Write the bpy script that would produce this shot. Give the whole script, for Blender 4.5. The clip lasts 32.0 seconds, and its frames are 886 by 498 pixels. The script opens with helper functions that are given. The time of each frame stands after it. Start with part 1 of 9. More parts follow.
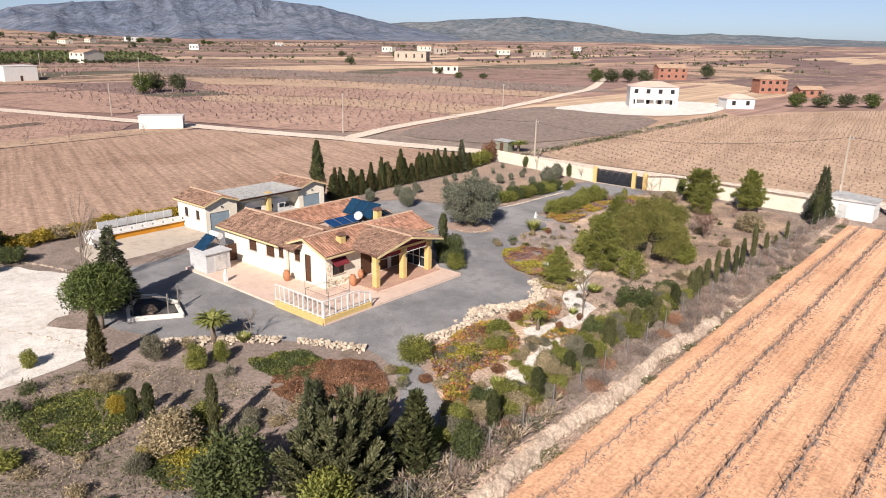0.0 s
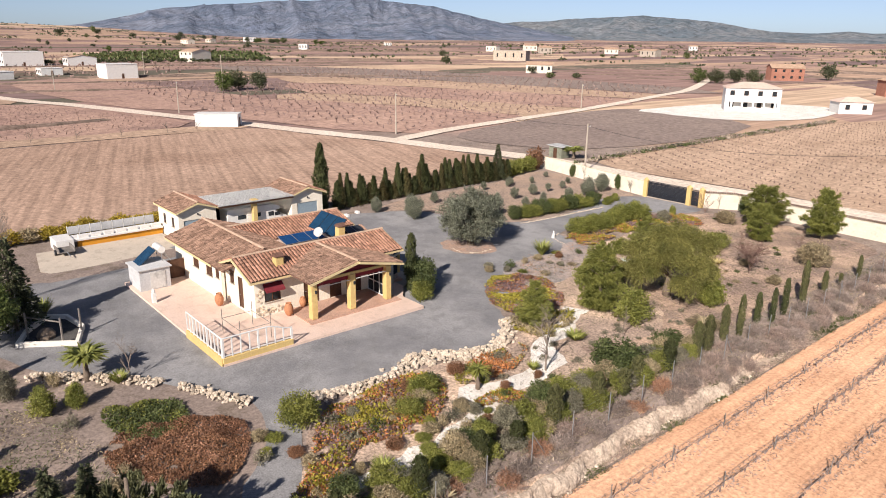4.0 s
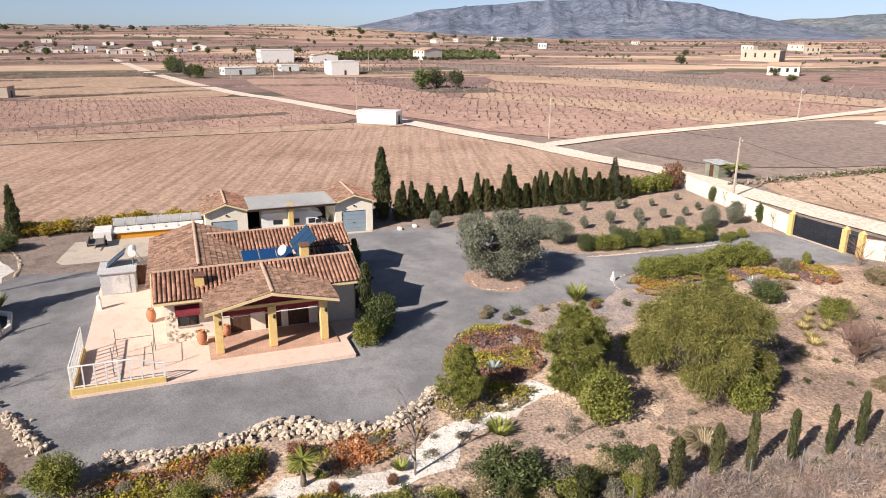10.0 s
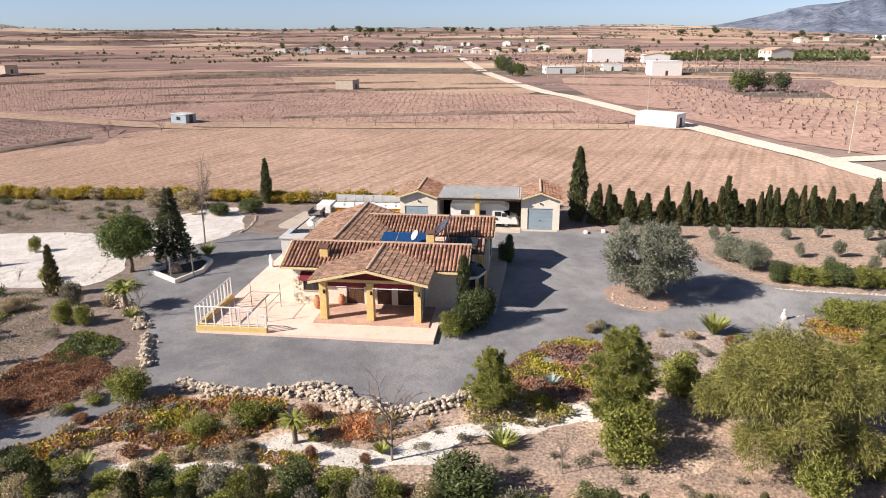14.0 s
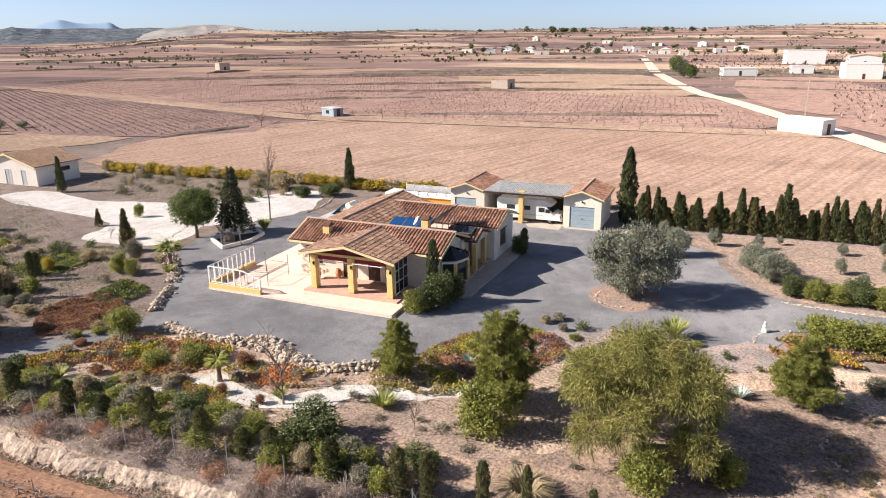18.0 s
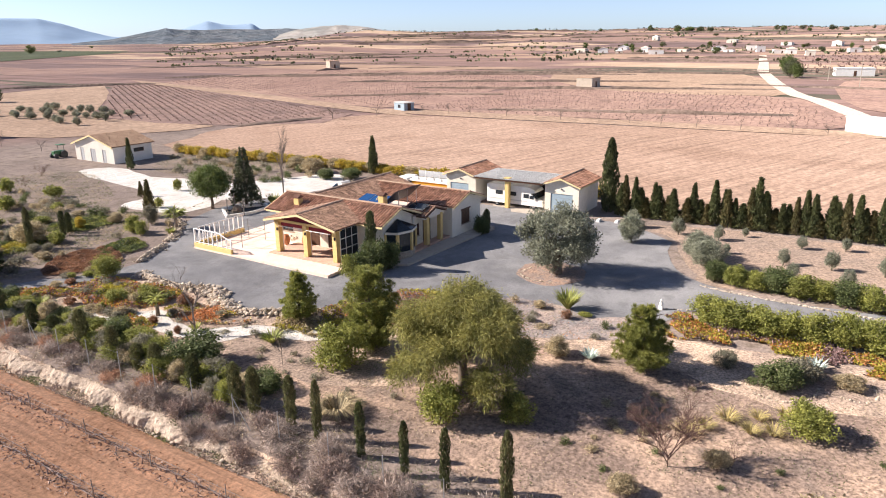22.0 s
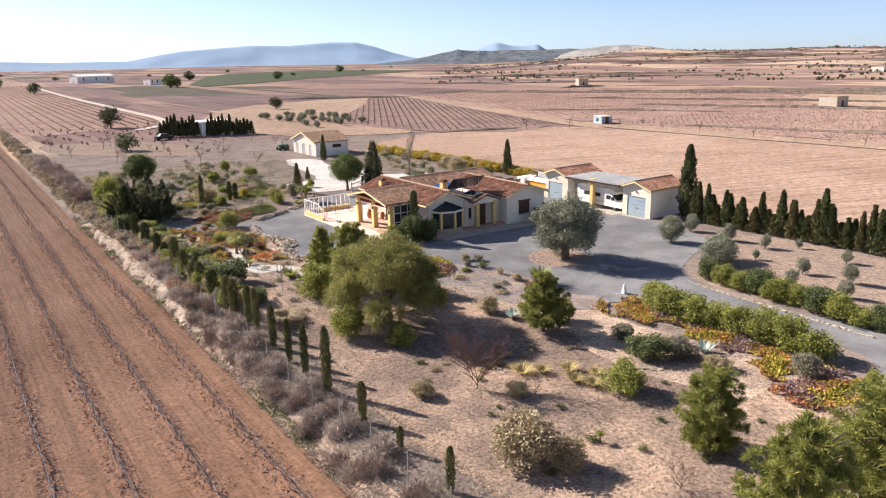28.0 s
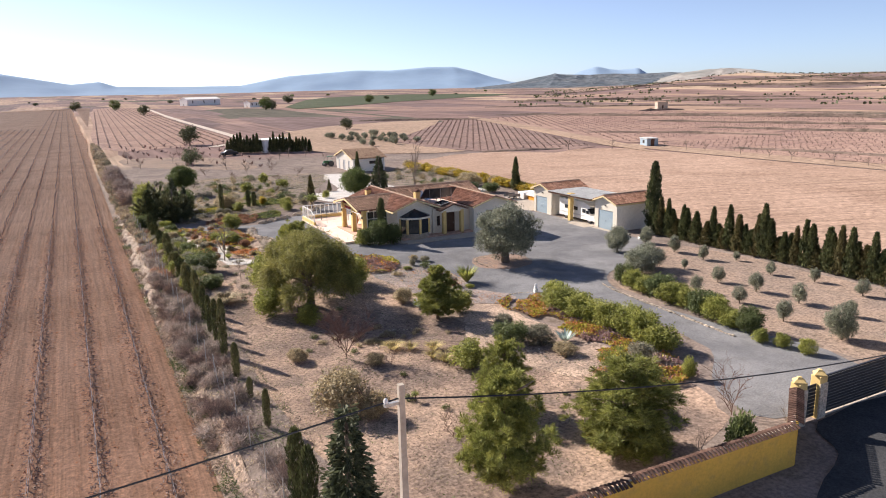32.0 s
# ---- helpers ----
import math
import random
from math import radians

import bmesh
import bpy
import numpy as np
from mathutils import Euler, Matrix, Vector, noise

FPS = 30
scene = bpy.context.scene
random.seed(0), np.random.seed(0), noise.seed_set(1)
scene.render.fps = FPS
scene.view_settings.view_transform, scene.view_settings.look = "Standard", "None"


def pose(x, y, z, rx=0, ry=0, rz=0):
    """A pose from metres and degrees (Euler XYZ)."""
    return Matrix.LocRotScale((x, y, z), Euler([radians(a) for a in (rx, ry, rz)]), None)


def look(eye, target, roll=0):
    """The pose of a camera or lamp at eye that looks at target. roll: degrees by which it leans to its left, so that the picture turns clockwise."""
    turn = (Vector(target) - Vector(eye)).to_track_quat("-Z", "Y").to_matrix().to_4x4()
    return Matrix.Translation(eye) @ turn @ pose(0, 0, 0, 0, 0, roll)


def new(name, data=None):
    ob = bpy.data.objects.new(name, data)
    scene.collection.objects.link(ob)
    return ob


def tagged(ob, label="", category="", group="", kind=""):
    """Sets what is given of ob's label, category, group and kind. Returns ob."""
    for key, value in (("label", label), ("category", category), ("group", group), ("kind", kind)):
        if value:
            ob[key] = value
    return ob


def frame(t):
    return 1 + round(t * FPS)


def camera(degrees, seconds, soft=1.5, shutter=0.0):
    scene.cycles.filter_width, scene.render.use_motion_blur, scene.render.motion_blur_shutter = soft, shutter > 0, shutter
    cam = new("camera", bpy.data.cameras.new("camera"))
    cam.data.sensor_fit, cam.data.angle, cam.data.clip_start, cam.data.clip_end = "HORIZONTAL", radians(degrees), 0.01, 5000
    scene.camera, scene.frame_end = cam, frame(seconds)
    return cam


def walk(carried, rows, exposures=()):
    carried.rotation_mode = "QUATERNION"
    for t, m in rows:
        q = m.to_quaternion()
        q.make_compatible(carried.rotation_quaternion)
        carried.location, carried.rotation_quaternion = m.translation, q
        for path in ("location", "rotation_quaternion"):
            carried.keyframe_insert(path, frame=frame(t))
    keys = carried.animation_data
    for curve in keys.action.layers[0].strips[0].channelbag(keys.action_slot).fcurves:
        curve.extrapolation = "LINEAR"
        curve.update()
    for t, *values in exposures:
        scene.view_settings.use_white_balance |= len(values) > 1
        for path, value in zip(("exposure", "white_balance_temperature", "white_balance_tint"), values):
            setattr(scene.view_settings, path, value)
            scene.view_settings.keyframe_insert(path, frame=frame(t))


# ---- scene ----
cam = camera(64.3, 32.0, 1.0)
METRES, EYE, TILT, LEAN, TURN = 121.2, 20.0, 0.8111, 1.2776, 40.0117
ROWS = [
    (0.0, 0.0, 0.0, 0.0, 0.7, -17.73, -2.19),
    (0.5, 0.0119, 0.0104, -0.0007, 1.87, -17.77, -2.13),
    (1.0, 0.0236, 0.0212, -0.0013, 3.03, -17.81, -2.07),
    (1.5, 0.0351, 0.0323, -0.0019, 4.17, -17.85, -2.02),
    (2.0, 0.0465, 0.0437, -0.0026, 5.29, -17.87, -1.96),
    (2.5, 0.0576, 0.0552, -0.0032, 6.38, -17.91, -1.92),
    (3.0, 0.0685, 0.0668, -0.004, 7.48, -17.95, -1.89),
    (3.5, 0.0791, 0.0786, -0.0045, 8.55, -17.99, -1.86),
    (5.5, 0.1197, 0.1284, -0.006, 12.83, -18.18, -1.67),
    (6.0, 0.1289, 0.1412, -0.0066, 13.9, -18.21, -1.65),
    (6.5, 0.1378, 0.154, -0.0072, 14.97, -18.24, -1.6),
    (7.0, 0.1465, 0.167, -0.0078, 16.5, -18.26, -1.54),
    (7.5, 0.1557, 0.1793, -0.0081, 18.27, -18.3, -1.5),
    (8.0, 0.1657, 0.1912, -0.0081, 20.14, -18.36, -1.43),
    (8.5, 0.1765, 0.2016, -0.0083, 22.07, -18.41, -1.36),
    (9.0, 0.188, 0.2114, -0.0083, 24.5, -18.47, -1.26),
    (9.5, 0.1997, 0.2208, -0.0084, 26.98, -18.51, -1.16),
    (10.0, 0.2115, 0.2301, -0.0088, 29.5, -18.56, -1.04),
    (10.5, 0.2232, 0.2394, -0.0089, 32.13, -18.59, -0.91),
    (11.0, 0.2349, 0.2487, -0.0092, 35.47, -18.63, -0.76),
    (11.5, 0.2464, 0.2585, -0.0092, 39.35, -18.66, -0.56),
    (12.0, 0.2575, 0.2688, -0.0092, 43.23, -18.7, -0.38),
    (12.5, 0.2682, 0.2797, -0.0097, 47.07, -18.7, -0.18),
    (13.0, 0.2786, 0.2908, -0.0099, 50.85, -18.73, -0.03),
    (13.5, 0.2889, 0.3025, -0.0101, 54.17, -18.74, 0.14),
    (14.0, 0.2991, 0.3145, -0.0107, 56.78, -18.72, 0.3),
    (14.5, 0.309, 0.3266, -0.0111, 59.24, -18.73, 0.36),
    (15.0, 0.3187, 0.3388, -0.0114, 61.72, -18.72, 0.49),
    (15.5, 0.3283, 0.3512, -0.0117, 64.21, -18.68, 0.62),
    (17.5, 0.3691, 0.4, -0.0115, 71.73, -18.54, 0.94),
    (18.0, 0.379, 0.4121, -0.0118, 72.4, -18.51, 0.97),
    (18.5, 0.3888, 0.4243, -0.0124, 73.08, -18.5, 0.98),
    (19.0, 0.3983, 0.4368, -0.0131, 73.78, -18.46, 1.02),
    (19.5, 0.4077, 0.4494, -0.0137, 74.57, -18.46, 1.04),
    (20.0, 0.4169, 0.4621, -0.0143, 75.77, -18.44, 1.08),
    (20.5, 0.4259, 0.4749, -0.015, 77.04, -18.42, 1.13),
    (21.0, 0.4348, 0.4879, -0.0156, 78.51, -18.39, 1.19),
    (21.5, 0.4434, 0.501, -0.0165, 80.32, -18.36, 1.27),
    (22.0, 0.4517, 0.5143, -0.0172, 82.29, -18.31, 1.36),
    (22.5, 0.4599, 0.5279, -0.0182, 84.25, -18.25, 1.44),
    (23.0, 0.4675, 0.5415, -0.019, 86.18, -18.2, 1.54),
    (23.5, 0.4747, 0.5544, -0.02, 88.0, -18.15, 1.61),
    (24.0, 0.4819, 0.5683, -0.0208, 89.95, -18.08, 1.67),
    (24.5, 0.4885, 0.5825, -0.0216, 91.86, -17.95, 1.76),
    (25.0, 0.4948, 0.5969, -0.0225, 93.77, -17.8, 1.83),
    (25.5, 0.5005, 0.6114, -0.0234, 95.67, -17.62, 1.87),
    (27.5, 0.5194, 0.6712, -0.0282, 103.06, -16.4, 2.13),
    (28.0, 0.5231, 0.6867, -0.0291, 104.4, -16.11, 2.18),
    (28.5, 0.5265, 0.7022, -0.0299, 105.66, -15.82, 2.22),
    (29.0, 0.5295, 0.7178, -0.0305, 106.87, -15.6, 2.26),
    (29.5, 0.5322, 0.7334, -0.0312, 108.06, -15.37, 2.3),
    (30.0, 0.5347, 0.7491, -0.0321, 109.28, -15.15, 2.34),
    (30.5, 0.5368, 0.7647, -0.0328, 110.47, -14.87, 2.37),
    (31.0, 0.5387, 0.7805, -0.0337, 111.64, -14.54, 2.41),
    (31.5, 0.54, 0.7964, -0.0345, 112.34, -14.23, 2.41),
    (32.0, 0.5406, 0.8094, -0.0353, 112.29, -13.95, 2.39),
]
EXPOSURES = [(0.0, 0.33), (8.0, 0.48), (14.0, 0.74), (19.0, 1.03), (24.0, 1.24), (32.0, 1.1)]
walk(cam, [(t, pose(0, 0, EYE, TILT, LEAN, TURN) @ pose(METRES * x, METRES * y, METRES * z, 90 + pitch, roll, yaw)) for t, x, y, z, yaw, pitch, roll in ROWS], EXPOSURES)

# ---- light: low winter sun and clear sky ----
SUN_EL, SUN_TO = 32.0, (0.446, -0.895)
world = bpy.data.worlds.new("world")
scene.world = world
world.use_nodes = True
wn = world.node_tree
sky = wn.nodes.new("ShaderNodeTexSky")
sky.sky_type = "NISHITA"
sky.sun_disc = False
sky.sun_elevation = radians(SUN_EL)
sky.sun_rotation = math.atan2(SUN_TO[0], SUN_TO[1])
sky.altitude, sky.air_density, sky.dust_density, sky.ozone_density = 1200.0, 0.65, 0.8, 3.0
pale = wn.nodes.new("ShaderNodeHueSaturation")
pale.inputs["Saturation"].default_value = 0.74
tint = wn.nodes.new("ShaderNodeMixRGB")
tint.blend_type = "MULTIPLY"
tint.inputs[0].default_value, tint.inputs[2].default_value = 1.0, (0.97, 1.0, 1.12, 1.0)
wn.links.new(sky.outputs[0], pale.inputs["Color"])
wn.links.new(pale.outputs[0], tint.inputs[1])
wn.links.new(tint.outputs[0], wn.nodes["Background"].inputs[0])
wn.nodes["Background"].inputs[1].default_value = 0.066
sun = new("sun", bpy.data.lights.new("sun", "SUN"))
sun.data.energy, sun.data.angle, sun.data.color = 5.0, radians(0.53), (1.0, 0.90, 0.82)
sun.matrix_world = look((0, 0, 60), (-SUN_TO[0] * 60 * math.cos(radians(SUN_EL)), -SUN_TO[1] * 60 * math.cos(radians(SUN_EL)), 60 - 60 * math.sin(radians(SUN_EL))))


# ---- materials ----
def rgb(c):
    return (c[0], c[1], c[2], 1.0)


def mat(name, a, b, big=1.0, fine=20.0, rough=0.85, bump=0.3, metal=0.0, island=0.0, each=0.0, dark=None, dist=0.02, spots=0.5, fc=0.4, edge=0.14):
    """Two base colours mixed by a broad noise, a fine grain on top, bump from the grain, and some change from piece to piece."""
    m = bpy.data.materials.new(name)
    m.use_nodes = True
    nt = m.node_tree
    n, ln = nt.nodes, nt.links
    bs = n["Principled BSDF"]
    geo = n.new("ShaderNodeNewGeometry")
    n1 = n.new("ShaderNodeTexNoise")
    n1.inputs["Scale"].default_value, n1.inputs["Detail"].default_value, n1.inputs["Roughness"].default_value = big, 5.0, 0.62
    n2 = n.new("ShaderNodeTexNoise")
    n2.inputs["Scale"].default_value, n2.inputs["Detail"].default_value, n2.inputs["Roughness"].default_value = fine, 4.0, 0.7
    for k in (n1, n2):
        ln.new(geo.outputs["Position"], k.inputs["Vector"])
    r1 = n.new("ShaderNodeMapRange")
    r1.inputs["From Min"].default_value, r1.inputs["From Max"].default_value = 0.5 - edge, 0.5 + edge
    ln.new(n1.outputs["Fac"], r1.inputs["Value"])
    mix = n.new("ShaderNodeMixRGB")
    mix.inputs[1].default_value, mix.inputs[2].default_value = rgb(a), rgb(b)
    ln.new(r1.outputs[0], mix.inputs[0])
    out = mix.outputs[0]
    if dark:
        n3 = n.new("ShaderNodeTexNoise")
        n3.inputs["Scale"].default_value, n3.inputs["Detail"].default_value = big * 3.7, 6.0
        ln.new(geo.outputs["Position"], n3.inputs["Vector"])
        r3 = n.new("ShaderNodeMapRange")
        r3.inputs["From Min"].default_value, r3.inputs["From Max"].default_value = 0.52, 0.66
        ln.new(n3.outputs["Fac"], r3.inputs["Value"])
        k3 = n.new("ShaderNodeMath")
        k3.operation = "MULTIPLY"
        k3.inputs[1].default_value = spots
        ln.new(r3.outputs[0], k3.inputs[0])
        m3 = n.new("ShaderNodeMixRGB")
        m3.inputs[2].default_value = rgb(dark)
        ln.new(k3.outputs[0], m3.inputs[0])
        ln.new(out, m3.inputs[1])
        out = m3.outputs[0]
    r2 = n.new("ShaderNodeMapRange")
    r2.inputs["From Min"].default_value, r2.inputs["From Max"].default_value = 0.28, 0.72
    r2.inputs["To Min"].default_value, r2.inputs["To Max"].default_value = 1 - fc, 1 + fc
    ln.new(n2.outputs["Fac"], r2.inputs["Value"])
    val = r2.outputs[0]
    for amount, kind in ((island, "island"), (each, "each")):
        if amount:
            src = geo.outputs["Random Per Island"] if kind == "island" else n.new("ShaderNodeObjectInfo").outputs["Random"]
            rr = n.new("ShaderNodeMapRange")
            rr.inputs["To Min"].default_value, rr.inputs["To Max"].default_value = 1 - amount, 1 + amount
            ln.new(src, rr.inputs["Value"])
            mu = n.new("ShaderNodeMath")
            mu.operation = "MULTIPLY"
            ln.new(val, mu.inputs[0])
            ln.new(rr.outputs[0], mu.inputs[1])
            val = mu.outputs[0]
    hs = n.new("ShaderNodeVectorMath")
    hs.operation = "SCALE"
    ln.new(out, hs.inputs[0])
    ln.new(val, hs.inputs["Scale"])
    ln.new(hs.outputs[0], bs.inputs["Base Color"])
    bs.inputs["Roughness"].default_value, bs.inputs["Metallic"].default_value = rough, metal
    bs.inputs["Specular IOR Level"].default_value = 0.3
    if rough >= 0.9:
        bs.inputs["Diffuse Roughness"].default_value = 0.4
        bs.inputs["Specular IOR Level"].default_value = 0.04
    if bump:
        bp = n.new("ShaderNodeBump")
        bp.inputs["Strength"].default_value, bp.inputs["Distance"].default_value = bump, dist
        ln.new(n2.outputs["Fac"], bp.inputs["Height"])
        ln.new(bp.outputs[0], bs.inputs["Normal"])
    return m


def leafy(name, a, b, trans=0.25, rough=0.6, island=0.42):
    """Foliage: each leaf its own shade, some light passing through."""
    a, b = tuple(c * 1.14 for c in a), tuple(c * 1.28 for c in b)
    m = mat(name, a, b, 0.9, 9.0, rough, 0.0, island=island, each=0.12)
    bs = m.node_tree.nodes["Principled BSDF"]
    src = bs.inputs["Base Color"].links[0].from_socket
    n, ln = m.node_tree.nodes, m.node_tree.links
    tr = n.new("ShaderNodeBsdfTranslucent")
    ln.new(src, tr.inputs["Color"])
    mx = n.new("ShaderNodeMixShader")
    mx.inputs[0].default_value = trans + 0.08
    ln.new(bs.outputs[0], mx.inputs[1])
    ln.new(tr.outputs[0], mx.inputs[2])
    ln.new(mx.outputs[0], n["Material Output"].inputs["Surface"])
    return m


def furrowed(name, a, b, angle, width, depth=0.5, big=0.03, wobble=2.0, fine=3.0, contrast=0.75):
    """Worked soil: parallel furrows at an angle, with clods and broad patches."""
    m = mat(name, a, b, big, fine, 0.95, 0.5, dist=0.06, dark=(a[0] * 0.7, a[1] * 0.66, a[2] * 0.64), spots=0.35)
    n, ln = m.node_tree.nodes, m.node_tree.links
    bs = n["Principled BSDF"]
    geo = n.new("ShaderNodeNewGeometry")
    mp = n.new("ShaderNodeMapping")
    mp.inputs["Rotation"].default_value = (0, 0, radians(-angle))
    ln.new(geo.outputs["Position"], mp.inputs["Vector"])
    st = n.new("ShaderNodeVectorMath")
    st.operation = "MULTIPLY"
    st.inputs[1].default_value = (0.03 / width, 0.9 / width, 0.0)
    ln.new(mp.outputs[0], st.inputs[0])
    wv = n.new("ShaderNodeTexNoise")
    wv.inputs["Scale"].default_value, wv.inputs["Detail"].default_value, wv.inputs["Roughness"].default_value = 1.0, wobble, 0.6
    ln.new(st.outputs[0], wv.inputs["Vector"])
    src = bs.inputs["Base Color"].links[0].from_socket
    rr = n.new("ShaderNodeMapRange")
    rr.inputs["From Min"].default_value, rr.inputs["From Max"].default_value = 0.34, 0.58
    rr.inputs["To Min"].default_value, rr.inputs["To Max"].default_value = contrast, 1.06
    ln.new(wv.outputs["Fac"], rr.inputs["Value"])
    sc = n.new("ShaderNodeVectorMath")
    sc.operation = "SCALE"
    ln.new(src, sc.inputs[0])
    ln.new(rr.outputs[0], sc.inputs["Scale"])
    ln.new(sc.outputs[0], bs.inputs["Base Color"])
    bp = n.new("ShaderNodeBump")
    bp.inputs["Strength"].default_value, bp.inputs["Distance"].default_value = depth, 0.15
    ln.new(wv.outputs["Fac"], bp.inputs["Height"])
    ln.new(bs.inputs["Normal"].links[0].from_socket, bp.inputs["Normal"])
    ln.new(bp.outputs[0], bs.inputs["Normal"])
    bs.inputs["Diffuse Roughness"].default_value = 1.0 if angle == 90 else 0.25
    return m


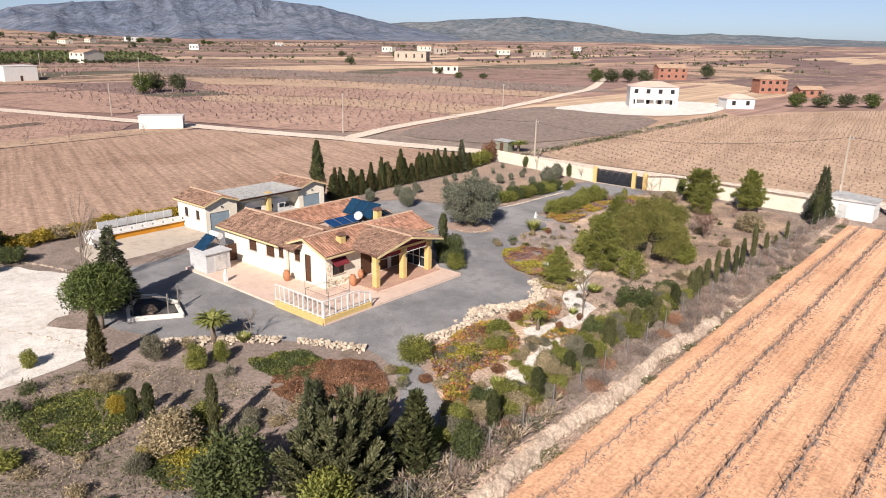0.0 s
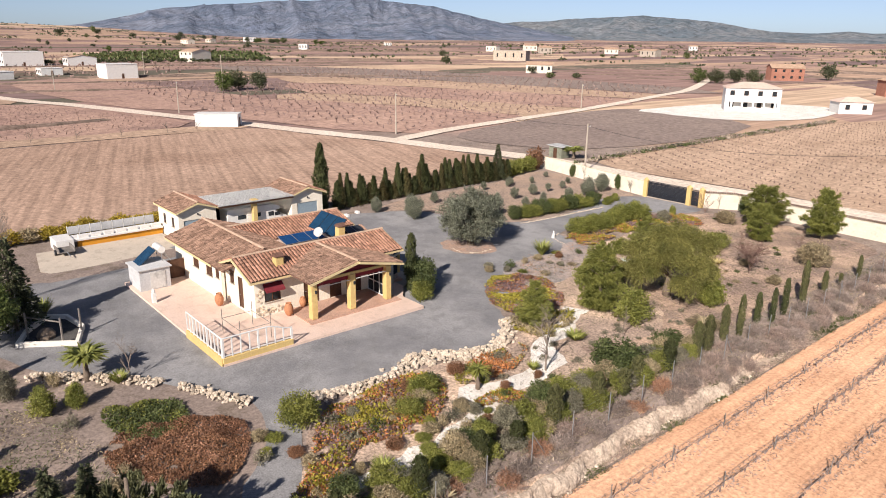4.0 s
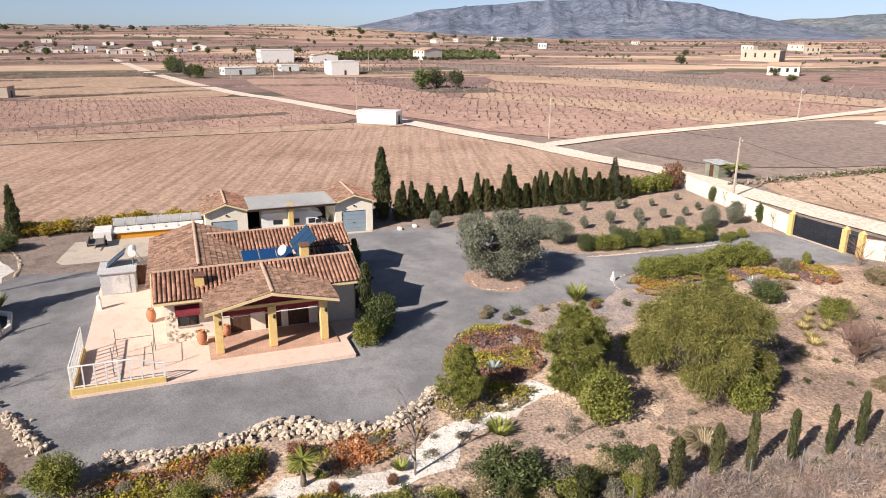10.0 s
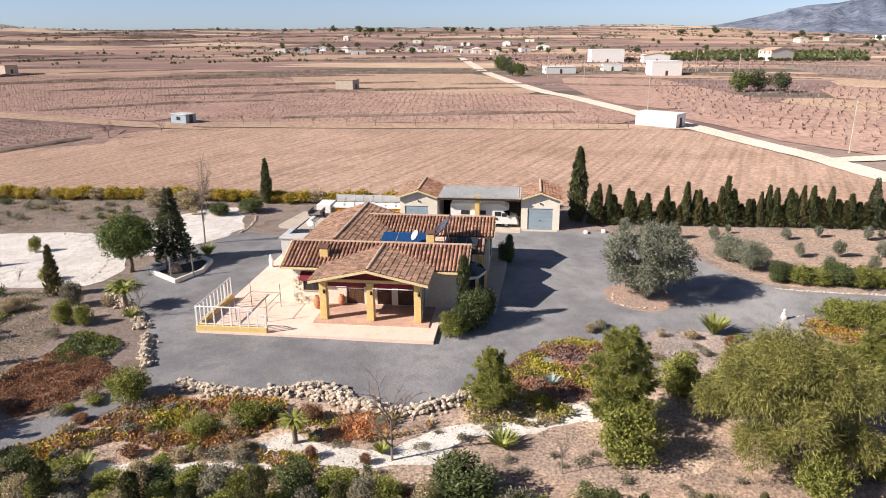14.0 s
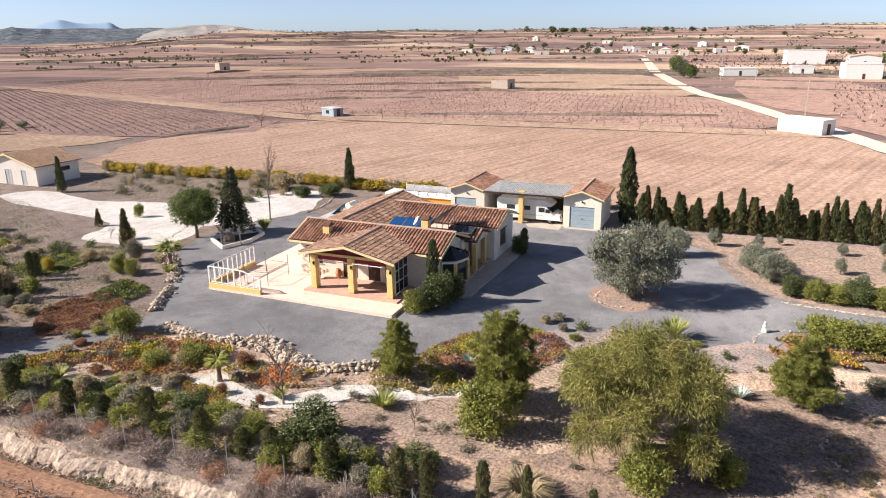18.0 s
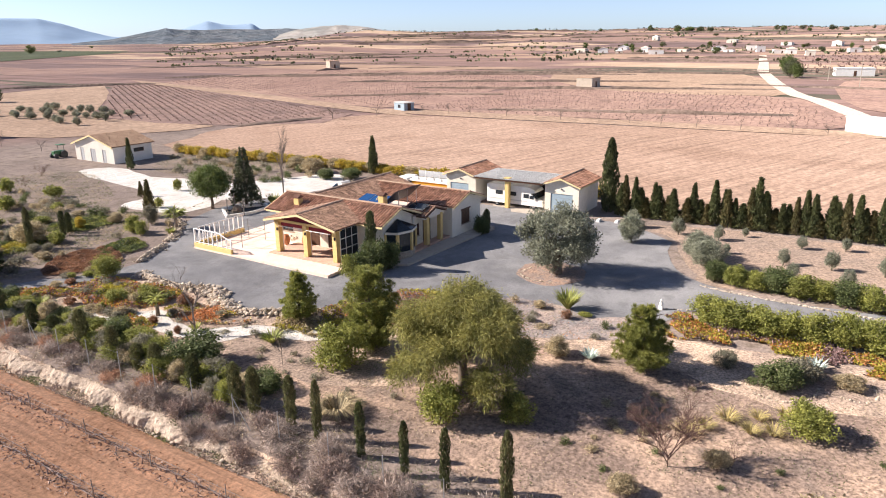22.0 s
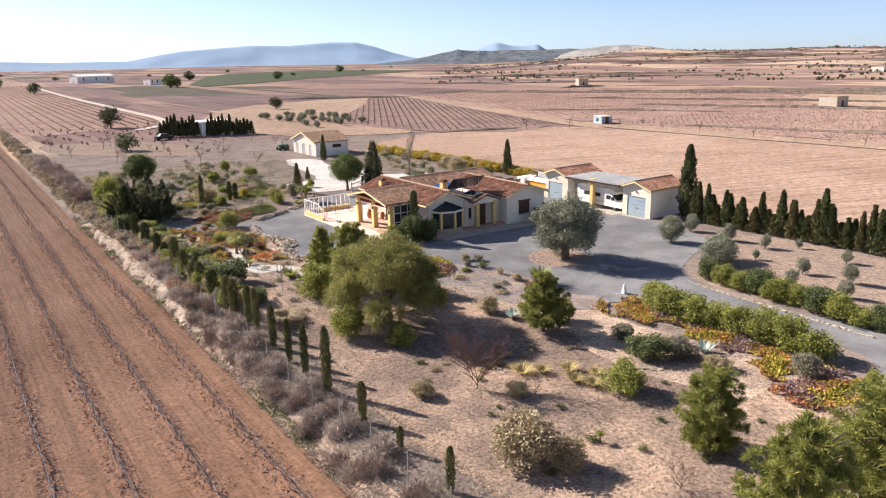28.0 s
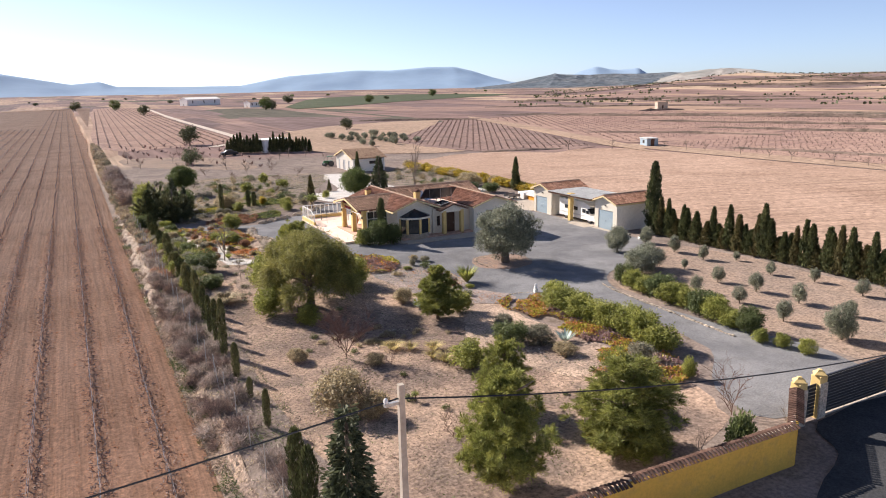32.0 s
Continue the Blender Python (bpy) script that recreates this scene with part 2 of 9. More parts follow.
M = {
    "gravel": mat("grey_gravel", (0.178, 0.176, 0.182), (0.28, 0.275, 0.275), 0.22, 11.0, 0.95, 0.6, dark=(0.155, 0.152, 0.15), spots=0.4, fc=0.34),
    "dark_gravel": mat("dark_damp_gravel", (0.07, 0.068, 0.066), (0.11, 0.105, 0.10), 0.6, 11.0, 0.95, 0.6),
    "white_gravel": mat("white_gravel", (0.74, 0.70, 0.645), (0.60, 0.56, 0.51), 0.4, 9.0, 0.9, 0.5, dark=(0.48, 0.42, 0.35), spots=0.5, fc=0.35),
    "soil": mat("garden_soil", (0.245, 0.18, 0.145), (0.46, 0.33, 0.245), 0.13, 5.0, 0.95, 0.7, dark=(0.22, 0.17, 0.14), spots=0.8, dist=0.06, fc=0.65, edge=0.08),
    "scrub": mat("dry_scrub_soil", (0.22, 0.17, 0.14), (0.33, 0.25, 0.20), 0.3, 6.0, 0.95, 0.7, dark=(0.15, 0.115, 0.09), spots=0.75, dist=0.06, fc=0.75),
    "pale_soil": mat("pale_sandy_soil", (0.56, 0.42, 0.315), (0.33, 0.25, 0.20), 0.2, 6.0, 0.95, 0.6, dark=(0.26, 0.20, 0.16), spots=0.7, dist=0.05, fc=0.7, edge=0.09),
    "grove_soil": mat("grove_soil", (0.37, 0.27, 0.205), (0.275, 0.212, 0.172), 0.25, 5.0, 0.95, 0.6, dark=(0.26, 0.20, 0.155), spots=0.65, dist=0.05, fc=0.6),
    "render": mat("cream_render", (0.82, 0.755, 0.64), (0.76, 0.695, 0.58), 0.6, 8.0, 0.9, 0.15, dark=(0.66, 0.59, 0.48), spots=0.25, fc=0.13),
    "ochre": mat("ochre_paint", (0.71, 0.52, 0.215), (0.645, 0.465, 0.19), 1.0, 10.0, 0.8, 0.15, dark=(0.55, 0.36, 0.14), spots=0.35, fc=0.13),
    "trim": mat("pale_ochre_trim", (0.73, 0.59, 0.33), (0.67, 0.53, 0.29), 1.0, 10.0, 0.8, 0.12, dark=(0.55, 0.42, 0.22), spots=0.3, fc=0.13),
    "orange": mat("orange_paint", (0.66, 0.30, 0.03), (0.58, 0.26, 0.03), 0.8, 10.0, 0.8, 0.12, fc=0.13),
    "white": mat("white_paint", (0.80, 0.78, 0.74), (0.74, 0.72, 0.68), 1.2, 12.0, 0.6, 0.08, fc=0.13),
    "tile": mat("terracotta_roof_tile", (0.37, 0.195, 0.13), (0.45, 0.26, 0.185), 0.5, 12.0, 0.9, 0.3, island=0.3, dark=(0.17, 0.09, 0.065), spots=0.65),
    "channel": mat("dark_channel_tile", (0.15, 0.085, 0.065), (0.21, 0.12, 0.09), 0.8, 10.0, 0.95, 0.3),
    "tile_old": mat("weathered_roof_tile", (0.31, 0.195, 0.14), (0.39, 0.25, 0.18), 0.7, 12.0, 0.95, 0.3, island=0.3, dark=(0.13, 0.085, 0.065), spots=0.75),
    "paving": mat("pink_terrace_paving", (0.77, 0.59, 0.485), (0.71, 0.535, 0.435), 0.4, 9.0, 0.85, 0.15, dark=(0.55, 0.40, 0.31), spots=0.35, each=0.06, fc=0.13),
    "brick": mat("red_brick_paving", (0.40, 0.25, 0.185), (0.48, 0.31, 0.235), 0.9, 12.0, 0.85, 0.3, each=0.2, island=0.2),
    "wood": mat("dark_brown_wood", (0.085, 0.042, 0.025), (0.11, 0.055, 0.033), 2.0, 25.0, 0.6, 0.2),
    "maroon": mat("maroon_awning_cloth", (0.17, 0.02, 0.03), (0.21, 0.03, 0.04), 2.0, 30.0, 0.85, 0.1, fc=0.13),
    "garage": mat("grey_blue_metal_door", (0.30, 0.37, 0.42), (0.26, 0.33, 0.38), 0.8, 10.0, 0.5, 0.06, fc=0.13),
    "sheet": mat("grey_roof_sheeting", (0.60, 0.595, 0.57), (0.51, 0.505, 0.49), 0.5, 6.0, 0.6, 0.15, dark=(0.24, 0.24, 0.22), spots=0.5, fc=0.13),
    "concrete": mat("pale_concrete", (0.52, 0.45, 0.37), (0.46, 0.40, 0.33), 0.4, 8.0, 0.9, 0.25, dark=(0.34, 0.29, 0.24), spots=0.5, fc=0.13),
    "stone": mat("limestone_rubble", (0.60, 0.51, 0.41), (0.48, 0.40, 0.31), 1.5, 9.0, 0.95, 0.8, each=0.25, dist=0.05, fc=0.5),
    "wall_cream": mat("cream_boundary_wall", (0.75, 0.69, 0.58), (0.69, 0.63, 0.52), 0.4, 6.0, 0.9, 0.2, dark=(0.56, 0.50, 0.40), spots=0.4, fc=0.13),
    "black": mat("black_metal", (0.02, 0.022, 0.028), (0.03, 0.032, 0.038), 2.0, 15.0, 0.45, 0.05),
    "metal": mat("galvanised_metal", (0.42, 0.43, 0.44), (0.36, 0.37, 0.38), 2.0, 15.0, 0.45, 0.05, metal=0.6),
    # near-black colour that paints in the shade of the carport interior
    "dark": mat("painted_interior_shade", (0.03, 0.026, 0.022), (0.04, 0.034, 0.03), 1.0, 10.0, 0.9, 0.1),
    "glass": mat("window_glass", (0.03, 0.035, 0.04), (0.035, 0.04, 0.045), 1.0, 5.0, 0.06, 0.0),
    "panel": mat("blue_solar_panel", (0.012, 0.042, 0.085), (0.016, 0.055, 0.11), 1.5, 10.0, 0.14, 0.0),
    "pool_cover": mat("bright_blue_panel", (0.012, 0.055, 0.16), (0.016, 0.068, 0.19), 0.8, 10.0, 0.12, 0.0),
    "clay": mat("terracotta_clay", (0.48, 0.22, 0.11), (0.42, 0.19, 0.1), 2.0, 15.0, 0.85, 0.2),
    "bark": mat("grey_brown_bark", (0.17, 0.13, 0.10), (0.23, 0.185, 0.145), 3.0, 18.0, 0.95, 0.7, dist=0.03),
    "twig": mat("bare_grey_twigs", (0.21, 0.17, 0.14), (0.28, 0.23, 0.19), 3.0, 18.0, 0.95, 0.3),
    "red_twig": mat("dry_reddish_twigs", (0.16, 0.10, 0.085), (0.22, 0.14, 0.11), 3.0, 18.0, 0.95, 0.3),
    "vinewood": mat("vine_wood", (0.22, 0.165, 0.14), (0.33, 0.255, 0.22), 3.0, 18.0, 0.95, 0.3, island=0.35),
    "post": mat("grey_post", (0.17, 0.15, 0.13), (0.24, 0.22, 0.2), 2.0, 12.0, 0.85, 0.2),
    "earth_red": furrowed("red_vineyard_earth", (0.474, 0.276, 0.169), (0.545, 0.330, 0.213), 90, 0.3, 0.9, 0.06, 2.0, 5.0, 0.86),
    "bank_earth": mat("pale_crumbling_earth", (0.40, 0.315, 0.245), (0.60, 0.49, 0.385), 0.5, 6.0, 0.95, 0.8, dark=(0.30, 0.225, 0.175), spots=0.6, dist=0.07, fc=0.5),
    "plough": furrowed("ploughed_tan_field", (0.39, 0.265, 0.195), (0.445, 0.31, 0.232), 162, 0.85, 0.4, 0.02, 2.0, 1.6, 0.78),
    "vine_soil": furrowed("pale_vineyard_soil", (0.44, 0.31, 0.22), (0.50, 0.36, 0.26), 100, 2.6, 0.15, 0.02, 1.0, 1.5, 0.92),
    "mauve": mat("mauve_fallow_field", (0.33, 0.215, 0.175), (0.41, 0.275, 0.215), 0.03, 0.8, 0.95, 0.3, dark=(0.22, 0.15, 0.13), spots=0.5),
    "dark_mauve": mat("dark_mauve_vineyard_soil", (0.26, 0.18, 0.155), (0.33, 0.225, 0.185), 0.03, 0.8, 0.95, 0.3, dark=(0.18, 0.13, 0.115), spots=0.6),
    "fallow": mat("grey_fallow_field", (0.21, 0.165, 0.145), (0.26, 0.205, 0.175), 0.03, 0.9, 0.95, 0.3),
    "tan": mat("tan_stubble_field", (0.45, 0.32, 0.23), (0.38, 0.27, 0.195), 0.03, 0.9, 0.95, 0.3, dark=(0.29, 0.205, 0.15), spots=0.5),
    "green_field": mat("dull_green_field", (0.085, 0.10, 0.06), (0.115, 0.125, 0.075), 0.02, 0.8, 0.95, 0.3),
    "road": mat("pale_dirt_road", (0.67, 0.57, 0.475), (0.59, 0.50, 0.41), 0.1, 2.0, 0.95, 0.3),
    # rock colours are shifted to blue so that they include distance haze
    "rock": mat("hazy_mountain_rock", (0.125, 0.15, 0.205), (0.20, 0.22, 0.27), 0.004, 0.026, 1.0, 0.9, dark=(0.09, 0.12, 0.165), spots=0.75, dist=26.0, fc=0.5),
    # even pale blue base colour paints the haze of the farthest ridges
    "far_haze": mat("distant_hazy_hill", (0.31, 0.42, 0.55), (0.33, 0.44, 0.57), 0.003, 0.01, 1.0, 0.0, fc=0.05),
    # woodland colours with the same blue haze mixed in
    "hill": mat("hazy_wooded_hill", (0.13, 0.155, 0.18), (0.20, 0.21, 0.22), 0.005, 0.03, 1.0, 0.8, dark=(0.09, 0.12, 0.14), spots=0.7, dist=25.0, fc=0.5),
    "quarry": mat("pale_quarry_hill", (0.42, 0.38, 0.34), (0.27, 0.27, 0.25), 0.01, 0.04, 1.0, 0.5, dist=5.0),
    "ring_earth": mat("reddish_ring_earth", (0.36, 0.245, 0.185), (0.27, 0.215, 0.185), 0.6, 7.0, 0.95, 0.6, dark=(0.24, 0.21, 0.2), spots=0.7, fc=0.6),
    "gravel_soil": mat("stony_grey_soil", (0.42, 0.33, 0.28), (0.27, 0.245, 0.235), 0.5, 7.0, 0.95, 0.6, dark=(0.22, 0.19, 0.17), spots=0.6, dist=0.05, fc=0.6),
    "hut_grey": mat("grey_hut_render", (0.56, 0.56, 0.56), (0.49, 0.49, 0.49), 0.6, 8.0, 0.9, 0.1, dark=(0.40, 0.40, 0.39), spots=0.4, fc=0.15),
    "red_brick_far": mat("dull_red_brick", (0.36, 0.17, 0.12), (0.42, 0.21, 0.15), 0.3, 4.0, 0.9, 0.2),
    "dry_scrub": leafy("dry_grey_scrub", (0.29, 0.235, 0.175), (0.36, 0.295, 0.22), 0.15),
    "white_house": mat("bright_cream_render", (0.80, 0.755, 0.675), (0.74, 0.70, 0.62), 0.6, 8.0, 0.9, 0.1, dark=(0.7, 0.65, 0.57), spots=0.25, fc=0.1),
    "facing": mat("pale_facing_stone", (0.70, 0.60, 0.46), (0.60, 0.51, 0.39), 2.0, 9.0, 0.95, 0.5, each=0.2),
    "litter": mat("grey_pruned_twigs", (0.28, 0.21, 0.175), (0.38, 0.29, 0.245), 1.0, 12.0, 0.95, 0.0, island=0.4),
    "juniper": leafy("dark_juniper_sprays", (0.065, 0.075, 0.035), (0.105, 0.112, 0.055), 0.15),
    "cypress": leafy("cypress_foliage", (0.05, 0.06, 0.026), (0.088, 0.095, 0.038), 0.15),
    "cypress_brown": leafy("browned_cypress_foliage", (0.081, 0.078, 0.033), (0.121, 0.102, 0.044), 0.15),
    "cypress_olive": leafy("olive_green_cypress_foliage", (0.095, 0.098, 0.042), (0.145, 0.142, 0.062), 0.15),
    "conifer": leafy("dark_conifer_foliage", (0.06, 0.07, 0.036), (0.098, 0.105, 0.054), 0.15),
    "silver_conifer": leafy("olive_green_juniper_foliage", (0.085, 0.09, 0.042), (0.15, 0.15, 0.075), 0.15),
    "pine": leafy("pine_needles", (0.17, 0.185, 0.05), (0.26, 0.26, 0.07), 0.26),
    "umbrella": leafy("dark_pine_needles", (0.075, 0.102, 0.03), (0.12, 0.145, 0.042), 0.2),
    "olive": leafy("olive_leaves", (0.15, 0.16, 0.112), (0.235, 0.24, 0.175), 0.22),
    "pepper": leafy("pepper_tree_leaves", (0.145, 0.145, 0.043), (0.245, 0.226, 0.07), 0.26),
    "shrub": leafy("shrub_leaves", (0.17, 0.185, 0.045), (0.27, 0.27, 0.07), 0.32),
    "dark_shrub": leafy("dark_shrub_leaves", (0.075, 0.095, 0.035), (0.115, 0.135, 0.05), 0.25),
    "yellow_shrub": leafy("yellow_green_leaves", (0.309, 0.240, 0.033), (0.403, 0.300, 0.050), 0.3),
    "grey_shrub": leafy("grey_shrub_leaves", (0.17, 0.16, 0.112), (0.24, 0.22, 0.155), 0.2),
    "dry_shrub": leafy("dry_brown_shrub", (0.29, 0.235, 0.14), (0.39, 0.32, 0.20), 0.24),
    "red_shrub": leafy("red_brown_shrub", (0.19, 0.095, 0.055), (0.26, 0.14, 0.078), 0.2),
    "iceplant_green": leafy("green_iceplant", (0.26, 0.24, 0.042), (0.36, 0.30, 0.052), 0.24),
    "iceplant_rust": leafy("rust_red_iceplant", (0.39, 0.16, 0.062), (0.47, 0.22, 0.09), 0.24),
    "iceplant_purple": leafy("dull_purple_iceplant", (0.2, 0.13, 0.13), (0.29, 0.19, 0.17), 0.2),
    "yucca": leafy("yucca_blades", (0.202, 0.228, 0.061), (0.296, 0.300, 0.083), 0.25),
    "agave": leafy("blue_agave_blades", (0.269, 0.324, 0.298), (0.363, 0.408, 0.364), 0.15),
    "bramble": leafy("grey_dry_brambles", (0.245, 0.195, 0.165), (0.34, 0.275, 0.235), 0.1),
    "rust_brush": leafy("rust_brown_dry_brush", (0.255, 0.135, 0.085), (0.34, 0.195, 0.125), 0.1),
    "straw": leafy("straw_grass", (0.36, 0.30, 0.13), (0.46, 0.38, 0.17), 0.3),
}


# ---- mesh helpers ----
class Geo:
    """Collects vertices and faces of one mesh."""

    def __init__(self):
        self.v, self.f = [], []

    def add(self, vs, fs):
        k = len(self.v)
        self.v.extend(vs)
        self.f.extend([tuple(i + k for i in f) for f in fs])
        return self

    def box(self, x0, x1, y0, y1, z0, z1, c=0.0, m=None):
        if c <= 0:
            vs = [(x, y, z) for z in (z0, z1) for y in (y0, y1) for x in (x0, x1)]
            fs = [(0, 2, 3, 1), (4, 5, 7, 6), (0, 1, 5, 4), (2, 6, 7, 3), (0, 4, 6, 2), (1, 3, 7, 5)]
        else:
            b = bmesh.new()
            bmesh.ops.create_cube(b, size=1.0, matrix=Matrix.LocRotScale(((x0 + x1) / 2, (y0 + y1) / 2, (z0 + z1) / 2), None, (x1 - x0, y1 - y0, z1 - z0)))
            bmesh.ops.bevel(b, geom=b.edges[:], offset=c, segments=1, affect="EDGES")
            b.verts.index_update()
            vs = [tuple(v.co) for v in b.verts]
            fs = [tuple(v.index for v in f.verts) for f in b.faces]
            b.free()
        if m is not None:
            vs = [tuple(m @ Vector(v)) for v in vs]
        return self.add(vs, fs)

    def tube(self, points, radii, n=7, cap=True):
        vs, fs = [], []
        pts = [Vector(p) for p in points]
        for i, p in enumerate(pts):
            d = (pts[min(i + 1, len(pts) - 1)] - pts[max(i - 1, 0)]).normalized()
            u = d.cross(Vector((0.31, 0.87, 0.17))).normalized()
            w = d.cross(u)
            for k in range(n):
                a = 2 * math.pi * k / n
                vs.append(tuple(p + (u * math.cos(a) + w * math.sin(a)) * radii[i]))
        for i in range(len(pts) - 1):
            for k in range(n):
                fs.append((i * n + k, i * n + (k + 1) % n, (i + 1) * n + (k + 1) % n, (i + 1) * n + k))
        if cap:
            fs.append(tuple(range(n - 1, -1, -1)))
            fs.append(tuple(range((len(pts) - 1) * n, len(pts) * n)))
        return self.add(vs, fs)

    def lathe(self, profile, n=16, at=(0, 0, 0)):
        vs, fs = [], []
        for r, z in profile:
            for k in range(n):
                a = 2 * math.pi * k / n
                vs.append((at[0] + r * math.cos(a), at[1] + r * math.sin(a), at[2] + z))
        for i in range(len(profile) - 1):
            for k in range(n):
                fs.append((i * n + k, i * n + (k + 1) % n, (i + 1) * n + (k + 1) % n, (i + 1) * n + k))
        fs.append(tuple(range(n - 1, -1, -1)))
        fs.append(tuple(range((len(profile) - 1) * n, len(profile) * n)))
        return self.add(vs, fs)

    def prism(self, outline, h0, h1, axis="z"):
        """An outline (two coordinates) drawn along an axis."""
        n = len(outline)
        def at(p, h):
            return {"z": (p[0], p[1], h), "x": (h, p[0], p[1]), "y": (p[0], h, p[1])}[axis]
        vs = [at(p, h0) for p in outline] + [at(p, h1) for p in outline]
        fs = [tuple(range(n - 1, -1, -1)), tuple(range(n, 2 * n))]
        fs += [(i, (i + 1) % n, n + (i + 1) % n, n + i) for i in range(n)]
        return self.add(vs, fs)

    def mesh(self, name, material=None, smooth=False):
        me = bpy.data.meshes.new(name)
        me.from_pydata(self.v, [], self.f)
        if material:
            me.materials.append(material)
        if smooth:
            me.polygons.foreach_set("use_smooth", [True] * len(me.polygons))
        me.update()
        return me


def part(name, geo, material, parent, label="", smooth=False):
    me = geo.mesh(name, material, smooth) if isinstance(geo, Geo) else geo
    ob = new(name, me)
    ob.parent = parent
    if label:
        ob["label"] = label
    return ob


def thing(name, label, category, group="", at=None, kind=""):
    ob = new(name)
    ob.empty_display_size = 0.2
    if at is not None:
        ob.matrix_basis = at
    return tagged(ob, label, category, group, kind)


def solid(name, geo, material, label, category, kind="", group="", smooth=False):
    return tagged(new(name, geo.mesh(name, material, smooth)), label, category, group, kind)


# ---- terrain ----
LEVELS = [(-37.7, 31, -0.70), (-37.6, 36, -0.70), (-35, 47, -0.78), (-25.7, 54, -1.02), (-24, 45, -0.95), (-37, 75, -1.35), (-67, 53, -1.2), (-60, 75, -1.1), (-50.7, 96, -1.32),
          (-50, 45, -0.78), (-50, 30, -0.72), (-75, 100, -1.2), (-75, 30, -1.2), (-20, 100, -1.55), (-15, 20, -1.1), (-65, -20, -1.5), (-30, -10, -1.2), (-14.7, 72.5, -1.45), (-18.9, 34.6, -1.05), (-19, 83, -1.4)]
VINE_EDGE = -17.6


def smooth01(a, b, x):
    t = min(1.0, max(0.0, (x - a) / (b - a)))
    return t * t * (3 - 2 * t)


def gz(x, y):
    """Height of the ground."""
    s = w = 0.0
    for px, py, pz in LEVELS:
        k = 1.0 / ((x - px) ** 2 + (y - py) ** 2 + 30.0) ** 2
        s += k * pz
        w += k
    near = s / w
    d = math.hypot(x + 45, y - 45)
    far = smooth01(90, 170, d)
    z = near * (1 - far) - 0.7 * far
    # vineyard lies below a bank
    low = smooth01(VINE_EDGE - 0.9, VINE_EDGE + 0.1, x + 0.25 * math.sin(y * 0.45) + 0.12 * math.sin(y * 1.7)) * (1 - smooth01(97.5, 99.5, y)) * smooth01(-900, -780, y)
    z = z * (1 - low) + (-2.05 + 0.03 * math.sin(y * 0.3) * smooth01(0, 10, y)) * low
    # terraced hills to the west
    if d > 450:
        az = math.degrees(math.atan2(-(x - 3), y - 50))
        sector = smooth01(58, 84, az) * (1 - smooth01(126, 142, az))
        h = 30.0 * smooth01(520, 1300, d) * sector * (0.75 + 0.35 * noise.noise((x * 0.0021, y * 0.0021, 3.0)) + 0.2 * noise.noise((x * 0.006, y * 0.006, 8.0)))
        step = 3.0
        h = (math.floor(h / step) + smooth01(0.55, 1.0, h / step % 1.0)) * step * 0.7 + h * 0.3
        z += h - 26.0 * smooth01(1500, 2600, d) * sector * 0.5
        z += smooth01(500, 2500, d) * 5.0 * noise.noise((x * 0.0012, y * 0.0012, 1.0))
    return z


def steps(lo, hi, fine, out, far):
    a = [lo + i * fine for i in range(int(round((hi - lo) / fine)) + 1)]
    up, g = [hi], fine
    while up[-1] < far:
        g *= out
        up.append(up[-1] + g)
    dn, g = [lo], fine
    while dn[-1] > -far:
        g *= out
        dn.append(dn[-1] - g)
    return dn[:0:-1] + a + up[1:]


GX = sorted(set(steps(-82.0, -6.0, 1.0, 1.09, 4700) + [VINE_EDGE - 1.2 + 0.2 * i for i in range(9)]))
GY = steps(2.0, 104.0, 1.0, 1.09, 4700)


def ground_mesh():
    vs = [(x, y, gz(x, y)) for y in GY for x in GX]
    nx = len(GX)
    fs = [(j * nx + i, j * nx + i + 1, (j + 1) * nx + i + 1, (j + 1) * nx + i) for j in range(len(GY) - 1) for i in range(nx - 1)]
    g = Geo()
    g.v, g.f = vs, fs
    return g


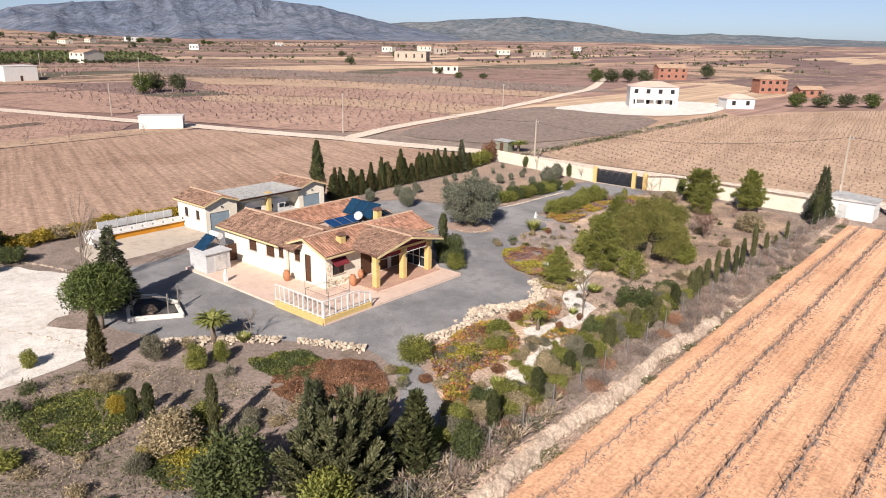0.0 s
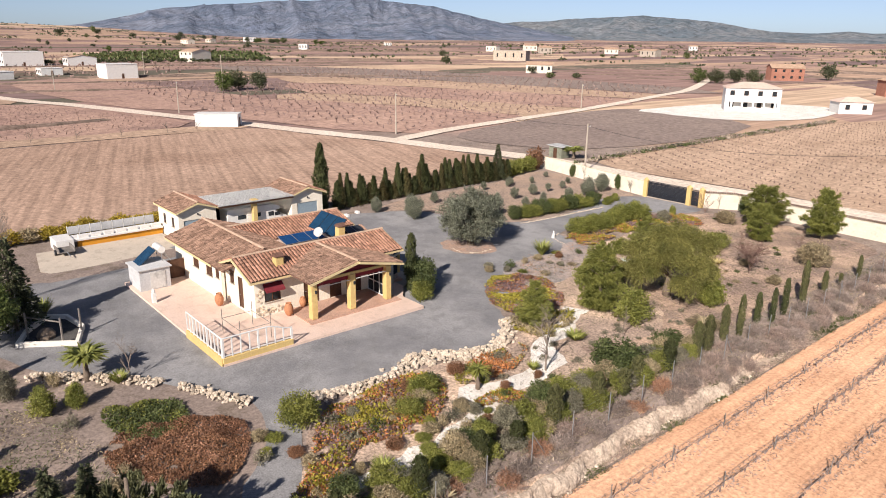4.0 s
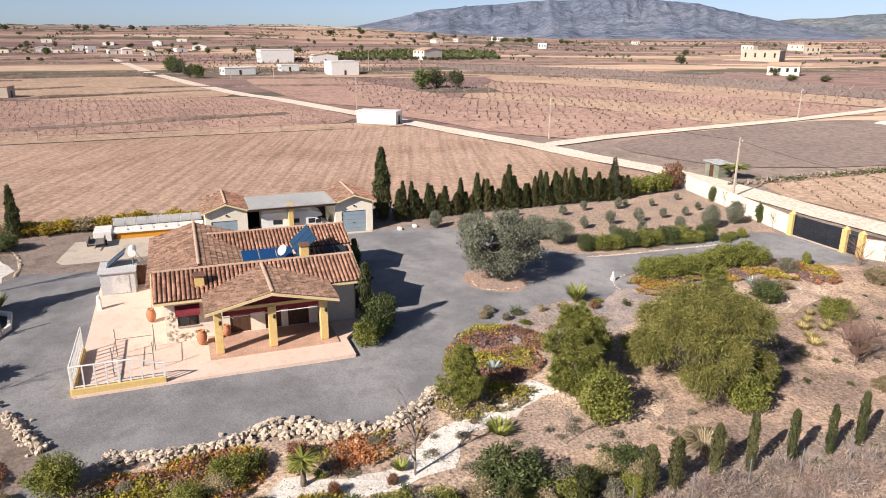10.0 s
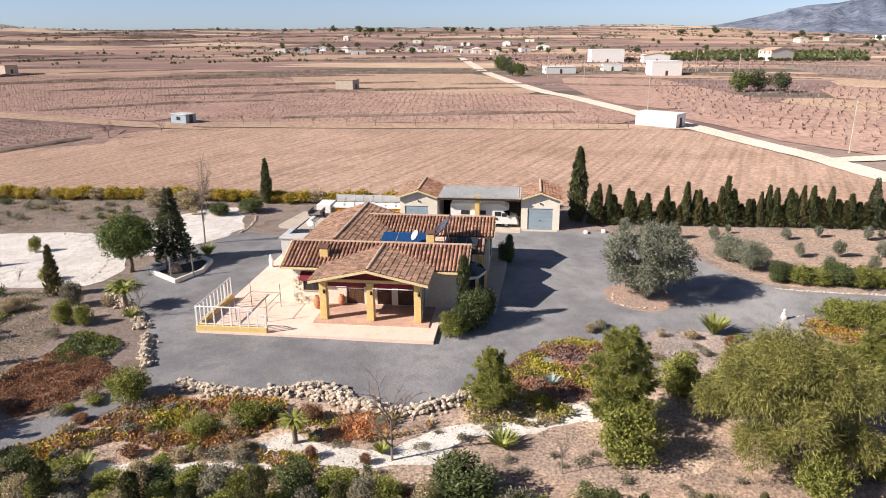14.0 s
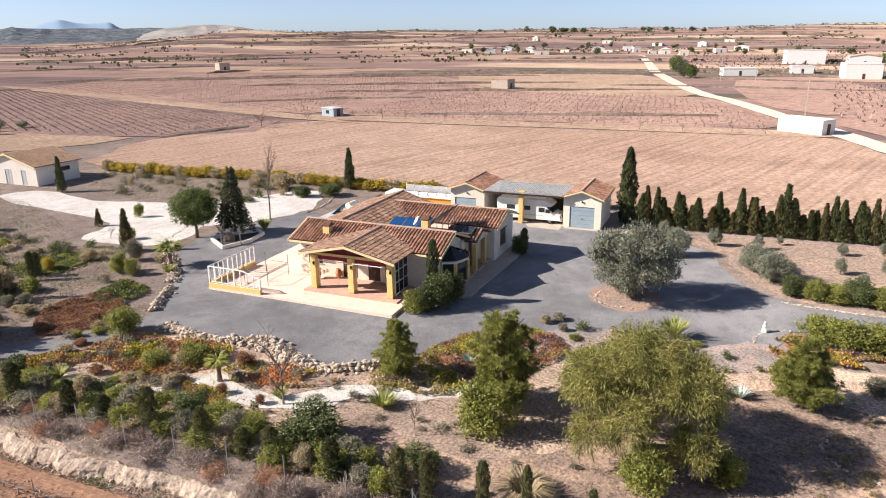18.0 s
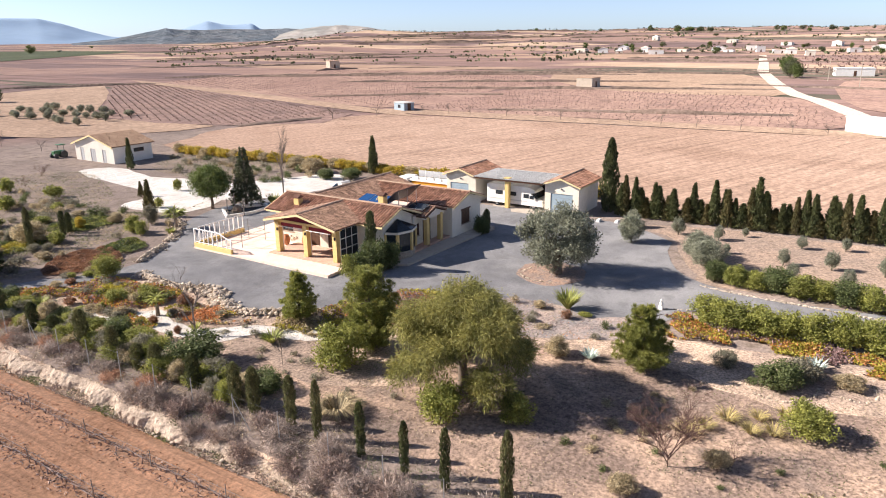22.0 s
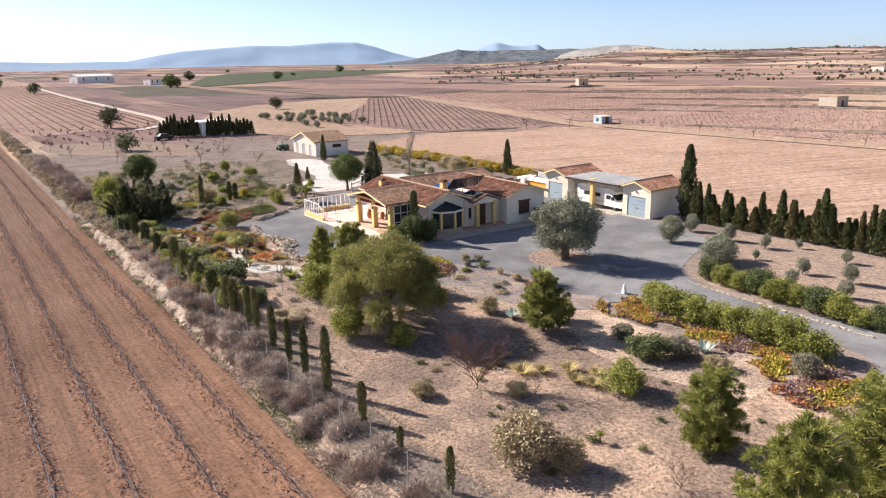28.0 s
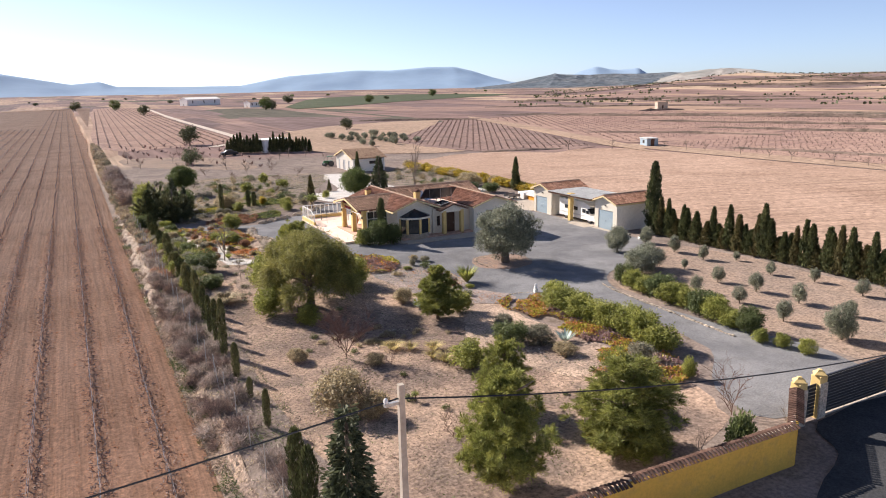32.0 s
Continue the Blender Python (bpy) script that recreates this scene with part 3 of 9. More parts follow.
def far_ground_material():
    """Garden scrub near by, a patchwork of worked fields farther off."""
    m = mat("open_land", (0.225, 0.18, 0.155), (0.315, 0.25, 0.212), 0.2, 5.0, 0.95, 0.5, dark=(0.17, 0.135, 0.105), spots=0.7, dist=0.05)
    n, ln = m.node_tree.nodes, m.node_tree.links
    bs = n["Principled BSDF"]
    src = bs.inputs["Base Color"].links[0].from_socket
    geo = n.new("ShaderNodeNewGeometry")
    mp = n.new("ShaderNodeMapping")
    mp.inputs["Rotation"].default_value = (0, 0, radians(14))
    mp.inputs["Scale"].default_value = (0.021, 0.0046, 0.0)
    ln.new(geo.outputs["Position"], mp.inputs["Vector"])
    vo = n.new("ShaderNodeTexVoronoi")
    vo.distance, vo.inputs["Randomness"].default_value = "CHEBYCHEV", 0.75
    vo.inputs["Scale"].default_value = 1.0
    ln.new(mp.outputs[0], vo.inputs["Vector"])
    sx = n.new("ShaderNodeSeparateColor")
    ln.new(vo.outputs["Color"], sx.inputs[0])
    rp = n.new("ShaderNodeValToRGB")
    cr = rp.color_ramp
    cr.interpolation = "CONSTANT"
    cols = [(0.0, (0.27, 0.18, 0.155)), (0.2, (0.42, 0.29, 0.21)), (0.36, (0.20, 0.14, 0.13)), (0.55, (0.33, 0.22, 0.18)), (0.72, (0.52, 0.38, 0.27)), (0.81, (0.23, 0.16, 0.145)), (0.93, (0.14, 0.125, 0.095))]
    while len(cr.elements) < len(cols):
        cr.elements.new(0.5)
    for e, (p, c) in zip(cr.elements, cols):
        e.position, e.color = p, rgb(c)
    ln.new(sx.outputs[0], rp.inputs[0])
    nz = n.new("ShaderNodeTexNoise")
    nz.inputs["Scale"].default_value, nz.inputs["Detail"].default_value = 0.05, 8.0
    ln.new(geo.outputs["Position"], nz.inputs["Vector"])
    mr = n.new("ShaderNodeMapRange")
    mr.inputs["To Min"].default_value, mr.inputs["To Max"].default_value = 0.6, 1.4
    ln.new(nz.outputs["Fac"], mr.inputs["Value"])
    sc = n.new("ShaderNodeVectorMath")
    sc.operation = "SCALE"
    ln.new(rp.outputs[0], sc.inputs[0])
    ln.new(mr.outputs[0], sc.inputs["Scale"])
    # worked rows within each field
    rm = n.new("ShaderNodeMapping")
    rm.inputs["Rotation"].default_value, rm.inputs["Scale"].default_value = (0, 0, radians(14)), (0.42, 0.012, 0.0)
    ln.new(geo.outputs["Position"], rm.inputs["Vector"])
    rn = n.new("ShaderNodeTexNoise")
    rn.inputs["Scale"].default_value, rn.inputs["Detail"].default_value = 1.0, 3.0
    ln.new(rm.outputs[0], rn.inputs["Vector"])
    rr = n.new("ShaderNodeMapRange")
    rr.inputs["From Min"].default_value, rr.inputs["From Max"].default_value = 0.36, 0.62
    rr.inputs["To Min"].default_value, rr.inputs["To Max"].default_value = 0.74, 1.12
    ln.new(rn.outputs["Fac"], rr.inputs["Value"])
    rows_ = n.new("ShaderNodeVectorMath")
    rows_.operation = "SCALE"
    ln.new(sc.outputs[0], rows_.inputs[0])
    ln.new(rr.outputs[0], rows_.inputs["Scale"])
    sc = rows_
    # distance from the house
    ds = n.new("ShaderNodeVectorMath")
    ds.operation = "DISTANCE"
    ds.inputs[1].default_value = (-45, 40, 0)
    ln.new(geo.outputs["Position"], ds.inputs[0])
    fr = n.new("ShaderNodeMapRange")
    fr.inputs["From Min"].default_value, fr.inputs["From Max"].default_value = 95, 110
    ln.new(ds.outputs["Value"], fr.inputs["Value"])
    mx = n.new("ShaderNodeMixRGB")
    ln.new(fr.outputs[0], mx.inputs[0])
    ln.new(src, mx.inputs[1])
    ln.new(sc.outputs[0], mx.inputs[2])
    ln.new(mx.outputs[0], bs.inputs["Base Color"])
    return m


ground = solid("ground", ground_mesh(), far_ground_material(), "dry brown open land reaching to the hills", "ground", "structure", smooth=True)

from mathutils.geometry import delaunay_2d_cdt


def curve_round(pts, sub=4, closed=True):
    """Catmull-Rom through points."""
    out, n = [], len(pts)
    for i in range(n if closed else n - 1):
        p = [Vector(pts[(i + k) % n] if closed else pts[min(max(i + k, 0), n - 1)]) for k in (-1, 0, 1, 2)]
        for s in range(sub):
            t = s / sub
            out.append(0.5 * ((2 * p[1]) + (p[2] - p[0]) * t + (2 * p[0] - 5 * p[1] + 4 * p[2] - p[3]) * t * t + (3 * p[1] - p[0] - 3 * p[2] + p[3]) * t ** 3))
    if not closed:
        out.append(Vector(pts[-1]))
    return out


def inside(x, y, poly):
    c, n = False, len(poly)
    for i in range(n):
        a, b = poly[i], poly[i - 1]
        if (a[1] > y) != (b[1] > y) and x < (b[0] - a[0]) * (y - a[1]) / (b[1] - a[1]) + a[0]:
            c = not c
    return c


def sheet(name, outline, material, label, category="ground", lift=0.04, cell=1.0, rough=0.25, sub=4, seed=1, kind="structure"):
    """A patch of surface laid on the ground, with an uneven edge."""
    edge = curve_round(outline, sub) if sub > 1 else [Vector(p) for p in outline]
    edge = [Vector((p.x + rough * noise.noise((p.x * 0.8, p.y * 0.8, seed)), p.y + rough * noise.noise((p.x * 0.8, p.y * 0.8, seed + 9.0)))) for p in edge]
    xs, ys = [p.x for p in edge], [p.y for p in edge]
    pts = list(edge)
    x = min(xs) + cell / 2
    while x < max(xs):
        y = min(ys) + cell / 2
        while y < max(ys):
            if inside(x, y, edge):
                pts.append(Vector((x, y)))
            y += cell
        x += cell
    ne = len(edge)
    vo, _, fo, *_ = delaunay_2d_cdt(pts, [], [list(range(ne))], 1, 1e-4)
    g = Geo()
    g.v = [(p.x, p.y, gz(p.x, p.y) + lift) for p in vo]
    for f in fo:
        a, b, c = (vo[i] for i in f[:3])
        g.f.append(tuple(f) if (b - a).cross(c - a) > 0 else tuple(reversed(f)))
    return solid(name, g, material, label, category, kind, smooth=True)


def strip(name, pts, width, material, label, lift=0.06, cell=3.0, seed=2, rough=0.3, category="road"):
    c = curve_round(pts, 5, False)
    left, right = [], []
    for i, p in enumerate(c):
        d = (c[min(i + 1, len(c) - 1)] - c[max(i - 1, 0)]).normalized()
        nrm = Vector((-d.y, d.x)) * width / 2
        left.append(p + nrm)
        right.append(p - nrm)
    return sheet(name, left + right[::-1], material, label, category, lift, cell, rough, 1, seed)


# ---- surfaces of the plot ----
DRIVE = [(-30.8, 33), (-30.4, 37), (-30.6, 41), (-29.3, 45.5), (-31.4, 49.8), (-35, 51.6), (-39.3, 52.3), (-41.8, 56.4), (-44.0, 61), (-44.8, 65), (-47.5, 68.5), (-48.6, 73), (-48.6, 80), (-47.8, 87), (-43.5, 91.5), (-43.2, 95.6),
         (-51.6, 95.6), (-54.0, 91), (-52.6, 86), (-51.4, 80), (-51.4, 74.5), (-53.6, 70.5), (-58, 68), (-63, 66.5), (-66.4, 61), (-66.9, 56.5), (-66.9, 39), (-63, 38.6), (-61.6, 28), (-62.5, 24.6), (-58, 22.2), (-52.5, 20.6), (-48, 20.6), (-43.2, 22.6), (-39.3, 26.4), (-36.4, 28.2), (-33, 30.4),
         (-29.4, 29.6), (-26.0, 26.9), (-22.5, 24.5), (-21.6, 27), (-25.4, 29.4), (-29.2, 31.6)]
sheet("gravel_drive", DRIVE, M["gravel"], "grey crushed gravel drive round the house", "drive", 0.022, 1.0, 0.3)
sheet("white_gravel_court", [(-45.2, 9), (-45.0, 17), (-49.0, 19.2), (-52.5, 17.4), (-54.2, 20), (-58, 22.1), (-63, 23.4), (-67, 22.4), (-72, 20), (-73, 17), (-67, 13), (-61, 10), (-61, 2), (-60, -6), (-62.5, -17), (-57.5, -20), (-54, -6), (-52, 4), (-49.5, 7.5)], M["white_gravel"], "white crushed stone court and track", "drive", 0.03, 1.0, 0.6, seed=4)
sheet("garden_soil", [(-23, 48), (-22, 58), (-21.5, 70), (-21.6, 84), (-23, 95), (-32, 96.5), (-40, 95), (-42.6, 91), (-41.5, 84), (-41, 74), (-43, 66), (-40, 59), (-37, 54), (-31, 52)], M["soil"], "bare tan garden soil with dry litter", "ground", 0.012, 1.0, 0.7, seed=5)
sheet("pale_soil", [(-26, 51), (-24, 57), (-26, 61), (-31, 63), (-36, 66), (-37, 73), (-35, 80), (-38, 86), (-42, 86), (-42, 78), (-41, 71), (-43.5, 67), (-41, 60), (-36, 57), (-32, 55), (-30, 51)], M["pale_soil"], "pale sandy soil between the shrubs", "ground", 0.024, 1.0, 0.9, seed=6)
sheet("front_bed_soil", [(-23, 26), (-21.8, 34), (-22, 42), (-22, 49), (-29, 52), (-31, 50), (-29, 45.8), (-30, 41.5), (-30, 35), (-28.5, 31.8), (-25, 29.2)], M["pale_soil"], "pale sandy soil of the rockery", "ground", 0.018, 1.0, 0.4, seed=7)
sheet("grove_soil", [(-52.2, 73.5), (-52.6, 87), (-54.5, 92), (-54, 96.5), (-71.5, 98.5), (-69.8, 86), (-69.2, 70), (-67, 63), (-63.5, 67), (-58.5, 69), (-54, 71.3)], M["grove_soil"], "tan soil of the olive grove", "ground", 0.012, 1.0, 0.5, seed=8)
for k, pts in enumerate(([(-30.6, 56.4), (-29.2, 53), (-27.6, 49.6), (-25.2, 46.4), (-25.2, 43), (-26.4, 40.2)], [(-25.3, 42.6), (-24.0, 40.0), (-22.9, 36.6), (-22.8, 33.0), (-23.4, 29.8)])):
    strip("white_stone_path", pts, 1.6 - 0.2 * k, M["white_gravel"], "white crushed stone garden path", 0.036, 0.8, 3 + k, 0.8, "path")
sheet("olive_ring", [(-48.3 + 3.0 * math.cos(a * 0.628), 61.3 + 2.7 * math.sin(a * 0.628)) for a in range(10)], M["ring_earth"], "ring of reddish earth round the old olive", "ground", 0.036, 0.8, 0.5, seed=11)
sheet("stony_bed", [(-36.8, 55.6), (-38.9, 56.6), (-41.2, 60), (-42.4, 64), (-42.0, 67.5), (-43.8, 70.6), (-42.0, 72.0), (-39, 69.5), (-36.4, 65), (-35.8, 59)], M["gravel_soil"], "stony grey soil beside the drive", "ground", 0.042, 0.8, 0.7, seed=13)
sheet("pale_gravel_bed", [(-35.6, 51.4), (-39.6, 51.6), (-43.6, 56), (-46.2, 61), (-47.0, 65), (-49.4, 68.4), (-50.2, 73), (-50.0, 78), (-47.4, 77.6), (-46.2, 72.6), (-44, 72.2), (-41, 69.0), (-38.8, 64), (-38.2, 58.5), (-36, 55.5)], M["gravel"], "grey gravel planting bed beside the drive", "ground", 0.034, 0.8, 0.5, seed=12)
def worked_earth():
    """Vineyard earth near by: ridges under the rows, wheel ruts between them, clods all over."""
    nx, ny, st = 132, 560, 0.155
    x0, y0 = VINE_EDGE + 0.55, 11.0
    g = Geo()
    for j in range(ny + 1):
        y = y0 + j * st
        for i in range(nx + 1):
            x = x0 + i * st
            u = ((x + 15.1) / 2.86 + 0.5) % 1.0 - 0.5
            h = 0.09 * math.exp(-(u / 0.1) ** 2) - 0.05 * (math.exp(-((abs(u) - 0.3) / 0.05) ** 2)) + 0.006 * math.sin(u * 60 + 0.6 * math.sin(y * 0.5))
            h += 0.022 * noise.noise((x * 2.9, y * 2.9, 4.0)) + 0.2 * max(0.0, noise.noise((x * 2.1, y * 2.1, 5.0)) - 0.36) + 0.02 * noise.noise((x * 0.7, y * 0.5, 9.0))
            f = smooth01(11, 15, y) * smooth01(x0, x0 + 0.7, x)
            g.v.append((x, y, -2.015 + 0.165 * f + 0.03 * math.sin(y * 0.3) + h * f))
    w = nx + 1
    g.f = [(j * w + i, j * w + i + 1, (j + 1) * w + i + 1, (j + 1) * w + i) for j in range(ny) for i in range(nx)]
    return solid("vineyard_earth", g, M["earth_red"], "red earth of the vineyard with wheel ruts", "field", "structure", smooth=True)


worked_earth()


def earth_clods():
    """Loose clods turned up between the vine rows."""
    r = random.Random(88)
    g = Geo()
    for _ in range(5000):
        x, y = VINE_EDGE + 1.4 + 15.0 * r.random() ** 1.5, r.uniform(16, 96)
        s, a = r.uniform(0.02, 0.055), r.uniform(0, 6.28)
        z = -1.86 + 0.03 * math.sin(y * 0.3)
        base = [(x + s * r.uniform(0.7, 1.3) * math.cos(a + k * 1.57), y + s * r.uniform(0.7, 1.3) * math.sin(a + k * 1.57), z - 0.06) for k in range(4)]
        top = [(p[0] * 0.6 + x * 0.4, p[1] * 0.6 + y * 0.4, z + s * r.uniform(0.2, 0.7)) for p in base]
        g.add(base + top, [(0, 1, 5, 4), (1, 2, 6, 5), (2, 3, 7, 6), (3, 0, 4, 7), (4, 5, 6, 7)])
    return solid("earth_clods", g, M["earth_red"], "loose clods on the red vineyard earth", "clods", "stuff")


earth_clods()
sheet("vineyard_earth_edge", [(VINE_EDGE + 0.7, 2), (VINE_EDGE + 0.7, 97.4), (60, 97.4), (60, 2)], M["earth_red"], "red earth of the vineyard", "field", 0.05, 2.0, 0.0, 1)
sheet("vineyard_earth_far", [(-35, -740), (-22, -300), (VINE_EDGE + 0.7, -120), (VINE_EDGE + 0.7, 2), (60, 2), (60, -740)], M["earth_red"], "red earth of the vineyard beyond", "field", 0.05, 4.0, 0.0, 1)


# ---- roofs and walls ----
M["pale_mortar"] = mat("pale_ridge_mortar", (0.52, 0.38, 0.28), (0.46, 0.32, 0.23), 1.0, 12.0, 0.9, 0.3)


def tiles(p0, p1, e0, pitch=0.28, course=0.42, seed=0):
    """Barrel tiles on a slope: ridge from p0 to p1, eave starting at e0."""
    rnd = random.Random(seed)
    p0, p1, e0 = Vector(p0), Vector(p1), Vector(e0)
    u, v = (p1 - p0), (e0 - p0)
    length, fall = u.length, v.length
    u.normalize(), v.normalize()
    nrm = u.cross(v)
    if nrm.z < 0:
        nrm = -nrm
    cols, rows = int(length / pitch), max(1, int(round(fall / course)))
    pitch, course = length / cols, fall / rows
    g = Geo()
    for i in range(cols):
        for j in range(rows):
            j1 = rnd.uniform(-0.012, 0.012)
            a = p0 + u * ((i + 0.5) * pitch + j1) + v * (j * course - 0.03)
            b = a + v * (course + 0.07) + u * rnd.uniform(-0.012, 0.012)
            vs = []
            for c, r, h in ((a, 0.32 * pitch, 0.0), (b, 0.38 * pitch, 0.03 + rnd.uniform(0, 0.012))):
                for k in range(5):
                    ang = math.pi * k / 4
                    vs.append(tuple(c + u * (-math.cos(ang) * r) + nrm * (math.sin(ang) * r * 0.8 + h + 0.015)))
            g.add(vs, [(k, k + 1, k + 6, k + 5) for k in range(4)])
    return g


def deck(p0, p1, e0, t=0.1):
    p0, p1, e0 = Vector(p0), Vector(p1), Vector(e0)
    e1 = e0 + (p1 - p0)
    d = Vector((0, 0, -t))
    vs = [tuple(q) for q in (p0, p1, e1, e0, p0 + d, p1 + d, e1 + d, e0 + d)]
    return Geo().add(vs, [(0, 1, 2, 3), (7, 6, 5, 4), (0, 4, 5, 1), (1, 5, 6, 2), (2, 6, 7, 3), (3, 7, 4, 0)])


def ridge_cap(p0, p1, r=0.13, n=None):
    p0, p1 = Vector(p0), Vector(p1)
    u = p1 - p0
    n = n or max(1, int(u.length / 0.42))
    w = u.normalized()
    s = w.cross(Vector((0, 0, 1))).normalized()
    up = s.cross(w)
    if up.z < 0:
        up = -up
    g = Geo()
    for i in range(n):
        a, b = p0 + u * (i / n), p0 + u * ((i + 1.12) / n)
        vs = []
        for c, rr in ((a, r * 0.9), (b, r)):
            for k in range(6):
                ang = math.pi * k / 5
                vs.append(tuple(c - s * math.cos(ang) * rr + up * (math.sin(ang) * rr * 0.8)))
        g.add(vs, [(k, k + 1, k + 7, k + 6) for k in range(5)])
    return g


def slope(parent, p0, p1, e0, material, seed, label=""):
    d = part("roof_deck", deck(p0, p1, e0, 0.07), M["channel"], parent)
    r = part("roof_tiles", tiles(p0, p1, e0, seed=seed), material, parent, label or "rows of barrel roof tiles")
    r["kind"] = "stuff"
    return d, r


def wall_run(axis, face, thick, a0, a1, z0, z1, holes=()):
    """A wall along x or y, with openings (from, to, sill, head) through it."""
    g = Geo()
    lo, hi = min(face, face + thick), max(face, face + thick)

    def put(p, q, zb, zt):
        if q - p > 1e-4 and zt - zb > 1e-4:
            g.box(p, q, lo, hi, zb, zt) if axis == "x" else g.box(lo, hi, p, q, zb, zt)

    at = a0
    for p, q, s, h in sorted(holes):
        put(at, p, z0, z1)
        put(p, q, z0, s)
        put(p, q, h, z1)
        at = q
    put(at, a1, z0, z1)
    return g


def window(parent, axis, face, out, a0, a1, z0, z1, style="shutter", name="window"):
    """A window in an opening: frame, panes, sill, and a bar of shadowing lintel timber. out is +1 or -1 towards the outside."""
    def bx(g, p, q, d0, d1, zb, zt, c=0.0):
        lo, hi = sorted((face + out * d0, face + out * d1))
        return g.box(p, q, lo, hi, zb, zt, c) if axis == "x" else g.box(lo, hi, p, q, zb, zt, c)
    w = new(name)
    w.parent = parent
    fr = Geo()
    for p, q, zb, zt in ((a0, a0 + 0.07, z0, z1), (a1 - 0.07, a1, z0, z1), (a0 + 0.07, a1 - 0.07, z0, z0 + 0.07), (a0 + 0.07, a1 - 0.07, z1 - 0.07, z1), ((a0 + a1) / 2 - 0.03, (a0 + a1) / 2 + 0.03, z0 + 0.07, z1 - 0.07)):
        bx(fr, p, q, -0.12, -0.04, zb, zt)
    part("window_frame", fr, M["wood"] if style != "white" else M["white"], w)
    for p, q in ((a0 + 0.07, (a0 + a1) / 2 - 0.03), ((a0 + a1) / 2 + 0.03, a1 - 0.07)):
        part("pane", bx(Geo(), p, q, -0.09, -0.07, z0 + 0.07, z1 - 0.07), M["glass"], w)
    part("window_sill", bx(Geo(), a0 - 0.08, a1 + 0.08, -0.1, 0.08, z0 - 0.06, z0, 0.01), M["concrete"], w)
    if style == "shutter":
        g = Geo()
        for k in range(int((z1 - z0) / 0.12)):
            bx(g, a0 + 0.06, a1 - 0.06, -0.035, -0.01, z0 + 0.03 + k * 0.12, z0 + 0.125 + k * 0.12)
        part("shutter", g, M["wood"], w, "closed dark brown slatted shutter")
        part("lintel", bx(Geo(), a0 - 0.1, a1 + 0.1, -0.03, 0.05, z1, z1 + 0.14, 0.01), M["wood"], w)
    return w


def door(parent, axis, face, out, a0, a1, z0, z1, material, name="door", glazed=False):
    def bx(g, p, q, d0, d1, zb, zt, c=0.0):
        lo, hi = sorted((face + out * d0, face + out * d1))
        return g.box(p, q, lo, hi, zb, zt, c) if axis == "x" else g.box(lo, hi, p, q, zb, zt, c)
    d = new(name)
    d.parent = parent
    fr = Geo()
    for p, q, zb, zt in ((a0, a0 + 0.07, z0, z1), (a1 - 0.07, a1, z0, z1), (a0 + 0.07, a1 - 0.07, z1 - 0.07, z1)):
        bx(fr, p, q, -0.14, -0.02, zb, zt)
    part("door_frame", fr, material, d)
    leaf = Geo()
    n = 2 if a1 - a0 > 1.1 else 1
    for i in range(n):
        p, q = a0 + 0.07 + (a1 - a0 - 0.14) * i / n, a0 + 0.07 + (a1 - a0 - 0.14) * (i + 1) / n
        lf = part("door_leaf", bx(Geo(), p + 0.005, q - 0.005, -0.11, -0.06, z0, z1 - 0.07, 0.008), M["glass"] if glazed else material, d)
        for zb, zt in ((z0 + 0.15, z0 + 0.95), (z0 + 1.05, z1 - 0.25)):
            part("panel", bx(Geo(), p + 0.12, q - 0.12, -0.062, -0.045, zb, zt, 0.006), material, d)
    part("handle", bx(Geo(), a0 + 0.12, a0 + 0.24, -0.045, -0.01, z0 + 1.0, z0 + 1.03), M["metal"], d, "metal lever handle")
    return d


H = thing("house", "low cream rendered villa with ochre trim and terracotta roofs", "house")
FL = -0.42
HW = []
HW.append(wall_run("y", -43.3, -0.25, 35.9, 48.2, -0.9, 2.42, [(36.65, 37.95, 0.5, 1.75), (39.85, 41.15, FL, 1.75), (42.1, 43.15, FL, 1.75), (43.6, 45.0, FL, 1.75)]))
HW.append(wall_run("x", 35.9, 0.25, -48.3, -43.55, -0.9, 2.42, [(-47.4, -46.65, 1.15, 2.05), (-46.0, -45.2, FL, 2.0)]))
HW.append(wall_run("x", 35.5, 0.25, -57.4, -48.05, -0.9, 2.42, [(-53.5, -52.35, 0.95, 2.05), (-50.9, -49.7, 0.95, 2.05), (-49.1, -48.4, 1.15, 2.05)]))
HW.append(wall_run("y", -57.4, 0.25, 35.75, 49.35, -1.0, 2.3))
HW.append(wall_run("x", 49.6, -0.25, -57.4, -52.1, -1.0, 2.3, [(-55.3, -53.75, 0.25, 1.6)]))
HW.append(wall_run("y", -52.1, -0.25, 48.4, 49.35, -1.0, 2.3))
HW.append(wall_run("x", 48.4, -0.25, -52.1, -47.5, -1.0, 2.3, [(-50.25, -48.95, FL - 0.05, 1.9), (-48.4, -48.0, 0.4, 1.5)]))
HW.append(wall_run("x", 48.2, -0.25, -47.75, -43.55, -1.0, 2.42, [(-46.7, -43.9, FL, 1.6)]))
for g in HW:
    part("wall", g, M["render"], H)
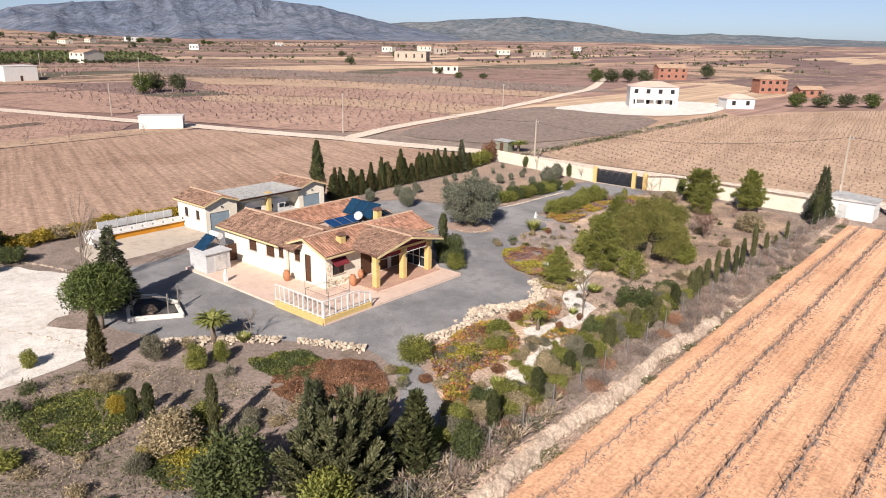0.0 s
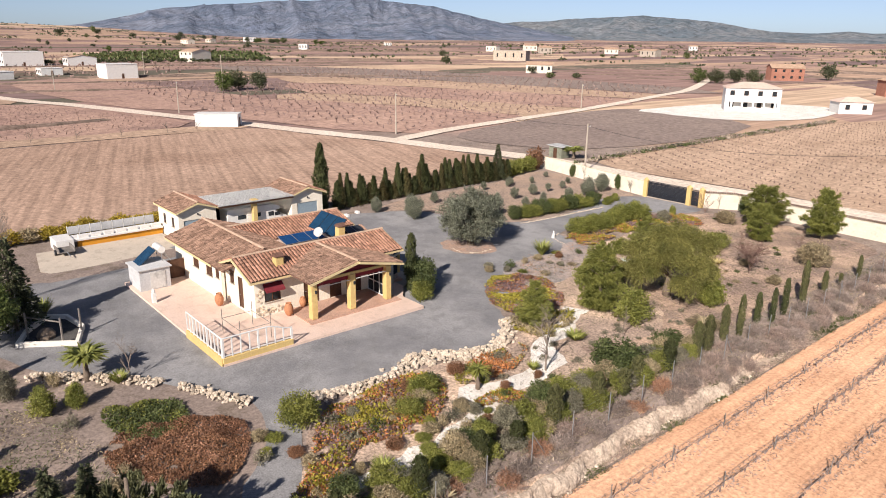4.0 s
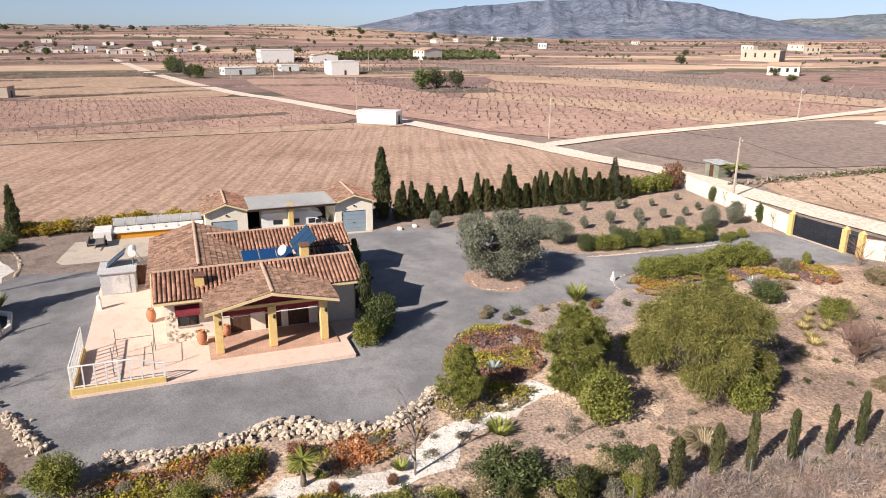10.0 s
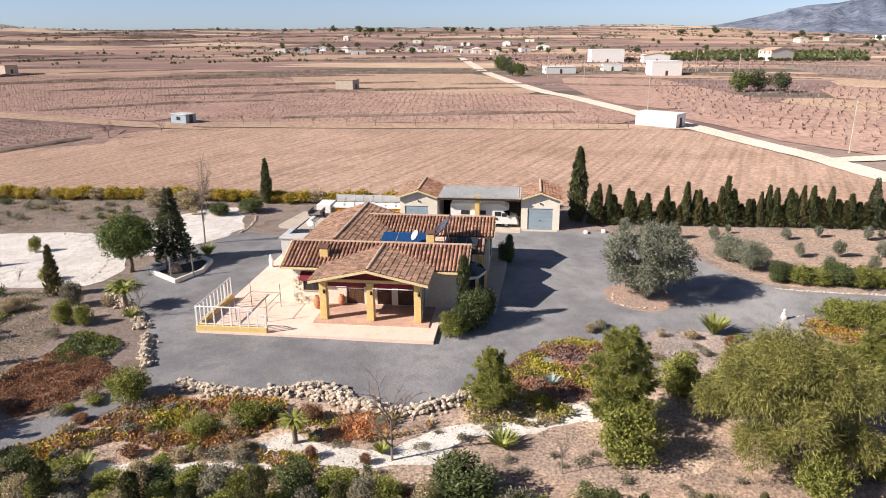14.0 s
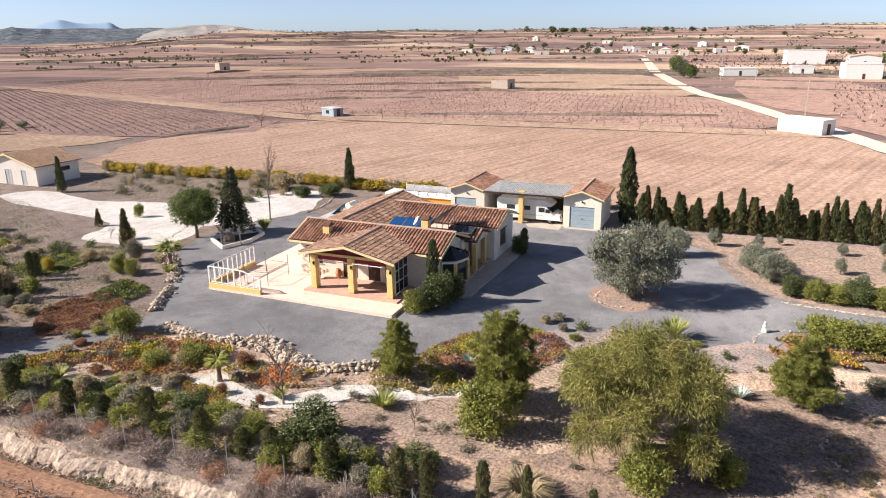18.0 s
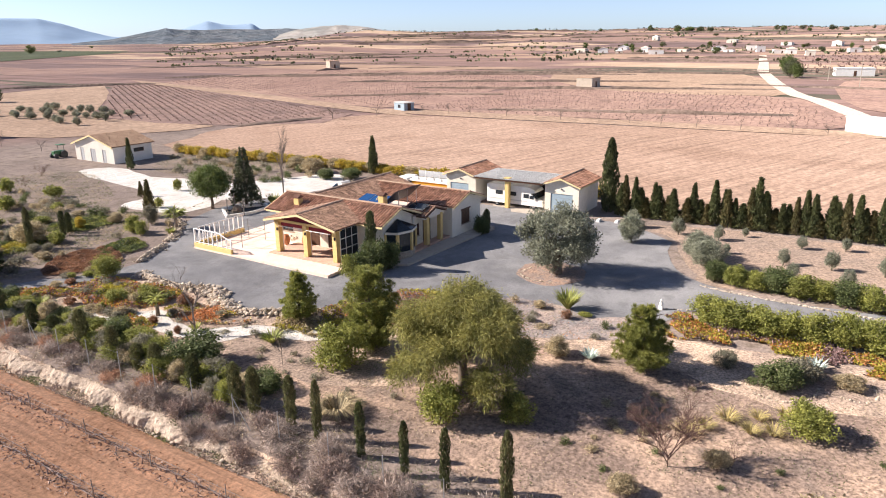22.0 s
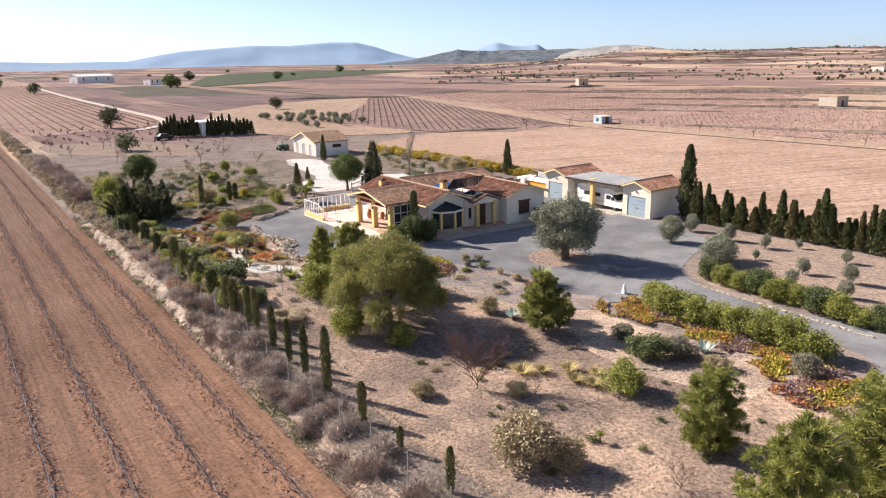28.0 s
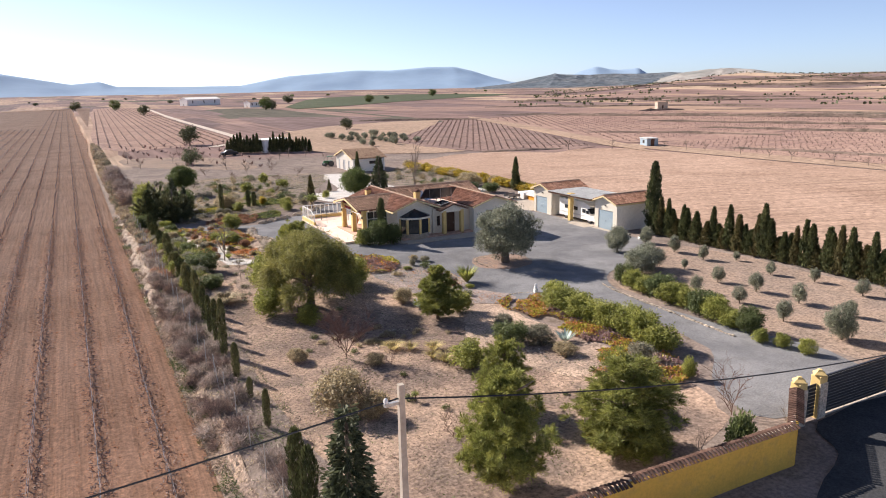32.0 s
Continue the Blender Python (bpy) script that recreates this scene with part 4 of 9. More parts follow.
# gable tops
part("gable", Geo().prism([(-43.3, 2.42), (-45.5, 3.42), (-47.9, 2.42)], 35.9, 36.15, "y"), M["render"], H)
part("gable", Geo().prism([(-43.3, 2.42), (-45.5, 3.42), (-47.75, 2.42)], 47.95, 48.2, "y"), M["render"], H)
part("gable", Geo().prism([(-52.1, 2.3), (-54.7, 3.16), (-57.4, 2.3)], 49.35, 49.6, "y"), M["render"], H)
part("gable", Geo().prism([(35.5, 2.42), (38.3, 3.36), (41.2, 2.42)], -57.4, -57.15, "x"), M["render"], H)
part("floor_slab", Geo().box(-57.2, -43.5, 36.0, 49.3, -1.0, FL - 0.01), M["brick"], H)
# roofs
slope(H, (-45.5, 35.35, 3.56), (-45.5, 48.65, 3.56), (-42.6, 35.35, 2.5), M["tile"], 1)
slope(H, (-45.5, 35.35, 3.56), (-45.5, 48.65, 3.56), (-48.4, 35.35, 2.5), M["tile"], 2)
slope(H, (-39.5, 42.3, 3.46), (-45.6, 42.3, 3.46), (-39.5, 38.3, 2.58), M["tile_old"], 3, "weathered brown barrel roof tiles")
slope(H, (-39.5, 42.3, 3.46), (-45.6, 42.3, 3.46), (-39.5, 46.3, 2.58), M["tile_old"], 4, "weathered brown barrel roof tiles")
slope(H, (-46.2, 38.3, 3.52), (-57.9, 38.3, 3.52), (-46.2, 34.9, 2.46), M["tile_old"], 5, "weathered brown barrel roof tiles")
slope(H, (-46.2, 38.3, 3.52), (-57.9, 38.3, 3.52), (-46.2, 41.5, 2.52), M["tile_old"], 6, "weathered brown barrel roof tiles")
slope(H, (-54.7, 37.5, 3.3), (-54.7, 50.0, 3.3), (-51.8, 37.5, 2.38), M["tile"], 7)
slope(H, (-54.7, 37.5, 3.3), (-54.7, 50.0, 3.3), (-57.6, 37.5, 2.38), M["tile"], 8)
for a, b in (((-45.5, 35.35, 3.6), (-45.5, 48.65, 3.6)), ((-39.5, 42.3, 3.5), (-45.3, 42.3, 3.55)), ((-46.2, 38.3, 3.58), (-57.9, 38.3, 3.58)), ((-54.7, 38.6, 3.34), (-54.7, 50.0, 3.34))):
    part("ridge_tiles", ridge_cap(a, b), M["pale_mortar"], H, "pale mortared ridge tiles")
# verge tiles and boards along the gable edges
def barge(a, b, drop=0.2, t=0.07, off=(0, 0)):
    a, b = Vector(a), Vector(b)
    d = Vector((0, 0, -drop))
    s = (b - a).cross(Vector((0, 0, 1))).normalized() * t
    vs = [tuple(q) for q in (a, b, b + d, a + d, a + s, b + s, b + d + s, a + d + s)]
    return Geo().add(vs, [(0, 1, 2, 3), (7, 6, 5, 4), (0, 4, 5, 1), (1, 5, 6, 2), (2, 6, 7, 3), (3, 7, 4, 0)])

for a, b in (((-39.46, 42.3, 3.47), (-39.46, 38.25, 2.58)), ((-39.46, 42.3, 3.47), (-39.46, 46.35, 2.58)), ((-45.5, 35.3, 3.57), (-42.55, 35.3, 2.5)), ((-45.5, 35.3, 3.57), (-48.45, 35.3, 2.5)),
             ((-45.5, 48.7, 3.57), (-42.55, 48.7, 2.5)), ((-45.5, 48.7, 3.57), (-48.45, 48.7, 2.5)), ((-54.7, 50.05, 3.31), (-51.75, 50.05, 2.38)), ((-54.7, 50.05, 3.31), (-57.65, 50.05, 2.38))):
    part("barge_board", barge(a, b, 0.17), M["trim"], H)
part("eave_board", Geo().box(-57.9, -48.4, 34.86, 34.93, 2.26, 2.42), M["trim"], H)
part("eave_board", Geo().box(-42.64, -42.58, 35.35, 48.65, 2.3, 2.46), M["trim"], H)
# courtyard roof and panels
part("flat_roof", Geo().box(-52.0, -48.1, 41.0, 48.3, 2.1, 2.3), M["paving"], H)
# porch
for y in (39.0, 42.25, 45.5):
    p = new("porch_pillar")
    p.parent = H
    part("shaft", Geo().box(-40.75, -40.25, y - 0.24, y + 0.24, FL, 2.3, 0.02), M["ochre"], p)
    part("corner_strip", Geo().box(-40.77, -40.69, y + 0.17, y + 0.26, FL, 2.3), M["white"], p, "white painted corner strip")
    part("wall_lantern", Geo().lathe([(0.0, 0), (0.07, 0.02), (0.09, 0.2), (0.05, 0.27), (0.0, 0.3)], 8, (-40.2, y + 0.1, 1.5)), M["black"], p, "black iron wall lantern")
part("beam", Geo().box(-40.7, -40.3, 38.6, 46.0, 2.3, 2.5), M["ochre"], H)
part("gable_board", Geo().prism([(38.6, 2.5), (42.3, 3.3), (46.0, 2.5)], -40.55, -40.4, "x"), M["maroon"], H, "dark maroon infill under the porch gable")
for y0, y1 in ((39.3, 42.0), (42.5, 45.2)):
    part("awning", Geo().box(-40.62, -40.52, y0, y1, 1.92, 2.3, 0.02), M["maroon"], H, "rolled maroon awning")
    part("awning_bar", Geo().tube([(-40.2, y0, 1.95), (-40.2, y1, 1.95)], [0.03, 0.03], 6), M["white"], H)
part("porch_step", Geo().box(-43.3, -39.75, 38.35, 46.3, -0.7, FL - 0.015), M["brick"], H)
gw = new("glazed_screen")
gw.parent = H
for k in range(4):
    x = -43.2 + k * 0.78
    part("mullion", Geo().box(x, x + 0.07, 45.55, 45.62, FL, 2.25), M["white"], gw)
for z in (FL, 0.5, 1.4, 2.2):
    part("rail", Geo().box(-43.2, -40.79, 45.56, 45.61, z, z + 0.07), M["white"], gw)
part("pane", Geo().box(-43.13, -40.8, 45.58, 45.59, FL + 0.08, 2.2), M["glass"], gw)
# openings
window(H, "y", -43.3, 1, 36.65, 37.95, 0.5, 1.75, "plain")
aw = part("window_awning", Geo().prism([(-43.29, 1.95), (-42.75, 1.55), (-42.72, 1.4), (-43.29, 1.75)], 36.55, 38.05, "y"), M["maroon"], H, "maroon cloth window awning")
for a, b in ((39.85, 41.15), (42.1, 43.15), (43.6, 45.0)):
    door(H, "y", -43.3, 1, a, b, FL, 1.75, M["wood"])
window(H, "x", 35.9, -1, -47.4, -46.65, 1.15, 2.05)
door(H, "x", 35.9, -1, -46.0, -45.2, FL, 2.0, M["wood"])
for a, b, z in ((-53.5, -52.35, 0.95), (-50.9, -49.7, 0.95), (-49.1, -48.4, 1.15)):
    window(H, "x", 35.5, -1, a, b, z, 2.05)
window(H, "x", 49.6, 1, -55.3, -53.75, 0.25, 1.6)
door(H, "x", 48.4, 1, -50.25, -48.95, FL - 0.05, 1.9, M["wood"], "entrance_door")
window(H, "x", 48.4, 1, -48.4, -48.0, 0.4, 1.5, "plain")
# entrance porch
for x in (-48.55, -50.75):
    part("entrance_pillar", Geo().box(x - 0.2, x + 0.2, 48.9, 49.3, -0.8, 2.1, 0.02), M["ochre"], H)
part("entrance_gable", Geo().prism([(-48.0, 2.1), (-49.65, 2.72), (-51.3, 2.1), (-51.3, 1.95), (-48.0, 1.95)], 49.05, 49.25, "y"), M["render"], H)
slope(H, (-49.65, 46.5, 2.86), (-49.65, 49.5, 2.86), (-47.9, 46.5, 2.2), M["tile_old"], 9)
slope(H, (-49.65, 46.5, 2.86), (-49.65, 49.5, 2.86), (-51.4, 46.5, 2.2), M["tile_old"], 10)
# bay window
bay = new("bay_window")
bay.parent = H
BAY = [(-43.6, 48.2), (-44.0, 49.2), (-45.3, 49.7), (-46.6, 49.2), (-47.0, 48.2)]
part("bay_base", Geo().prism(BAY, -0.9, 0.0), M["stone"], bay, "rubble stone base of the bay")
for p in BAY:
    part("bay_post", Geo().box(p[0] - 0.12, p[0] + 0.12, p[1] - 0.1, p[1] + 0.12, 0.0, 1.6, 0.01), M["ochre"], bay)
for p, q in zip(BAY, BAY[1:]):
    part("pane", Geo().prism([p, q, (q[0] * 0.99 - 0.453, q[1] - 0.06), (p[0] * 0.99 - 0.453, p[1] - 0.06)], 0.0, 1.6), M["glass"], bay)
part("bay_cornice", Geo().prism([(x + (x + 45.3) * 0.1, y + 0.12) for x, y in BAY], 1.6, 1.78), M["render"], bay)
tp = [(x + (x + 45.3) * 0.08, y + 0.1, 1.8) for x, y in BAY] + [(-45.3, 48.25, 2.55)]
part("bay_roof", Geo().add(tp, [(0, 1, 5), (1, 2, 5), (2, 3, 5), (3, 4, 5), (4, 3, 2, 1, 0)]), M["glass"], bay, "dark glazed roof of the bay")
# chimneys
for x, y, z0, z1 in ((-43.95, 38.2, 2.7, 3.75), (-47.0, 45.5, 2.7, 4.15)):
    c = new("chimney")
    c.parent = H
    part("chimney_shaft", Geo().box(x - 0.3, x + 0.3, y - 0.3, y + 0.3, z0, z1 - 0.25, 0.015), M["ochre"], c)
    part("cap", Geo().box(x - 0.36, x + 0.36, y - 0.36, y + 0.36, z1 - 0.16, z1 - 0.08, 0.01), M["channel"], c)
    part("cowl", Geo().prism([(x - 0.34, z1 - 0.08), (x, z1 + 0.12), (x + 0.34, z1 - 0.08)], y - 0.34, y + 0.34, "y"), M["channel"], c)
    for dx in (-0.22, 0.22):
        part("cap_support", Geo().box(x + dx - 0.05, x + dx + 0.05, y - 0.25, y + 0.25, z1 - 0.25, z1 - 0.16), M["ochre"], c)


def panel_rack(name, bl, br, tl, n, material, label):
    """A tilted rack of panels; corners at the lower left, lower right and upper left."""
    bl, br, tl = Vector(bl), Vector(br), Vector(tl)
    th = thing(name, label, "solar panel")
    u, v = br - bl, tl - bl
    nr = u.cross(v).normalized()
    if nr.z < 0:
        nr = -nr
    for i in range(n):
        a, b = bl + u * (i + 0.015) / n, bl + u * (i + 0.985) / n
        for m_, grow, hgt in ((M["black"] if material is M["panel"] else M["metal"], 0.0, 0.0), (material, 0.025, 0.012)):
            w = (b - a).normalized() * grow
            vv = v.normalized() * grow
            q = [a + w + vv, b - w + vv, b - w + v - vv, a + w + v - vv]
            top = [tuple(p + nr * (0.05 + hgt)) for p in q]
            bot = [tuple(p + nr * (0.0 + hgt)) for p in q]
            part("panel_frame" if grow == 0.0 else "glass_sheet", Geo().add(top + bot, [(0, 1, 2, 3), (7, 6, 5, 4), (0, 4, 5, 1), (1, 5, 6, 2), (2, 6, 7, 3), (3, 7, 4, 0)]), m_, th)
        mid = (a + b) / 2
        for f in (0.15, 0.9):
            p = mid + v * f
            part("strut", Geo().tube([tuple(p), (p.x, p.y, min(bl.z, tl.z) - 0.5)], [0.03, 0.03], 5), M["metal"], th)
    return th


panel_rack("solar_rack", (-47.5, 45.15, 3.0), (-51.6, 45.15, 3.0), (-47.5, 46.55, 4.25), 3, M["panel"], "tilted dark blue solar panels on a steel rack on the roof")
panel_rack("solar_collector", (-48.5, 41.3, 2.75), (-48.5, 45.0, 2.75), (-50.0, 41.3, 3.1), 3, M["pool_cover"], "bright blue flat solar collector on the flat roof")
panel_rack("solar_collector", (-48.3, 47.2, 2.72), (-48.3, 48.9, 2.72), (-49.4, 47.2, 3.0), 2, M["glass"], "dark solar collector above the entrance roof")

# rough stone facing at the front corner of the house
fr = random.Random(77)
for k in range(44):
    s = fr.random()
    if s < 0.55:
        q, z = fr.uniform(35.95, 36.5), FL + fr.uniform(0.0, 1.0) ** 1.3 * 2.0
    else:
        q, z = fr.uniform(36.3, 38.3), FL + fr.uniform(0.0, 0.45)
    a, b = fr.uniform(0.14, 0.3), fr.uniform(0.1, 0.2)
    part("facing_stone", Geo().prism([(q + a * math.cos(t_ * 1.047) * fr.uniform(0.35, 0.6), z + 0.08 + b * math.sin(t_ * 1.047) * fr.uniform(0.4, 0.65)) for t_ in range(6)], -43.3, -43.26 + fr.uniform(0.0, 0.05), "x"), M["facing"], H)

# satellite dish by the collector
sd = thing("satellite_dish", "small grey satellite dish on a mast", "satellite dish")
part("mast", Geo().tube([(-48.3, 44.2, 2.3), (-48.3, 44.2, 3.35)], [0.03, 0.03], 6), M["metal"], sd)
bm = Geo().lathe([(0.02, 0.0), (0.2, 0.03), (0.36, 0.10), (0.42, 0.16), (0.40, 0.165), (0.2, 0.06), (0.02, 0.03)], 18)
bm.v = [tuple(pose(-48.2, 44.2, 3.4, 58, 0, 32) @ Vector(v)) for v in bm.v]
part("dish", bm, M["sheet"], sd)

# ---- terrace ----
TZ = -0.5
tg = Geo().prism([(-37.7, 31.0), (-37.7, 46.9), (-40.3, 46.9), (-42.2, 48.4), (-43.28, 48.4), (-43.28, 35.88), (-48.3, 35.88), (-48.3, 35.48), (-57.0, 35.48), (-57.0, 31.0)][::-1], -1.0, TZ - 0.03)
terrace = solid("terrace", tg, M["paving"], "raised terrace slab round the house front", "terrace", "structure")
pav = Geo().prism([(-42.2, 48.4), (-43.4, 50.6), (-52.0, 51.0), (-57.6, 51.1), (-57.6, 49.62), (-52.08, 49.62), (-52.08, 48.42)][::-1], -1.1, -0.62)
pavement = solid("side_pavement", pav, M["concrete"], "concrete pavement along the entrance side", "pavement", "structure")

# white railing on a low ochre wall
def railing(name, a, b, drop_end):
    """Low wall with white posts and a top rail from a to b, the rail sweeping down at the end when asked."""
    a, b = Vector(a), Vector(b)
    t = thing(name, "white metal railing on a low ochre wall", "railing", "terrace railings")
    u = b - a
    L = u.length
    ang = math.degrees(math.atan2(u.y, u.x))
    m = pose(a.x, a.y, 0, 0, 0, ang)
    part("low_wall", Geo().box(0, L, -0.12, 0.12, -0.85, -0.15, 0.015, m), M["ochre"], t)
    n = max(6, int(L / 0.56))
    def top(s):
        k = s / L
        return 1.12 - (0.5 * smooth01(0.62, 1.0, k) if drop_end else 0.0)
    for i in range(n + 1):
        s = 0.06 + (L - 0.12) * i / n
        w = 0.055 if i % 4 == 0 else 0.036
        part("baluster", Geo().box(s - w, s + w, -w, w, -0.15, top(s), 0.0, m), M["white"], t)
    pts = [tuple(m @ Vector((L * k / 14, 0, top(L * k / 14) + 0.03))) for k in range(15)]
    part("top_rail", Geo().tube(pts, [0.05] * 15, 6), M["white"], t)
    part("bottom_rail", Geo().box(0.02, L - 0.02, -0.03, 0.03, -0.08, -0.02, 0.0, m), M["white"], t)
    return t


railing("terrace_railing", (-37.85, 31.0), (-37.85, 35.85), True)
railing("terrace_railing", (-37.85, 31.02), (-43.6, 31.02), False)

# thin metal frame of an awning on the terrace
fr = thing("awning_frame", "thin rusty metal frame standing on the terrace", "frame")
FP = [(-39.6, 33.0), (-42.4, 33.0), (-42.4, 35.2), (-39.6, 35.2)]
for x, y in FP:
    part("post", Geo().tube([(x, y, TZ), (x, y, 1.25)], [0.03, 0.025], 6), M["post"], fr)
for p, q in zip(FP, FP[1:] + FP[:1]):
    part("crossbar", Geo().tube([(p[0], p[1], 0.55), (q[0], q[1], 0.55)], [0.02, 0.02], 5), M["post"], fr)

JAR = [(0.12, 0), (0.24, 0.1), (0.33, 0.35), (0.35, 0.6), (0.28, 0.85), (0.2, 0.95), (0.24, 1.02), (0.2, 1.04), (0.16, 0.95)]
for x, y, s in ((-47.3, 34.9, 0.95), (-42.3, 38.0, 0.95), (-43.0, 39.55, 0.75)):
    solid("clay_jar", Geo().lathe([(r * s, z * s) for r, z in JAR], 16, (x, y, TZ + 0.0 if y < 38.3 else FL)), M["clay"], "tall terracotta storage jar standing by the house wall", "jar", group="clay jars", smooth=True)
solid("white_pedestal", Geo().box(-51.2, -50.9, 31.2, 31.5, TZ - 0.05, 0.25, 0.02).lathe([(0.1, 0.25), (0.14, 0.35), (0.1, 0.5), (0.02, 0.6)], 10, (-51.05, 31.35, 0)), M["white"], "white stone pedestal at the terrace edge", "pedestal")

# utility hut with solar water heater
hut = thing("utility_hut", "small grey-white utility hut beside the terrace", "hut")
part("wall", Geo().box(-56.6, -53.9, 31.3, 33.7, -1.0, 1.15, 0.02), M["hut_grey"], hut)
part("roof_slab", Geo().box(-56.75, -53.75, 31.15, 33.85, 1.15, 1.27, 0.02), M["hut_grey"], hut)
part("door", Geo().box(-53.9, -53.86, 32.1, 33.3, -0.45, 0.95, 0.008), M["sheet"], hut, "grey metal hut door")
heater = thing("solar_water_heater", "solar water heater with a white tank on the hut roof", "water heater")
part("tank", Geo().tube([(-56.5, 33.6, 2.25), (-55.1, 33.6, 2.25)], [0.3, 0.3], 16), M["white"], heater)
part("collector", Geo().box(-0.75, 0.75, -0.95, 0.95, -0.05, 0.05, 0.01, pose(-55.8, 32.35, 1.72, 38, 0, 0)), M["panel"], heater, "dark blue tilted collector")
for x in (-56.4, -55.2):
    for y in (31.8, 33.6):
        part("strut", Geo().tube([(x, y, 1.27), (x, y, 1.35 if y < 32 else 2.1)], [0.03, 0.03], 5), M["metal"], heater)
    part("strut", Geo().tube([(x, 33.7, 2.1), (x, 34.3, 1.2)], [0.025, 0.025], 5), M["metal"], heater)
wg = thing("wooden_gate", "dark wooden gate between hut and house", "gate")
for k in range(6):
    part("board", Geo().box(-55.6, -55.55, 33.75 + k * 0.29, 34.035 + k * 0.29, -0.5, 1.1, 0.005), M["wood"], wg)

# ---- garages and carport ----
def garage(yc, d0, d1):
    t = thing("garage", "small cream garage with a tiled gable roof", "garage", "garages")
    y0, y1, x0, x1 = yc - 1.95, yc + 1.95, -73.0, -67.3
    part("wall", wall_run("y", x1, -0.2, y0, y1, -1.6, 2.0, [(d0, d1, -1.25, 1.05)]), M["render"], t)
    part("wall", wall_run("y", x0, 0.2, y0, y1, -1.6, 2.0), M["render"], t)
    holes = [(-71.6, -70.9, 0.2, 1.2), (-69.3, -68.6, 0.2, 1.2)] if yc < 45 else []
    part("wall", wall_run("x", y0, 0.2, x0 + 0.2, x1 - 0.2, -1.6, 2.0, holes), M["render"], t)
    part("wall", wall_run("x", y1, -0.2, x0 + 0.2, x1 - 0.2, -1.6, 2.0), M["render"], t)
    for a, b, c, d in holes:
        window(t, "x", y0, -1, a, b, c, d, "plain")
    for x in (x1 - 0.2, x0):
        part("gable", Geo().prism([(y0, 2.0), (yc, 2.68), (y1, 2.0)], x, x + 0.2, "x"), M["render"], t)
    for s in (-1, 1):
        slope(t, (-66.9, yc, 2.8), (-73.3, yc, 2.8), (-66.9, yc + s * 2.25, 2.02), M["tile_old"] if s < 0 else M["tile"], int(yc) + s)
        part("barge_board", barge((-66.86, yc, 2.81), (-66.86, yc + s * 2.28, 2.02), 0.16), M["trim"], t)
        part("barge_board", barge((-73.34, yc, 2.81), (-73.34, yc + s * 2.28, 2.02), 0.16), M["trim"], t)
        part("eave_board", Geo().box(-73.3, -66.9, yc + s * 2.26 - 0.03, yc + s * 2.26 + 0.03, 1.82, 1.98), M["trim"], t)
    part("ridge_tiles", ridge_cap((-66.9, yc, 2.86), (-73.3, yc, 2.86)), M["pale_mortar"], t)
    d = new("garage_door")
    d.parent = t
    n = 5
    for k in range(n):
        z = -1.25 + 2.3 * k / n
        part("door_section", Geo().box(x1 - 0.12, x1 - 0.07, d0, d1, z + 0.006, z + 2.3 / n - 0.006, 0.006), M["garage"], d)
    part("handle", Geo().box(x1 - 0.07, x1 - 0.03, (d0 + d1) / 2 - 0.1, (d0 + d1) / 2 + 0.1, -0.25, -0.2), M["black"], d)
    part("door_sill", Geo().box(x1, x1 + 0.7, d0 - 0.5, d1 + 0.5, -1.5, -1.17, 0.01), M["concrete"], t)
    part("wall_lamp", Geo().lathe([(0.0, 0), (0.08, 0.03), (0.1, 0.14), (0.0, 0.2)], 8, (x1 + 0.08, yc, 1.5)), M["black"], t)
    return t


garage(41.45, 40.0, 42.45)
garage(54.0, 52.72, 55.27)
cp = thing("carport", "carport with a grey sheet roof between the garages", "carport")
g = Geo()
n = 72
for i in range(n):
    y = 43.45 + (52.0 - 43.45) * i / n
    w = (52.0 - 43.45) / n
    h = 0.05 if i % 2 else 0.0
    g.box(-72.3, -66.6, y, y + w, 2.12 + h, 2.15 + h)
part("roof_sheeting", g, M["sheet"], cp, "corrugated grey roof sheeting")["kind"] = "stuff"
# shade under the roof is put into this wall's colour
part("back_wall", Geo().box(-72.6, -72.4, 43.45, 52.0, -1.5, 2.1), M["dark"], cp, "back wall with the carport's shade painted into its colour")
for y in (43.6, 46.4, 49.2, 51.9):
    part("beam", Geo().box(-72.3, -66.7, y - 0.06, y + 0.06, 1.95, 2.1), M["wood"], cp)
part("front_beam", Geo().box(-66.85, -66.7, 43.45, 52.0, 1.9, 2.1, 0.01), M["wood"], cp)
pl = new("pillar")
pl.parent = cp
part("shaft", Geo().box(-67.45, -66.95, 47.32, 47.82, -1.3, 2.05, 0.03), M["ochre"], pl, "ochre painted pillar")
part("pillar_cap", Geo().box(-67.55, -66.85, 47.22, 47.92, 2.18, 2.3, 0.02), M["ochre"], pl)
part("floor", Geo().box(-72.4, -65.8, 43.45, 52.0, -1.6, -1.16, 0.01), M["concrete"], cp)

